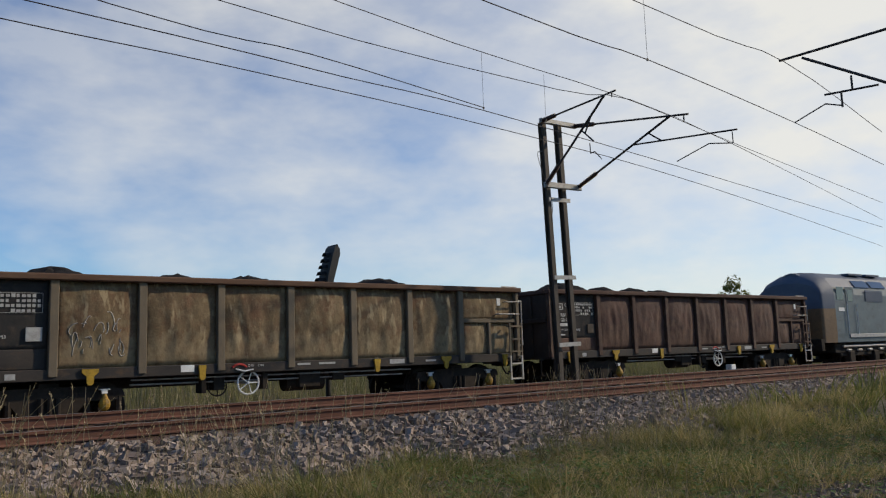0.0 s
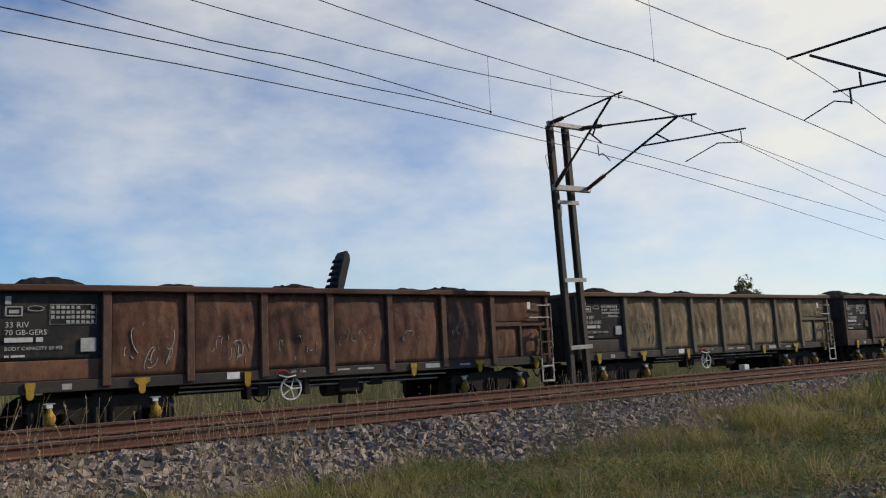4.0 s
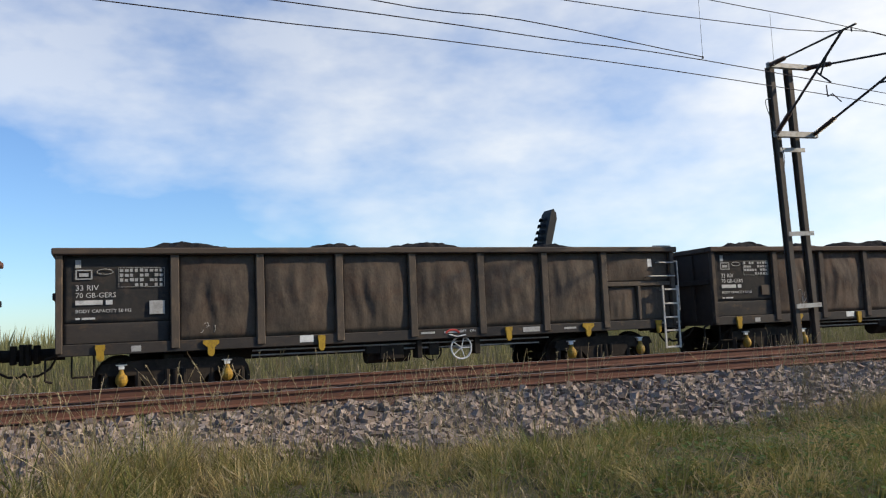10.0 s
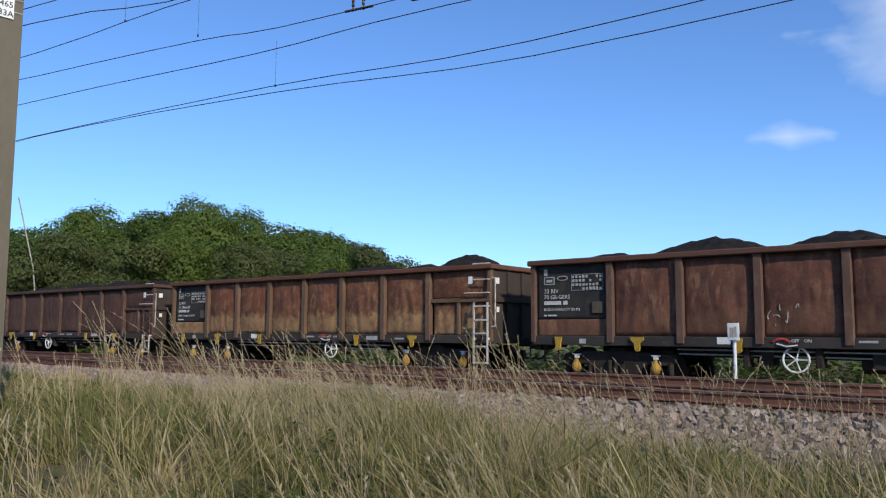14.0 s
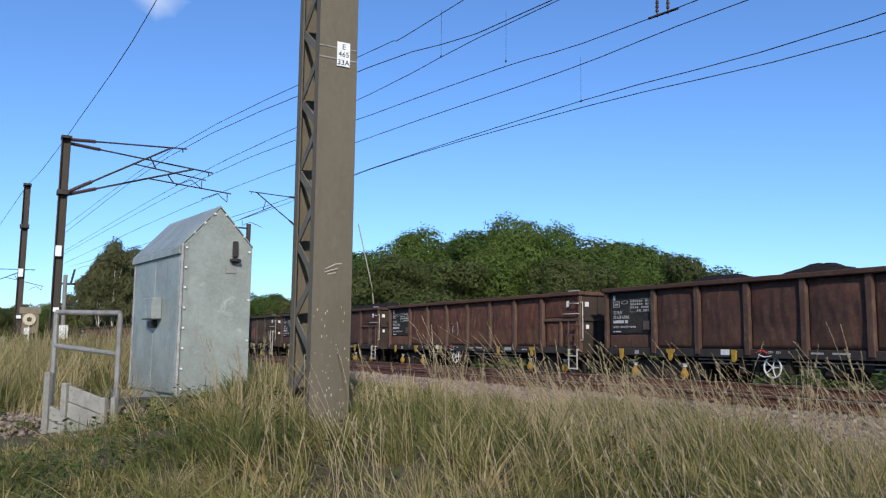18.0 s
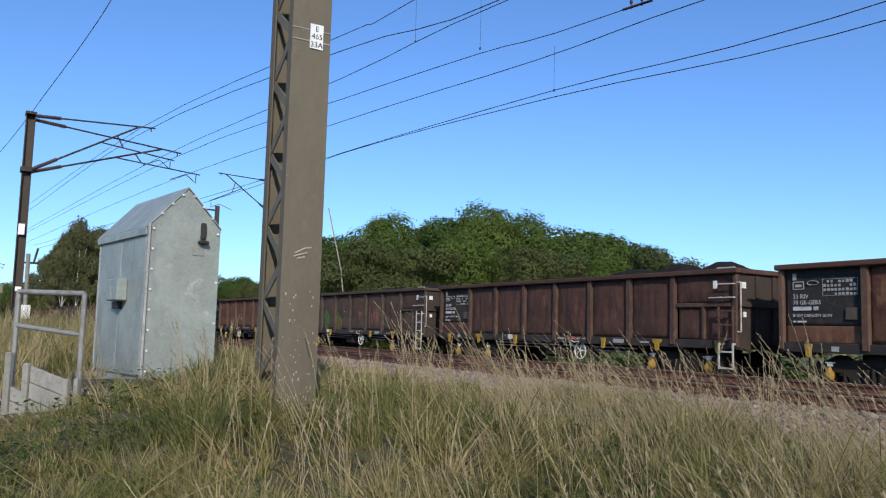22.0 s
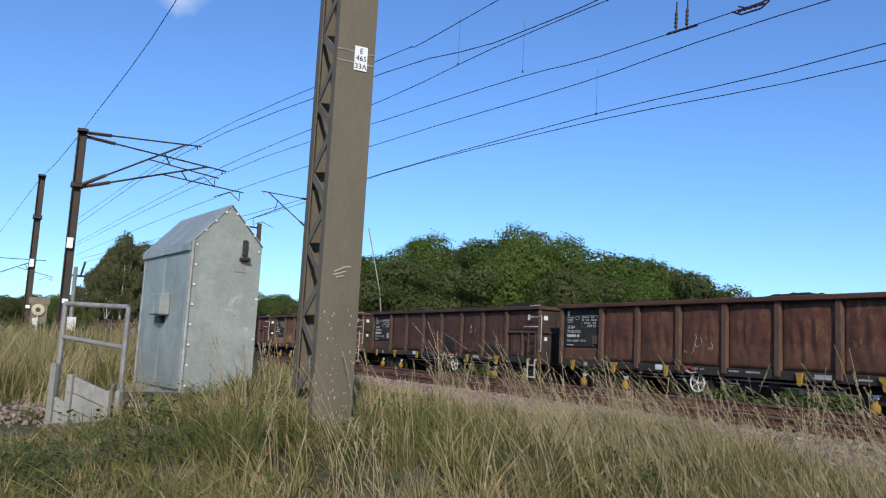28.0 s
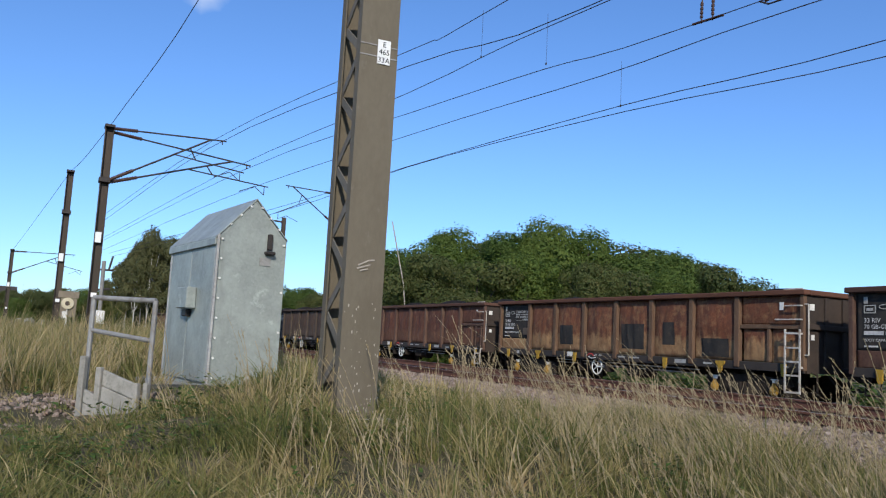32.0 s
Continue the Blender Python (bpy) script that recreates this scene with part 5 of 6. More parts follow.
rng = random.Random(77)
bm = bmesh.new()
for _ in range(70):
    y, z, r = rng.uniform(Y0 + .01, Y1 - .01), .55 + 1.0 * rng.random() ** 2.2, rng.uniform(.003, .009)
    box(bm, X1 + .0005, X1 + .003, y - r * .6, y + r * .6, z - r, z + r * rng.uniform(1, 2.4))
tagged(part("lichen_specks", bm, PALE_P, big), "pale specks of chipped paint and lichen", kind="stuff")

# masts further along the verge
def verge_mast(x, y, h, arms, label, tint=MASTSTEEL):
    g = ground_z(x, y)
    m = thing("overhead_mast", label, "mast", "masts along the verge")
    part("leg", h_post(bmesh.new(), x, y, g - .3, h, .22, .24), tint, m)
    part("number_plate", B((x + .112, x + .125, y - .10, y + .06, 3.55, 3.85)), PLATE_W, m, "white number plate")
    part("number_plate", B((x + .112, x + .125, y - .06, y + .09, 2.0, 2.12)), PLATE_W, m)
    part("cap", B((x - .2, x + .2, y - .14, y + .14, h, h + .08), c=.01), ARM, m)
    part("clamp", B((x - .18, x + .18, y - .16, y + .16, h - 1.62, h - 1.48), c=.01), ARM, m)
    for dx, tipz, rz, ln in arms:
        cantilever(m, x + dx, y + .12, h - .05, h - 1.55, y + ln, tipz, y + ln + .6, rz, y + ln - .3, rz - .25)
    return m


verge_mast(-25.0, 1.27, 6.92, ((.25, 7.0, 6.1, 3.3), (-.25, 6.45, 5.85, 4.2)), "brown steel mast with two cantilevers on the grass verge")
verge_mast(-34.0, 0.50, 7.0, (), "brown steel anchor mast on the grass verge")
verge_mast(-64.0, -2.2, 6.1, ((0, 6.15, 5.0, 4.0),), "distant steel mast with a cantilever")
for x, y in ((-50.0, 13.2), (-38.0, 12.6)):
    m = thing("overhead_mast", "distant dark mast beyond the empty track", "mast", "masts along the verge")
    part("leg", h_post(bmesh.new(), x, y, -.3, 8.6, .2, .24), MASTSTEEL, m)
    cantilever(m, x, y - .1, 8.3, 6.8, y - 2.6, 8.4, y - 3.0, 7.0, y - 1.9, 6.7)
ew = thing("earth_wire", "thin dark earth wire strung between the masts", "wire", "overhead wires")
for run in ([(-7.4, 2.66, 9.15), (-16.0, 2.2, 7.75), (-25.0, 1.27, 6.98)], [(-25.0, 1.27, 6.98), (-30, .8, 6.85), (-34.0, .50, 7.05)], [(-34.0, .50, 7.05), (-48, -.9, 6.3), (-64, -2.2, 6.1)]):
    part("strand", T(glide(run), r=.009, n=5), WIRE, ew)

whip = thing("leaning_pole", "thin pale leaning pole beyond the train", "pole")
part("shaft", T([(-43.85, 19.6, .2), (-44.05, 19.1, 4.6), (-44.4, 18.3, 8.3)], r=.035, n=8), PALE_P, whip)

# telegraph pole with a signal on it, round sign, small post
pole = thing("telegraph_pole", "grey wooden pole with brackets by the line", "pole")
part("shaft", T([(-60, 3.6, .3), (-60, 3.55, 5.6)], r=.13, n=10), GREY_L, pole)
part("bracket", T([(-60, 3.0, 5.0), (-60, 4.2, 5.0)], [(-60, 3.2, 3.6), (-60, 4.1, 3.7)], [(-60, 3.9, 5.0), (-60, 4.1, 6.0)], r=.07, n=8), ARM, pole)
part("cabinet", B((-59.95, -59.7, 3.3, 3.9, 1.3, 2.2), c=.02), WHITE, pole)
sg = thing("round_sign", "round cream sign on a post with a square back board", "sign")
part("post", T([(-33, .85, .3), (-33, .85, 2.3)], r=.04, n=8), WHITE, sg)
bm = bmesh.new()
tube(bm, (-32.93, .85, 1.95), (-32.88, .85, 1.95), .21, 20)
tube(bm, (-32.88, .85, 1.95), (-32.86, .85, 1.95), .13, 20)
CREAM = rough_mat("cream_paint", (0.48, 0.42, 0.28), (0.56, 0.50, 0.36), None, .6, 0, 5, 20)
part("disc", bm, CREAM, sg, "cream disc")
part("disc_centre", T([(-32.862, .85, 1.95), (-32.852, .85, 1.95)], r=.085, n=16), MASTSTEEL, sg)
part("back_board", B((-33.02, -32.96, .52, 1.22, 2.15, 2.40), (-33.03, -32.97, .62, 1.16, 1.45, 2.14), c=.01), rough_mat("brown_board", (.17, .14, .10), (.22, .18, .13), None, .8, 0, 5, 20), sg)
part("small_plate", B((-32.95, -32.93, .70, .88, 1.40, 1.65)), WHITE, sg)
for i, (x, y, a) in enumerate(((-58, -.6, .34), (-58.5, -1.2, .28), (-57.6, .1, .25))):
    rng = random.Random(i)
    bm = bmesh.new()
    bmesh.ops.create_icosphere(bm, subdivisions=2, radius=a)
    for vv in bm.verts:
        vv.co *= rng.uniform(.75, 1.1)
        vv.co.z = vv.co.z * .8 + 1.2
        vv.co.x += x
        vv.co.y += y
    rock = thing("pale_block", "pale broken concrete block in the grass", "rubble", "pale rubble")
    part("block", bm, CONCRETE, rock)
hut = thing("far_building", "distant brown brick building with a dark roof", "building")
part("wall", B((-200, -190, -12, -5.5, 0, 6.4)), rough_mat("far_brick", (.16, .09, .06), (.2, .12, .08), None, .9, 0, 1, 6), hut)
part("roof", prism([(-201, 6.4), (-189, 6.4), (-195, 8.4)], -12.6, -5.0), MASTSTEEL, hut)
for y in (-10.5, -8.5, -6.8):
    part("window", B((-189.99, -189.9, y - .5, y + .5, 3.2, 4.6)), WHITE, hut)

# ---- steel cabinet ----
m, nt, b = shader("galvanised_sheet", 0.55, 0.08, 0.4)
v = coords(nt)
vo = nt.nodes.new("ShaderNodeTexVoronoi")
vo.inputs["Scale"].default_value = 34
nt.links.new(v, vo.inputs["Vector"])
sp = mix(nt, vo.outputs["Color"], (0.225, 0.248, 0.226), (0.285, 0.308, 0.280))
sp = mix(nt, noise_fac(nt, v, 1.7, .44, .62, 7, .7), sp, (0.33, 0.358, 0.325))
sp = mix(nt, noise_fac(nt, v, 4.5, .60, .70, 6, .7), sp, (0.41, 0.438, 0.402))
sp = mix(nt, noise_fac(nt, coords(nt, (3, 3, .5)), 1.6, .58, .78, 5, .6), sp, (0.21, 0.225, 0.205))
nt.links.new(sp, b.inputs["Base Color"])
rr = nt.nodes.new("ShaderNodeMapRange")
rr.inputs[3].default_value, rr.inputs[4].default_value = 0.38, 0.58
nt.links.new(noise_fac(nt, v, 5, .3, .7), rr.inputs[0])
nt.links.new(rr.outputs[0], b.inputs["Roughness"])
bump(nt, b, noise_fac(nt, v, 2.2, .2, .8), .35, .02)
GALV = m
cab = thing("equipment_cabinet", "galvanised steel lineside cabinet with a pitched roof", "cabinet")
cab.matrix_basis = Matrix.Translation((-9.93, 1.855, .54)) @ Matrix.Rotation(radians(7.5), 4, "Z")
CL, CW, CH, CA = 1.95, .86, 1.85, 2.32
part("body", prism([(0, 0), (CW, 0), (CW, CH), (CW / 2, CA), (0, CH)], 0, CL), GALV, cab)
cab.children[0].matrix_basis = Matrix.Rotation(radians(90), 4, "Z")
for s in (0, 1):
    y0, y1 = (-.05, CW / 2) if s == 0 else (CW + .006, CW / 2)
    bm = bmesh.new()
    z0 = CH - (.05 if s == 0 else .006) * (CA - CH) / (CW / 2)
    q = [bm.verts.new(p) for p in ((.012, y0, z0 + .012), (.012, y1, CA + .012), (-CL - .04, y1, CA + .012), (-CL - .04, y0, z0 + .012), (.012, y0, z0 + .03), (.012, y1, CA + .03), (-CL - .04, y1, CA + .03), (-CL - .04, y0, z0 + .03))]
    for f in ((0, 1, 2, 3), (7, 6, 5, 4), (0, 4, 5, 1), (1, 5, 6, 2), (2, 6, 7, 3), (3, 7, 4, 0)):
        bm.faces.new([q[k2] for k2 in f])
    bmesh.ops.recalc_face_normals(bm, faces=bm.faces)
    part("roof_sheet", bm, GALV, cab)
part("eave_lip", B((-CL - .03, .01, -.062, -.036, CH - .13, CH - .045), c=.006), GALV, cab)
for x0, x1 in ((-CL + .05, -CL / 2 - .006), (-CL / 2 + .006, -.05)):
    part("door", B((x0, x1, -.03, -.004, .06, CH - .05), c=.006), GALV, cab, "galvanised door leaf")
part("door_box", B((-CL / 2 - .1, -CL / 2 + .34, -.16, -.032, .95, 1.22), c=.012), GALV, cab, "small lock box")
part("lock_hood", B((-CL / 2 - .02, -CL / 2 + .16, -.10, -.032, .85, .94), c=.01), ARM, cab)
for x0, x1 in ((-.03, .03), (-CL - .01, -CL + .04)):
    part("corner_angle", B((x0, x1, -.034, -.005, .02, CH), c=.004), PALE_PLATE, cab, "pale corner angle")
for i in range(8):
    part("bolt", T([(.0, .03, .12 + .24 * i), (.022, .03, .12 + .24 * i)], r=.014, n=8), WHITE, cab)
for y, z in ((.12, 1.99), (.24, 2.12), (.36, 2.24), (.50, 2.24), (.62, 2.12), (.74, 1.99), (.82, 1.80), (.83, 1.2), (.83, .7)):
    part("bolt", T([(.0, y, z), (.022, y, z)], r=.014, n=8), WHITE, cab)
part("vent_hook", B((.004, .05, .60, .66, 1.72, 1.92), (.004, .09, .57, .69, 1.66, 1.70), c=.008), ARM, cab)
part("vent_plate", B((.003, .012, .52, .66, 1.52, 1.62)), GALV_ARM, cab)
part("plinth", B((-CL - .35, .10, -.28, CW + .1, -.35, -.001), c=.02), CONCRETE, cab)
trough = thing("cable_trough", "grey concrete trough block by the mast foot", "trough")
part("block", B((-8.35, -8.05, 3.0, 3.3, .3, .66), c=.05), CONCRETE, trough)

# ---- railing and retaining slabs ----
rail = thing("handrail", "grey galvanised tube handrail above concrete slabs", "railing")
A0, A1 = Vector((-9.1, .48, .45)), Vector((-8.54, 1.02, .45))
for p, ztop in ((A0, 1.50), (A1, 1.49)):
    part("post", T([(p.x, p.y, p.z - .2), (p.x, p.y, ztop)], r=.026, n=10), GALV_ARM, rail)
part("top_bar", T([(A0.x, A0.y, 1.50), (A1.x, A1.y, 1.49)], r=.026, n=10), GALV_ARM, rail)
part("mid_bar", T([(A0.x, A0.y, 1.165), (A1.x, A1.y, 1.09)], r=.024, n=10), GALV_ARM, rail)
slab = thing("retaining_slab", "pale concrete retaining slabs between short posts", "slab")
u = (A1 - A0).normalized()
nrm = Vector((-u.y, u.x, 0))
def slab_part(name, s0, s1, z0, z1, th, off=0.0, drop=0.0):
    """An upright slab from s0 to s1 along the rail's line; drop: how much lower its far end stands."""
    bm = bmesh.new()
    p = A0 + u * s0 + nrm * off
    q = A0 + u * s1 + nrm * off
    vs = [bm.verts.new((c.x + nrm.x * o, c.y + nrm.y * o, z - d)) for z in (z0, z1) for c, o, d in ((p, -th, 0), (q, -th, drop), (q, th, drop), (p, th, 0))]
    for f in ((3, 2, 1, 0), (4, 5, 6, 7), (0, 1, 5, 4), (1, 2, 6, 5), (2, 3, 7, 6), (3, 0, 4, 7)):
        bm.faces.new([vs[k2] for k2 in f])
    bmesh.ops.bevel(bm, geom=list(bm.edges), offset=.008, segments=1, affect="EDGES")
    part(name, bm, CONCRETE, slab)
slab_part("short_post", -.035, .035, .1, .90, .03, -.05)
slab_part("short_post", .20, .265, .1, .80, .03, -.07)
slab_part("short_post", .68, .73, .1, .67, .03, -.07)
slab_part("short_post", .78, .83, .1, .68, .03, -.05)
slab_part("board", .27, .675, .62, .775, .022, -.05, .115)
slab_part("board", .27, .675, .46, .614, .024, -.05, .115)
slab_part("board", .27, .675, .25, .452, .020, -.05, .115)
slab_part("board", .04, .195, .44, .57, .022, -.04, .06)
slab_part("board", .04, .195, .20, .432, .020, -.04, .06)

# ---- colour-light signal behind the train ----
sig = thing("colour_light_signal", "black five-hooded signal head on a tall post, seen from the side", "signal")
SIGB = rough_mat("matt_black", (.010, .010, .011), (.018, .018, .018), None, .6, 0, 4, 20)
X, Y = 11.28, 19.6
part("post", T([(X + .1, Y, -.4), (X + .1, Y, 3.3)], r=.07, n=10), SIGB, sig)
part("back_board", prism([(X - .06, 3.05), (X + .10, 3.05), (X + .26, 3.6), (X + .40, 4.08), (X + .39, 4.24), (X + .31, 4.36), (X + .23, 4.26), (X + .17, 4.06), (X + .03, 3.55)], Y - .26, Y + .26), SIGB, sig)
for i in range(5):
    z = 3.34 + .18 * i
    x0, x1 = X + .0 + .058 * i, X - .21 + .062 * i
    out = [(.13 * math.cos(math.pi * j / 9), .10 * math.sin(math.pi * j / 9)) for j in range(10)]
    out += [(.88 * y, .86 * h) for y, h in out[::-1]]
    bm = prism(out, 0, 1)
    for vv in bm.verts:
        u, w, h = vv.co
        vv.co = (x0 + (x1 - x0) * w, Y + u, z + h - .03 * w)
    bmesh.ops.recalc_face_normals(bm, faces=bm.faces)
    part("hood", bm, SIGB, sig)
    part("lens", T([(X - .04 + .056 * i, Y, z), (X + .02 + .056 * i, Y, z)], r=.09, n=14), SIGB, sig)

mk = thing("marker_post", "white marker post with a small white plate", "post")
part("post", T([(-5.05, 14.0, -.2), (-5.05, 14.0, 1.15)], r=.03, n=8), WHITE, mk)
part("plate", B((-5.15, -4.95, 13.95, 13.97, 1.12, 1.42), c=.004), WHITE, mk)
part("figures", B((-5.11, -5.04, 13.945, 13.949, 1.18, 1.34), (-5.03, -4.99, 13.945, 13.949, 1.18, 1.36)), PALE_P, mk)
for i, (x, y, z, sx, sz) in enumerate(((22.55, 14.3, .18, .25, .42),)):
    o = thing("trackside_box", "small pale box beside the rails", "box", "trackside boxes")
    part("case", B((x, x + sx, y, y + .2, z - .25, z + sz), c=.012), WHITE, o)

# ---- grass ----
def tuft_mat(name, cols, rough=0.7, through=0.4):
    """Blades take the colour of their tuft (attribute tone), varied blade by blade."""
    m, nt, b = shader(name, rough, 0, 0.25)
    a = nt.nodes.new("ShaderNodeAttribute")
    a.attribute_name = "tone"
    g = nt.nodes.new("ShaderNodeNewGeometry")
    r = nt.nodes.new("ShaderNodeValToRGB")
    r.color_ramp.elements[0].color, r.color_ramp.elements[1].color = (*cols[0], 1), (*cols[-1], 1)
    for i, c in enumerate(cols[1:-1]):
        r.color_ramp.elements.new((i + 1) / (len(cols) - 1)).color = (*c, 1)
    f = nt.nodes.new("ShaderNodeMath")
    f.operation = "MULTIPLY_ADD"
    f.inputs[1].default_value = 0.34
    nt.links.new(g.outputs["Random Per Island"], f.inputs[0])
    h = nt.nodes.new("ShaderNodeMath")
    h.operation = "MULTIPLY"
    h.inputs[1].default_value = 0.66
    nt.links.new(a.outputs["Fac"], h.inputs[0])
    nt.links.new(h.outputs[0], f.inputs[2])
    nt.links.new(f.outputs[0], r.inputs[0])
    v = coords(nt, jitter=False)
    col = mix(nt, noise_fac(nt, v, 25, .35, .75), r.outputs[0], mix(nt, .5, r.outputs[0], cols[len(cols) // 2]))
    nt.links.new(col, b.inputs["Base Color"])
    t = nt.nodes.new("ShaderNodeBsdfTranslucent")
    nt.links.new(col, t.inputs[0])
    s = nt.nodes.new("ShaderNodeMixShader")
    s.inputs[0].default_value = through
    nt.links.new(b.outputs[0], s.inputs[1])
    nt.links.new(t.outputs[0], s.inputs[2])
    nt.links.new(s.outputs[0], nt.nodes["Material Output"].inputs[0])
    return m


SWARD = tuft_mat("verge_sward", [(0.042, 0.060, 0.016), (0.096, 0.122, 0.030), (0.155, 0.166, 0.045), (0.245, 0.215, 0.078), (0.38, 0.300, 0.135), (0.54, 0.425, 0.225), (0.36, 0.240, 0.135)])
THATCH = island_mat("dead_thatch", [(0.12, 0.09, 0.06), (0.24, 0.18, 0.11), (0.36, 0.29, 0.19), (0.20, 0.14, 0.08)], 0.85, 20, 0.2)
STALK = island_mat("pale_stalks", [(0.20, 0.155, 0.085), (0.33, 0.265, 0.15), (0.46, 0.385, 0.235), (0.26, 0.185, 0.11)], 0.75, 20, 0.15)
FAR_GRASS = island_mat("far_rough_grass", [(0.15, 0.16, 0.065), (0.21, 0.21, 0.095), (0.29, 0.26, 0.125), (0.18, 0.185, 0.075)], 0.8, 6, 0.3)
LEAN = np.array([-.55, -.5])  # the wind bends the grass that way


def patchy(x, y, f=0.9, ph=0.0):
    return noise.noise((x * f + ph, y * f, ph))


def bare_spot(x, y):
    """Worn stony places on the verge, 0 to 1."""
    a = .8 * smooth(1.5, .4, math.hypot((x - 6.6) / 1.5, (y - 2.7) / .8))
    a += smooth(1.3, .5, math.hypot((x + 10.4) / 1.2, (y - .1) / .7)) + smooth(1.0, .5, math.hypot(x + 8.35, y - .5))
    return min(1, a)


def clear_of(x, y):
    """Outside the cabinet, the mast foot and the slabs."""
    return not (-12.1 < x < -9.75 and 1.5 < y < 3.0 or -12.2 < x < -9.0 and .85 < y < 1.55 and patchy(x, y, 2.0, 3) < .2 or -7.75 < x < -7.0 and 2.42 < y < 2.92 or math.hypot(x, y) < .55)


def tufts(n, x0, x1, y0, y1, per, h_lo, h_hi, width, seed, dry=0.0, spread=0.10, fold=1.0, inside=None):
    """Tufts of bent blades: seven points a blade; the tone of each tuft follows the patches of the verge."""
    rng = np.random.default_rng(seed)
    base, hh, tone = [], [], []
    tries = 0
    while len(base) < n and tries < n * 12:
        tries += 1
        x, y = rng.uniform(x0, x1), rng.uniform(y0, y1)
        if y > edge_y(x) + .3 * rng.standard_normal() + .05 or not clear_of(x, y):
            continue
        if inside and not inside(x, y):
            continue
        if rng.random() < .93 * bare_spot(x, y):
            continue
        k = patchy(x, y, .8, 2.0)
        base.append((x, y, ground_z(x, y) - .02))
        hh.append((.72 + .8 * k) * rng.uniform(.35, 1.6) * (1 - .62 * smooth(74, 80, math.degrees(math.atan2(-x, y))) * smooth(4.2, 6, -x) * smooth(-11.2, -10, x)) * (1 - .38 * smooth(-4.6, -6.6, x) * smooth(3.6, 4.6, y)) * (1 - .4 * smooth(1.2, .6, math.hypot(x + 9.3, y - 1.2))))
        tone.append(np.clip(.36 + dry + .65 * patchy(x, y, .7, 9.0) + .65 * patchy(x, y, 2.6, 4.0) + rng.normal(0, .26), 0, 1))
    n = len(base)
    drift = np.repeat(rng.normal(0, .42, (n, 2)), per, 0)
    base, hh, tone = (np.repeat(np.array(q), per, 0) for q in (base, hh, tone))
    m = n * per
    a = rng.uniform(0, 2 * np.pi, m)
    out = np.stack([np.cos(a), np.sin(a)], -1)
    off = rng.uniform(0, 1, m) ** .7
    base = base.copy()
    base[:, :2] += out * (off * spread)[:, None]
    L = rng.uniform(h_lo, h_hi, m) * hh
    lean = out * (rng.uniform(.05, .75, m) * fold)[:, None] + (LEAN * rng.uniform(.0, .5, m)[:, None] + drift) * fold
    droop = rng.uniform(.0, .55, m) * fold
    yaw = rng.uniform(0, np.pi, m)
    side = np.stack([np.cos(yaw), np.sin(yaw), 0 * yaw], -1) * (width * rng.uniform(.6, 1.4, m))[:, None]
    def at(t):
        p = base.copy()
        p[:, :2] += lean * (L * (.35 * t + .65 * t * t))[:, None]
        p[:, 2] += L * (t - droop * t * t * np.linalg.norm(lean, axis=1))
        return p
    p0, p1, p2, p3 = at(0), at(.4), at(.75), at(1.0)
    v = np.stack([p0 - side, p0 + side, p1 - side * .9, p1 + side * .9, p2 - side * .6, p2 + side * .6, p3], 1)
    return v, np.array([(0, 1, 3), (0, 3, 2), (2, 3, 5), (2, 5, 4), (4, 5, 6)]), np.repeat(tone, 7)


def sward(label, *args, **kw):
    v, tri, tone = tufts(*args, **kw)
    me = mesh_from("verge_grass", v, tri, SWARD)
    me.attributes.new("tone", "FLOAT", "POINT").data.foreach_set("value", tone.astype(np.float32))
    return tagged(new("verge_grass", me), label, "grass", kind="stuff")


def near_left(x, y):
    return math.hypot(x, y) > 1.2 and y > .12 * x - 1.2


sward("tangled green and straw-coloured verge grass", 2000, -7.5, .5, -.8, 7.6, 28, .14, .52, .0040, 1, .03, .07, 1.05, inside=near_left)
sward("straw-coloured tufts bent over in the verge grass", 270, -8.0, .2, .6, 7.0, 30, .25, .62, .0036, 16, .62, .06, 1.25, inside=near_left)
sward("low green grass and herbs below the bank", 1100, -7.5, -1.6, -1.6, 1.7, 26, .16, .46, .0042, 13, -.06, .11, 1.1, inside=lambda x, y: math.hypot(x, y) > 1.5)
sward("rough green and dry grass round the cabinet", 1500, -14, -7, -1.5, 9.4, 26, .16, .46, .005, 2, .14, .14)
sward("short olive verge grass by the ballast", 3400, -.5, 12.0, 1.2, 7.9, 26, .06, .25, .0032, 3, .02, .09, 1.0)
sward("brown dead blades among the short grass", 2600, -6, 12.0, 1.2, 7.7, 12, .07, .26, .0030, 14, .42, .10, 1.1)
sward("fine green blades low in the verge", 2600, -.5, 12.0, 2.2, 7.3, 16, .06, .17, .0030, 15, -.22, .12, 1.2)
sward("taller grass at the edge of the stones", 900, -6, 14, 5.8, 7.9, 20, .12, .36, .0034, 4, .22, .08, .8)
sward("taller grass by the trackside", 800, -14, -3.0, 4.4, 9.0, 26, .28, .60, .0040, 5, -.02, .10, .9)
sward("dry pale grass further along the line", 2200, -62, -14, -9, 9.2, 14, .35, .8, .012, 6, .46, .3, .6)
sward("tall pale grass beyond the slabs", 1700, -34, -9.8, -6.5, 3.2, 26, .45, .95, .0065, 10, .42, .22, .8)
sward("rough grass further along the line", 1100, 11, 40, -4, 9.0, 14, .25, .6, .009, 7, -.2, .25, .6)
sward("short trodden grass of the verge", 2600, -14, 15, -9, 1.6, 16, .10, .26, .008, 8, .08, .22, .9, inside=lambda x, y: not near_left(x, y) or y < -.8)
sward("short trodden grass at the viewpoint", 900, -3.5, 5, -3.5, 1.5, 24, .08, .2, .005, 12, .08, .14, 1.0)


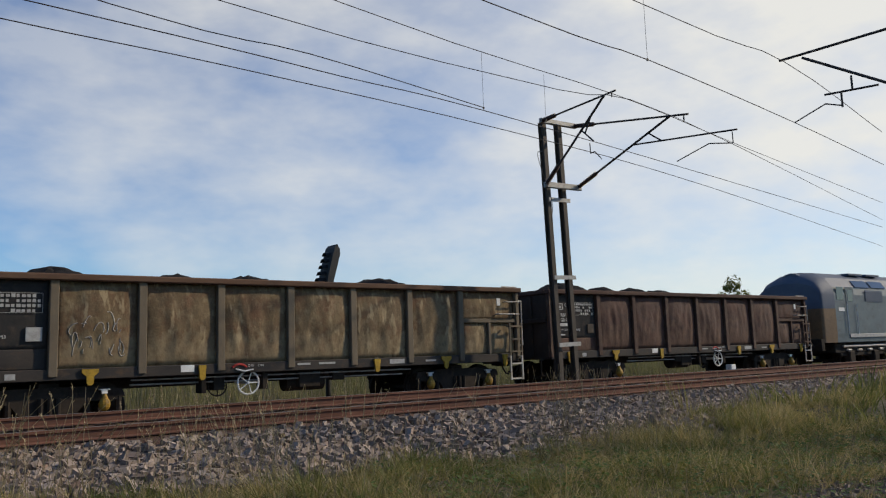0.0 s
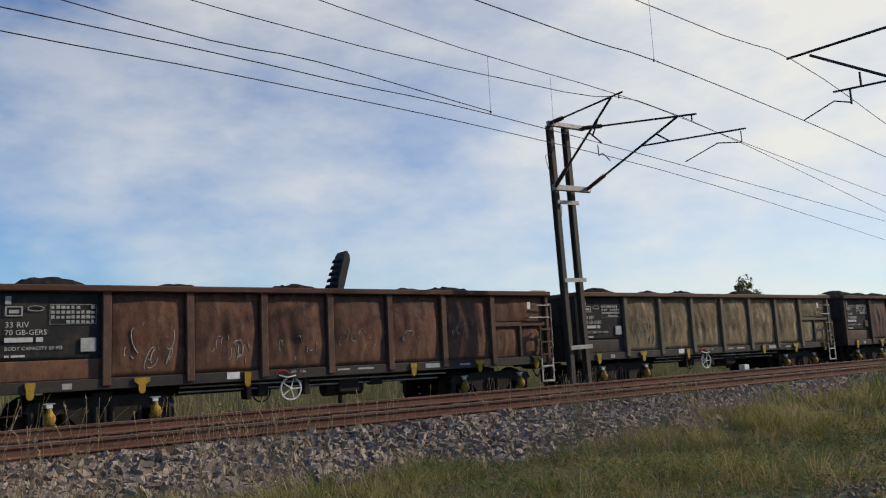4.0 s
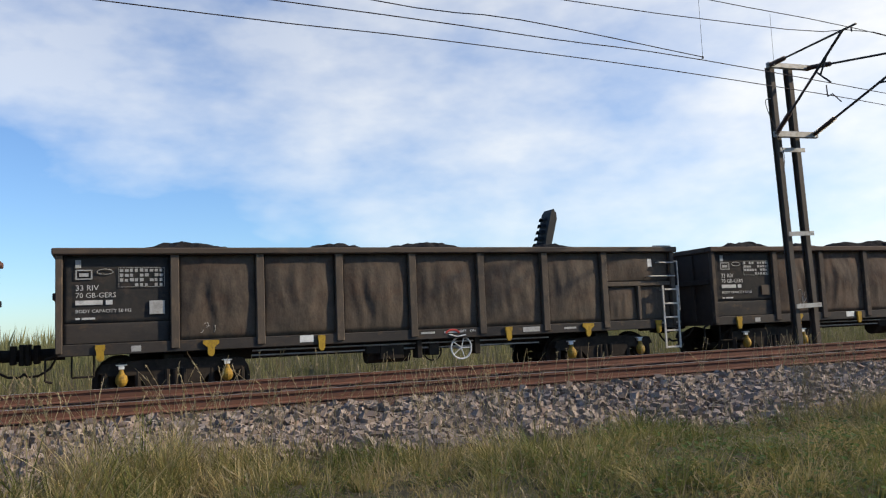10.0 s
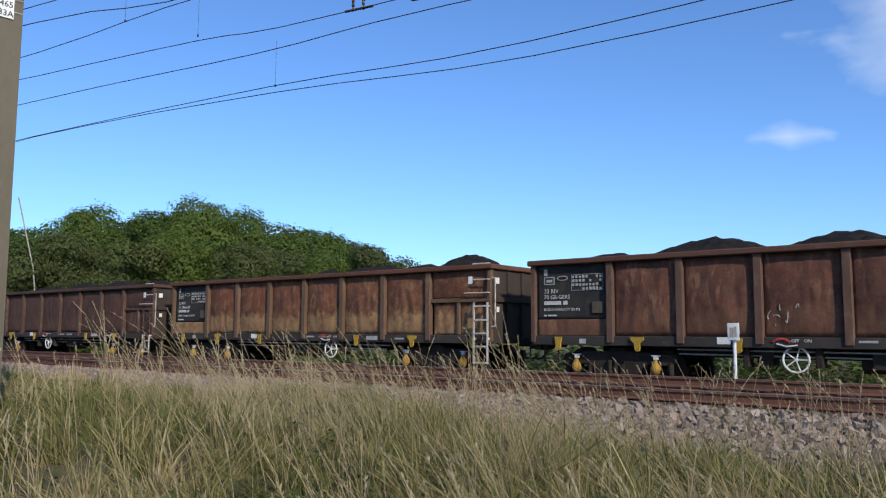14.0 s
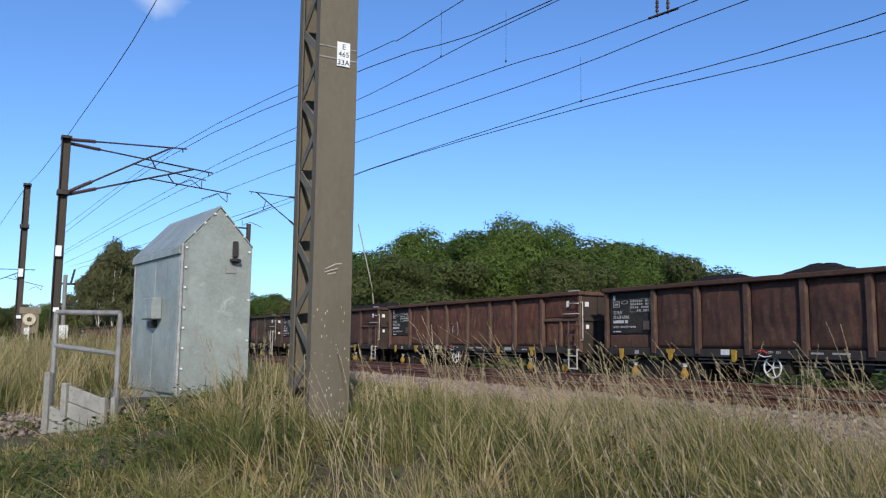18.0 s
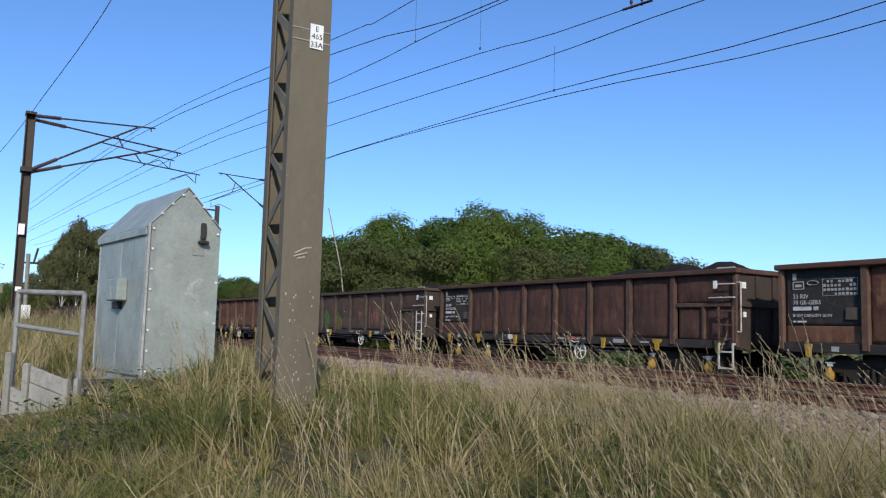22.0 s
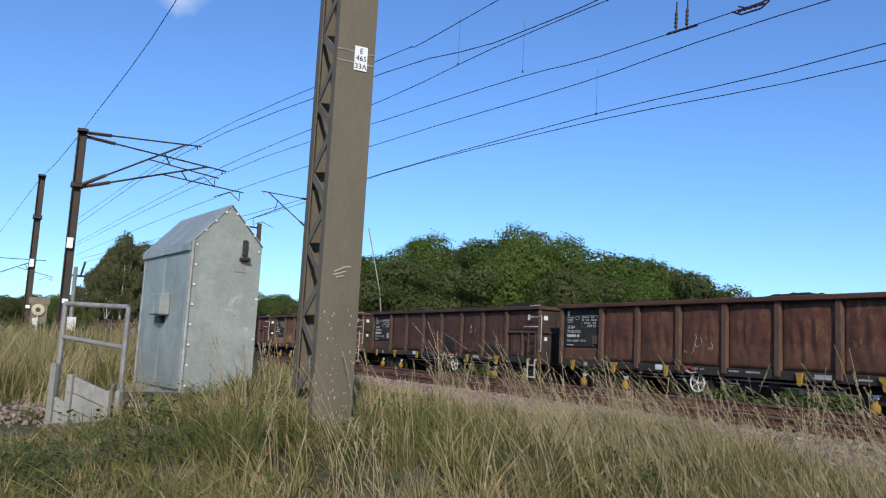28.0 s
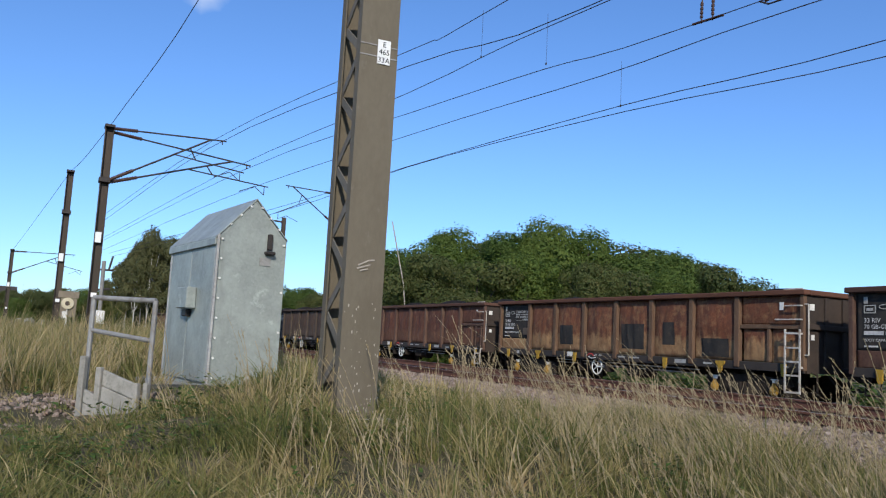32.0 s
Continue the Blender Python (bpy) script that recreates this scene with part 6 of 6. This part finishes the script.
def strands(n, x0, x1, y0, y1, seed):
    """Dead grass lying flat on the earth."""
    rng = np.random.default_rng(seed)
    out = []
    while len(out) < n:
        x, y = rng.uniform(x0, x1), rng.uniform(y0, y1)
        if y > edge_y(x) or not clear_of(x, y):
            continue
        a, l, z = rng.uniform(0, 6.28), rng.uniform(.08, .28), ground_z(x, y) + rng.uniform(.01, .13)
        d, s = np.array((math.cos(a), math.sin(a), rng.uniform(-.25, .25))) * l, np.array((-math.sin(a), math.cos(a), 0)) * .002
        p = np.array((x, y, z))
        out.append([p - s, p + s, p + d + s, p + d - s])
    return np.array(out), np.array([(0, 1, 2, 3)])


v, tri = strands(16000, -12, 13, -.5, 7.8, 41)
tagged(new("dead_grass", mesh_from("dead_grass", v, tri, THATCH)), "flattened dead grass on the earth", "grass", kind="stuff")


def blades(n, place, h_lo, h_hi, width, lean, seed):
    """Plain bent blades for the field: a quad and a tip each."""
    rng = np.random.default_rng(seed)
    pos = np.array([place(rng) for _ in range(n)])
    h = rng.uniform(h_lo, h_hi, n) * pos[:, 3]
    a, b = rng.uniform(0, 2 * np.pi, n), rng.uniform(0, 2 * np.pi, n)
    side = np.stack([np.cos(a), np.sin(a), 0 * a], -1) * (width * rng.uniform(.6, 1.4, n))[:, None]
    bend = np.stack([np.cos(b), np.sin(b), 0 * b], -1) * (lean * rng.uniform(.1, 1, n) * h)[:, None]
    up = np.zeros((n, 3))
    up[:, 2] = h
    base = pos[:, :3]
    mid = base + .55 * up + .3 * bend
    return np.stack([base - side, base + side, mid + .7 * side, mid - .7 * side, base + up + bend], 1), np.array([(0, 1, 2), (0, 2, 3), (3, 2, 4)])


def field(label, n, place, h0, h1, w, lean, seed):
    v, tri = blades(n, place, h0, h1, w, lean, seed)
    return tagged(new("field_grass", mesh_from("field_grass", v, tri, FAR_GRASS)), label, "grass", kind="stuff")


def behind(rng):
    x = rng.uniform(-75, 80)
    y = rng.uniform(19.3, 30)
    yy = y_at(x, y)
    return x, yy, ground_z(x, yy) - .05, (.8 + .4 * patchy(x, yy, .3)) * (1 - .85 * smooth(-2, -9, x))


field("tall pale-green field grass behind the train", 90000, behind, .5, 1.3, .008, .4, 8)


def far_bank(rng):
    x = rng.uniform(-260, 200)
    y = rng.uniform(30, 60)
    return x, y, ground_z(x, y) - .05, 1.0


field("far tussocks of field grass", 30000, far_bank, .8, 1.6, .05, .25, 9)


def stalk_run(bunches, per, place, h0, h1, seed, lean):
    """Bunches of thin stems with drooping feathery heads, each a bent strip with short spikelets."""
    rng = np.random.default_rng(seed)
    pts = []
    for _ in range(bunches):
        cx, cy = place(rng)
        bl, bk_ = rng.normal(lean, .22), rng.normal(-.08, .2)
        for _ in range(rng.integers(max(1, per // 2), per + 1)):
            x, y = cx + rng.normal(0, .10), cy + rng.normal(0, .10)
            z = ground_z(x, y) - .02
            h = rng.uniform(h0, h1)
            dx, dy = rng.normal(bl, .13) * h, rng.normal(bk_, .10) * h
            w = rng.uniform(.0016, .0028)
            sp = [Vector((x + dx * t ** 1.6, y + dy * t ** 1.6, z + h * (t - .2 * abs(bl) * t ** 3))) for t in (0, .3, .6, .82, 1.0)]
            for p, q in zip(sp, sp[1:]):
                pts.append([p + Vector((-w, 0, 0)), p + Vector((w, 0, 0)), q + Vector((w, 0, 0)), q + Vector((-w, 0, 0))])
                pts.append([p + Vector((0, -w, 0)), p + Vector((0, w, 0)), q + Vector((0, w, 0)), q + Vector((0, -w, 0))])
            if rng.random() < .75:
                fat = rng.uniform(.4, 1.2)
                for j in range(12):
                    c = sp[3].lerp(sp[4], rng.uniform(0, 1.0))
                    d = (sp[4] - sp[3]).normalized() * .022 + Vector((rng.normal(0, .008), rng.normal(0, .008), rng.normal(0, .006))) * fat
                    o = Vector((.0022, .0014, 0))
                    pts.append([c - o, c + o, c + d + o, c + d - o])
    return np.array([[tuple(c) for c in q] for q in pts]), np.array([(0, 1, 2, 3)])


def stem_line(x0, x1, y0, y1):
    def place(rng):
        x = rng.uniform(x0, x1)
        return x, edge_y(x) + rng.uniform(y0, y1)
    return place


def loose(x0, x1, y0, y1):
    def place(rng):
        while True:
            x, y = rng.uniform(x0, x1), rng.uniform(y0, y1)
            if clear_of(x, y) and y < edge_y(x) and math.hypot(x, y) > 2.6:
                return x, y
    return place


for n_b, per, place, h0, h1, seed, lean, label in (
        (210, 5, stem_line(-3.5, 9, -1.0, .9), .45, 1.05, 21, .0, "tall thin dry grass stems by the ballast"),
        (40, 4, stem_line(8, 16, -1.2, .5), .4, .8, 24, -.2, "thin dry grass stems by the ballast"),
        (22, 9, loose(-6.5, -2.4, 4.2, 6.6), .7, 1.15, 28, -.5, "wind-bent stems with pale heads in the grass"),
        (22, 8, stem_line(-9.5, -2.2, -2.2, -.3), .6, 1.15, 22, -.42, "tall wind-bent dry grass stems with seed heads"),
        (12, 8, stem_line(-14, -6.5, -3.6, .1), .5, .95, 25, -.35, "wind-bent dry grass stems by the mast"),
        (16, 7, loose(-7.5, -2.6, 3.6, 6.0), .85, 1.35, 27, -.5, "long single stems arching over the grass"),
        (150, 6, loose(-8.5, -.5, 1.0, 6.8), .35, .85, 23, -.30, "scattered dry stems in the verge grass"),
        (26, 8, loose(-8.5, -1.5, 3.4, 6.4), .55, 1.0, 29, -.40, "blond grass stems along the top of the bank"),
        (60, 5, loose(-14, -8.6, -2.5, 1.2), .45, .95, 30, -.30, "dry stems round the slabs and the handrail"),
        (120, 3, loose(-.5, 10, 2.2, 7), .25, .6, 26, -.1, "a few dry stems in the short grass")):
    v, tri = stalk_run(n_b, per, place, h0, h1, seed, lean)
    tagged(new("tall_stems", mesh_from("tall_stems", v, tri, STALK)), label, "grass", kind="stuff")

# broad-leaved weeds low in the grass
WEED = island_mat("weed_leaves", [(0.035, 0.075, 0.014), (0.06, 0.12, 0.022), (0.09, 0.155, 0.03), (0.15, 0.15, 0.03)], .6, 30, .3)
def leafy(n, place, seed, size):
    """Patches of weeds: leaves of two folded halves round low stems."""
    rng = np.random.default_rng(seed)
    out = []
    for _ in range(n):
        cx, cy = place(rng)
        top = rng.uniform(.08, .26) * (4 if size > .1 else 1)
        wide = .11 * (3 if size > .1 else 1)
        for _ in range(rng.integers(8, 22)):
            x, y = cx + rng.normal(0, wide), cy + rng.normal(0, wide)
            c = Vector((x, y, ground_z(x, y) + rng.uniform(.02, top)))
            a = rng.uniform(0, 6.28)
            s = size * rng.uniform(.5, 1.4)
            u = Vector((math.cos(a), math.sin(a), rng.uniform(-.4, .5))) * s
            w = Vector((-math.sin(a), math.cos(a), rng.uniform(.1, .5))) * s * .38
            w2 = Vector((math.sin(a), -math.cos(a), rng.uniform(.1, .5))) * s * .38
            out.append([c, c + u * .45 + w, c + u, c + u * .45 + w2])
    return np.array([[tuple(p) for p in q] for q in out]), np.array([(0, 1, 2), (0, 2, 3)])


def scrub_line(rng):
    x = rng.uniform(-62, -3.5)
    return x, y_at(x, rng.uniform(19.6, 23.5))


for n_w, place, seed, size, label in ((1300, scrub_line, 34, .22, "low dark bramble scrub behind the train"), (300, loose(-8.5, 0, .4, 6), 31, .05, "low broad-leaved weeds in the grass"), (520, loose(2.5, 11, 1.8, 5.4), 32, .045, "low green weeds on the stony verge"), (260, loose(-1, 11, 3.5, 7.0), 36, .03, "small weeds among the short grass"), (90, loose(-7.5, -2.4, -.9, 1.5), 35, .05, "low broad-leaved weeds below the bank"), (26, loose(-13, -9.8, -1.5, .6), 33, .07, "nettles and low weeds by the slabs")):
    v, tri = leafy(n_w, place, seed, size)
    tagged(new("weeds", mesh_from("weeds", v, tri, WEED)), label, "weeds", kind="stuff")


def worn(rng):
    while True:
        x, y = rng.uniform(-11, 12), rng.uniform(-.5, 7.3)
        if bare_spot(x, y) > .3 and clear_of(x, y):
            return x, y, ground_z(x, y) + rng.uniform(-.01, .02)


v, tri = stones(1500, worn, .010, .032, 6)
tagged(new("verge_stones", mesh_from("verge_stones", v, tri, STONE)), "grey stones on the bare earth of the verge", "stones", kind="stuff")

# ---- trees ----
def leaf_mat(*args):
    """Leaves whose green differs a little from tree to tree."""
    m = island_mat(*args)
    nt = m.node_tree
    oi = nt.nodes.new("ShaderNodeObjectInfo")
    for n_ in list(nt.nodes):
        if n_.type in ("BSDF_PRINCIPLED", "BSDF_TRANSLUCENT"):
            sock = n_.inputs[0]
            src = sock.links[0].from_socket
            hs = nt.nodes.new("ShaderNodeMix")
            hs.data_type, hs.blend_type = "RGBA", "MULTIPLY"
            hs.inputs[0].default_value = 1.0
            nt.links.new(src, hs.inputs[6])
            tint = mix(nt, oi.outputs["Random"], (.80, .88, .90), (1.14, 1.12, 1.0))
            nt.links.new(tint, hs.inputs[7])
            nt.links.new(hs.outputs[2], sock)
    return m


LEAF = leaf_mat("oak_leaves", [(0.052, 0.090, 0.020), (0.082, 0.132, 0.028), (0.118, 0.172, 0.037), (0.158, 0.200, 0.046)], .65, .6, .45)
LEAF2 = leaf_mat("olive_leaves", [(0.058, 0.083, 0.024), (0.087, 0.116, 0.034), (0.122, 0.145, 0.043), (0.17, 0.15, 0.056)], .65, .6, .45)
BARK = rough_mat("bark", (0.06, 0.045, 0.035), (0.10, 0.08, 0.06), (0.04, 0.035, 0.03), .95, 0, 3, 20, (1, 1, .3))
BIRCH = rough_mat("birch_bark", (0.45, 0.43, 0.39), (0.55, 0.53, 0.49), (0.06, 0.05, 0.045), .8, 0, 3, 12, (1, 1, 2.5), lo3=.6, hi3=.7)


def crown_mesh(name, blobs, n, size, seed, material):
    """Leaf sprays scattered through and over a heap of rounded masses, with gaps."""
    rng = np.random.default_rng(seed)
    wts = np.array([b[3] * b[4] for b in blobs])
    pick = rng.choice(len(blobs), n, p=wts / wts.sum())
    bl = np.array(blobs)[pick]
    d = rng.normal(size=(n, 3))
    d /= np.linalg.norm(d, axis=1)[:, None]
    r = rng.uniform(.62, 1.05, n) ** .5
    lump = 1 + .13 * np.sin(d[:, 0] * 7 + bl[:, 0] * 3) * np.sin(d[:, 2] * 6 + bl[:, 1] * 3) + .10 * np.sin(d[:, 1] * 13 + bl[:, 2] * 5) * np.sin(d[:, 0] * 11) + .07 * rng.normal(size=n)
    c = bl[:, :3] + d * (r * lump)[:, None] * np.stack([bl[:, 3], bl[:, 3], bl[:, 4]], -1)
    nrm = d + rng.normal(scale=.33, size=(n, 3)) + np.array([0, 0, .30])
    nrm /= np.linalg.norm(nrm, axis=1)[:, None]
    t = np.cross(nrm, rng.normal(size=(n, 3)))
    t /= np.linalg.norm(t, axis=1)[:, None]
    b = np.cross(nrm, t)
    s = (size * rng.uniform(.6, 1.5, n))[:, None]
    v = np.stack([c - t * s, c - b * s * .55 + nrm * s * .15, c + t * s, c + b * s * .55 + nrm * s * .15], 1)
    return mesh_from(name, v, np.array([(0, 1, 2, 3)]), material)


def tree_kind(seed, h, wd, material, n=5200, size=.17, bark=BARK, stem=.16, low=.12, lumps=13):
    rng = random.Random(seed)
    blobs = []
    for i in range(lumps):
        f = rng.uniform(0, 1)
        r = wd * .5 * math.sqrt(max(.08, 1 - (1.7 * f - .75) ** 2)) * rng.uniform(.3, .95)
        a = rng.uniform(0, 6.28)
        br = wd * rng.uniform(.10, .22)
        blobs.append((r * math.cos(a), r * math.sin(a), h * (low + .12 + (.76 - low) * f), br, br * rng.uniform(.7, 1.0)))
    blobs.append((0, 0, h * .86, wd * .2, h * .14))
    tr = thing("tree", "leafy green broadleaf tree behind the railway", "tree", "trees behind the line")
    bm = bmesh.new()
    tube(bm, (0, 0, -.5), (0, 0, h * .5), stem, 9, stem * .6)
    tube(bm, (0, 0, h * .5), (wd * .03, 0, h * .88), stem * .6, 7, stem * .2)
    part("trunk", bm, bark, tr)
    for b in blobs[:8]:
        p = Vector((0, 0, h * rng.uniform(.2, .5)))
        bm = bmesh.new()
        q = Vector(b[:3])
        m1 = p.lerp(q, .5) + Vector((0, 0, .3))
        tube(bm, p, m1, stem * .42, 6, stem * .28)
        tube(bm, m1, q, stem * .28, 6, stem * .1)
        part("limb", bm, bark, tr)
    cr = new("crown", crown_mesh("crown", blobs, n, size, seed, material))
    cr.parent = tr
    return tr


kinds = [tree_kind(1, 9.6, 9.0, LEAF, 34000, .105, lumps=26), tree_kind(2, 8.6, 8.4, LEAF, 30000, .105, lumps=24), tree_kind(3, 8.2, 7.6, LEAF2, 27000, .10, lumps=22), tree_kind(4, 7.0, 7.0, LEAF2, 24000, .095, lumps=20)]
used = set()
def plant(kind, az, dist, top, wide=1.0, turn=0.0):
    """A tree at a bearing left of +y, its top at that height."""
    x, y = -dist * math.sin(radians(az)), dist * math.cos(radians(az))
    g = ground_z(x, y) - .1
    hs = [9.6, 8.6, 8.2, 7.0]
    s = (top - g) / hs[kind]
    m = Matrix.Translation((x, y, g)) @ Matrix.Rotation(turn, 4, "Z")
    if kind not in used:
        used.add(kind)
        o = kinds[kind]
        o.matrix_basis = m
    else:
        o = copy_thing(kinds[kind], m)
    o.scale = (s * wide, s * wide, s)
    return o


for i, (k2, az, d, top) in enumerate(((2, 68.4, 66, 7.6), (1, 66.2, 63, 8.3), (0, 63.4, 62, 9.9), (2, 61.0, 66, 9.7), (1, 59.4, 58, 9.4), (0, 56.6, 57, 10.0), (0, 53.8, 60, 9.8), (3, 51.3, 62, 9.4), (1, 49.4, 59, 8.6), (2, 46.8, 62, 8.4), (3, 44.9, 58, 7.4), (1, 42.9, 62, 6.6), (3, 41.0, 60, 5.9), (3, 39.2, 66, 5.2), (2, 64.8, 50, 6.8), (1, 57.8, 47, 6.6), (3, 61.4, 46, 6.0), (2, 53.6, 46, 6.2), (3, 50.5, 48, 6.0), (0, 47.9, 50, 6.0), (3, 70.5, 74, 6.3), (2, 72.0, 86, 5.9), (1, 73.6, 96, 6.8), (3, 75.0, 104, 7.4), (2, 76.6, 112, 7.2), (3, 78.4, 120, 7.0), (0, 45.0, 50, 5.0), (3, 66.8, 54, 5.4))):
    plant(k2, az, d, top, 1.0 + .1 * math.sin(i * 2.1), i * 1.3)
# birches at the far bend and the wood along the horizon
LEAF3 = island_mat("thinning_birch_leaves", [(0.075, 0.088, 0.036), (0.11, 0.122, 0.048), (0.145, 0.152, 0.060), (0.18, 0.16, 0.07)], .65, .6, .45)
bk = tree_kind(9, 8.4, 4.6, LEAF3, 9000, .11, BIRCH, .075, .24, lumps=20)
tagged(bk, "tall birch with pale trunk and olive leaves", "tree", "birches at the bend")
hs_b = 8.4
first = True
for i, (az, d, top) in enumerate(((85.6, 128, 10.4), (85.0, 126, 11.8), (84.5, 116, 12.9), (84.1, 122, 14.0), (83.7, 112, 14.4), (83.3, 118, 13.4), (82.9, 120, 14.0), (82.4, 110, 13.2), (82.0, 116, 12.6), (81.5, 112, 11.8), (81.0, 118, 11.0), (80.4, 110, 10.4), (79.8, 112, 9.6), (86.3, 140, 8.6))):
    x, y = -d * math.sin(radians(az)), d * math.cos(radians(az))
    g = ground_z(x, y) - .1
    m = Matrix.Translation((x, y, g)) @ Matrix.Rotation(i * 1.7, 4, "Z")
    s = (top - g) / hs_b
    if first:
        o, first = bk, False
        o.matrix_basis = m
    else:
        o = copy_thing(bk, m)
    o.scale = (s * (.62 + .16 * math.sin(i * 2.7)), s * .7, s)
for i in range(26):
    az = 85.5 + i * .45
    plant(i % 4, az, 150 + 22 * math.sin(i * 2.3), 6.2 + 1.6 * math.sin(i * 1.9) - .08 * i, 1.2, i)
for i in range(14):
    plant(3 - i % 2, 79.6 + i * .5, 146 + 8 * math.sin(i * 1.7), 6.0 + 1.0 * math.sin(i * 2.9), 1.5, i)
# thin bush behind the train, and scrub on the verge
bush = tree_kind(15, 5.6, 2.6, LEAF2, 900, .11, BARK, .05, .3)
tagged(bush, "thin ragged bush standing behind the train", "bush", "bushes")
bush.matrix_basis = Matrix.Translation((51.5, 32.0, ground_z(51.5, 32) - .1))
scrub = tree_kind(16, 1.15, .55, LEAF2, 700, .035, BARK, .012, .15)
tagged(scrub, "small leafy weed bush on the verge", "bush", "bushes")
sx, sy = 9.6, 3.4
scrub.matrix_basis = Matrix.Translation((sx, sy, ground_z(sx, sy)))

# ---- clouds ----
m = bpy.data.materials.new("high_cloud")
m.use_nodes = True
nt = m.node_tree
for n_ in list(nt.nodes):
    if n_.type == "BSDF_PRINCIPLED":
        nt.nodes.remove(n_)
tc = nt.nodes.new("ShaderNodeTexCoord")
mp = nt.nodes.new("ShaderNodeMapping")
mp.inputs["Scale"].default_value = (1, 1, 2.2)
nt.links.new(tc.outputs["Object"], mp.inputs["Vector"])
big_n = noise_fac(nt, mp.outputs[0], 2.3, .32, .70, 5, .55)
fine_n = noise_fac(nt, mp.outputs[0], 7.0, .25, .75, 6, .6)
at = nt.nodes.new("ShaderNodeAttribute")
at.attribute_name = "cover"
def math_node(op, a, b2):
    q = nt.nodes.new("ShaderNodeMath")
    q.operation = op
    q.use_clamp = op != "MULTIPLY_ADD"
    for i, val in enumerate((a, b2)):
        if isinstance(val, (int, float)):
            q.inputs[i].default_value = val
        else:
            nt.links.new(val, q.inputs[i])
    return q.outputs[0]
half = math_node("MULTIPLY", math_node("ADD", big_n, math_node("MULTIPLY", fine_n, .35)), .74)
dens = nt.nodes.new("ShaderNodeMath")
dens.operation, dens.use_clamp = "MULTIPLY_ADD", True
dens.inputs[1].default_value = 1.25
nt.links.new(half, dens.inputs[0])
nt.links.new(at.outputs["Fac"], dens.inputs[2])
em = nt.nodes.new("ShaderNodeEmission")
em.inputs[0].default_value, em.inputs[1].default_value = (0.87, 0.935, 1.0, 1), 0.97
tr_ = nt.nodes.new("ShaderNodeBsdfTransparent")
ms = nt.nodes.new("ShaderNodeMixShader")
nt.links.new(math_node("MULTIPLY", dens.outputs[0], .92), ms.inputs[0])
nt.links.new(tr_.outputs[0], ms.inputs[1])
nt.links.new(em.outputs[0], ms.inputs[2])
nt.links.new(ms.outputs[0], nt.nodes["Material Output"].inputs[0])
cv, cf, cover = [], [], []
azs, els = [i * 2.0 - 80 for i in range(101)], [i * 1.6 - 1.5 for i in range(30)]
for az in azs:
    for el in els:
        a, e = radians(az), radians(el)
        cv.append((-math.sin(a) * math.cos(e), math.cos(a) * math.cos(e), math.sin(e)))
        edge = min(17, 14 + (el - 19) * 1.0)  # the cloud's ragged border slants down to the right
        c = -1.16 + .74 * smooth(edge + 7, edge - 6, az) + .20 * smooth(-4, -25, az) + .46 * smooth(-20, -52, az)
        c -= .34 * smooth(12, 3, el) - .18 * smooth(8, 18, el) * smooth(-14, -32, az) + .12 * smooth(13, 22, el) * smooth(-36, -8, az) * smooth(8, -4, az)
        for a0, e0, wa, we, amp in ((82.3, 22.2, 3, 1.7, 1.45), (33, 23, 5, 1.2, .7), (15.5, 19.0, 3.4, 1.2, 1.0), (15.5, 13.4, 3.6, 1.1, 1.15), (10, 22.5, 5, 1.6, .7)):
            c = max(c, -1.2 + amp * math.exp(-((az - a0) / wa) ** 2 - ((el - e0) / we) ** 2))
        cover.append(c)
ne = len(els)
for i in range(len(azs) - 1):
    for j in range(ne - 1):
        cf.append((i * ne + j, i * ne + j + 1, (i + 1) * ne + j + 1, (i + 1) * ne + j))
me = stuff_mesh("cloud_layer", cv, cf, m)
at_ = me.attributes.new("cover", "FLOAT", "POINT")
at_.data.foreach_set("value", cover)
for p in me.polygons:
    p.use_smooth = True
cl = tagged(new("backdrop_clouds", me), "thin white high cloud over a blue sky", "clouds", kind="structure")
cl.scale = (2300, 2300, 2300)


def motions():
    times = [0.5 * i for i in range(65)]
    for i, w in enumerate(wagons):
        k = i - 1
        walk(w, [(t, on_line(train_s(t) - PITCH * k + LB / 2) @ pose(-LB / 2, 0, 0)) for t in times])
    walk(locomotive, [(t, on_line(train_s(t) + 28.1 + 9.6) @ pose(-9.6, 0, 0)) for t in times])
    # the wheels turn with the way they roll, seen from the nearer side
    steps = [0.12 * i for i in range(266)] + [32.0]
    turns = [(t, Matrix.Rotation(train_s(t) / 0.46, 4, "Y")) for t in steps]
    for root in (*wagons, locomotive):
        for b in root.children:
            for ws in b.children:
                if ws.name.startswith("wheelset"):
                    at = Matrix.Translation(ws.matrix_basis.translation)
                    walk(ws, [(t, at @ m) for t, m in turns])


motions()
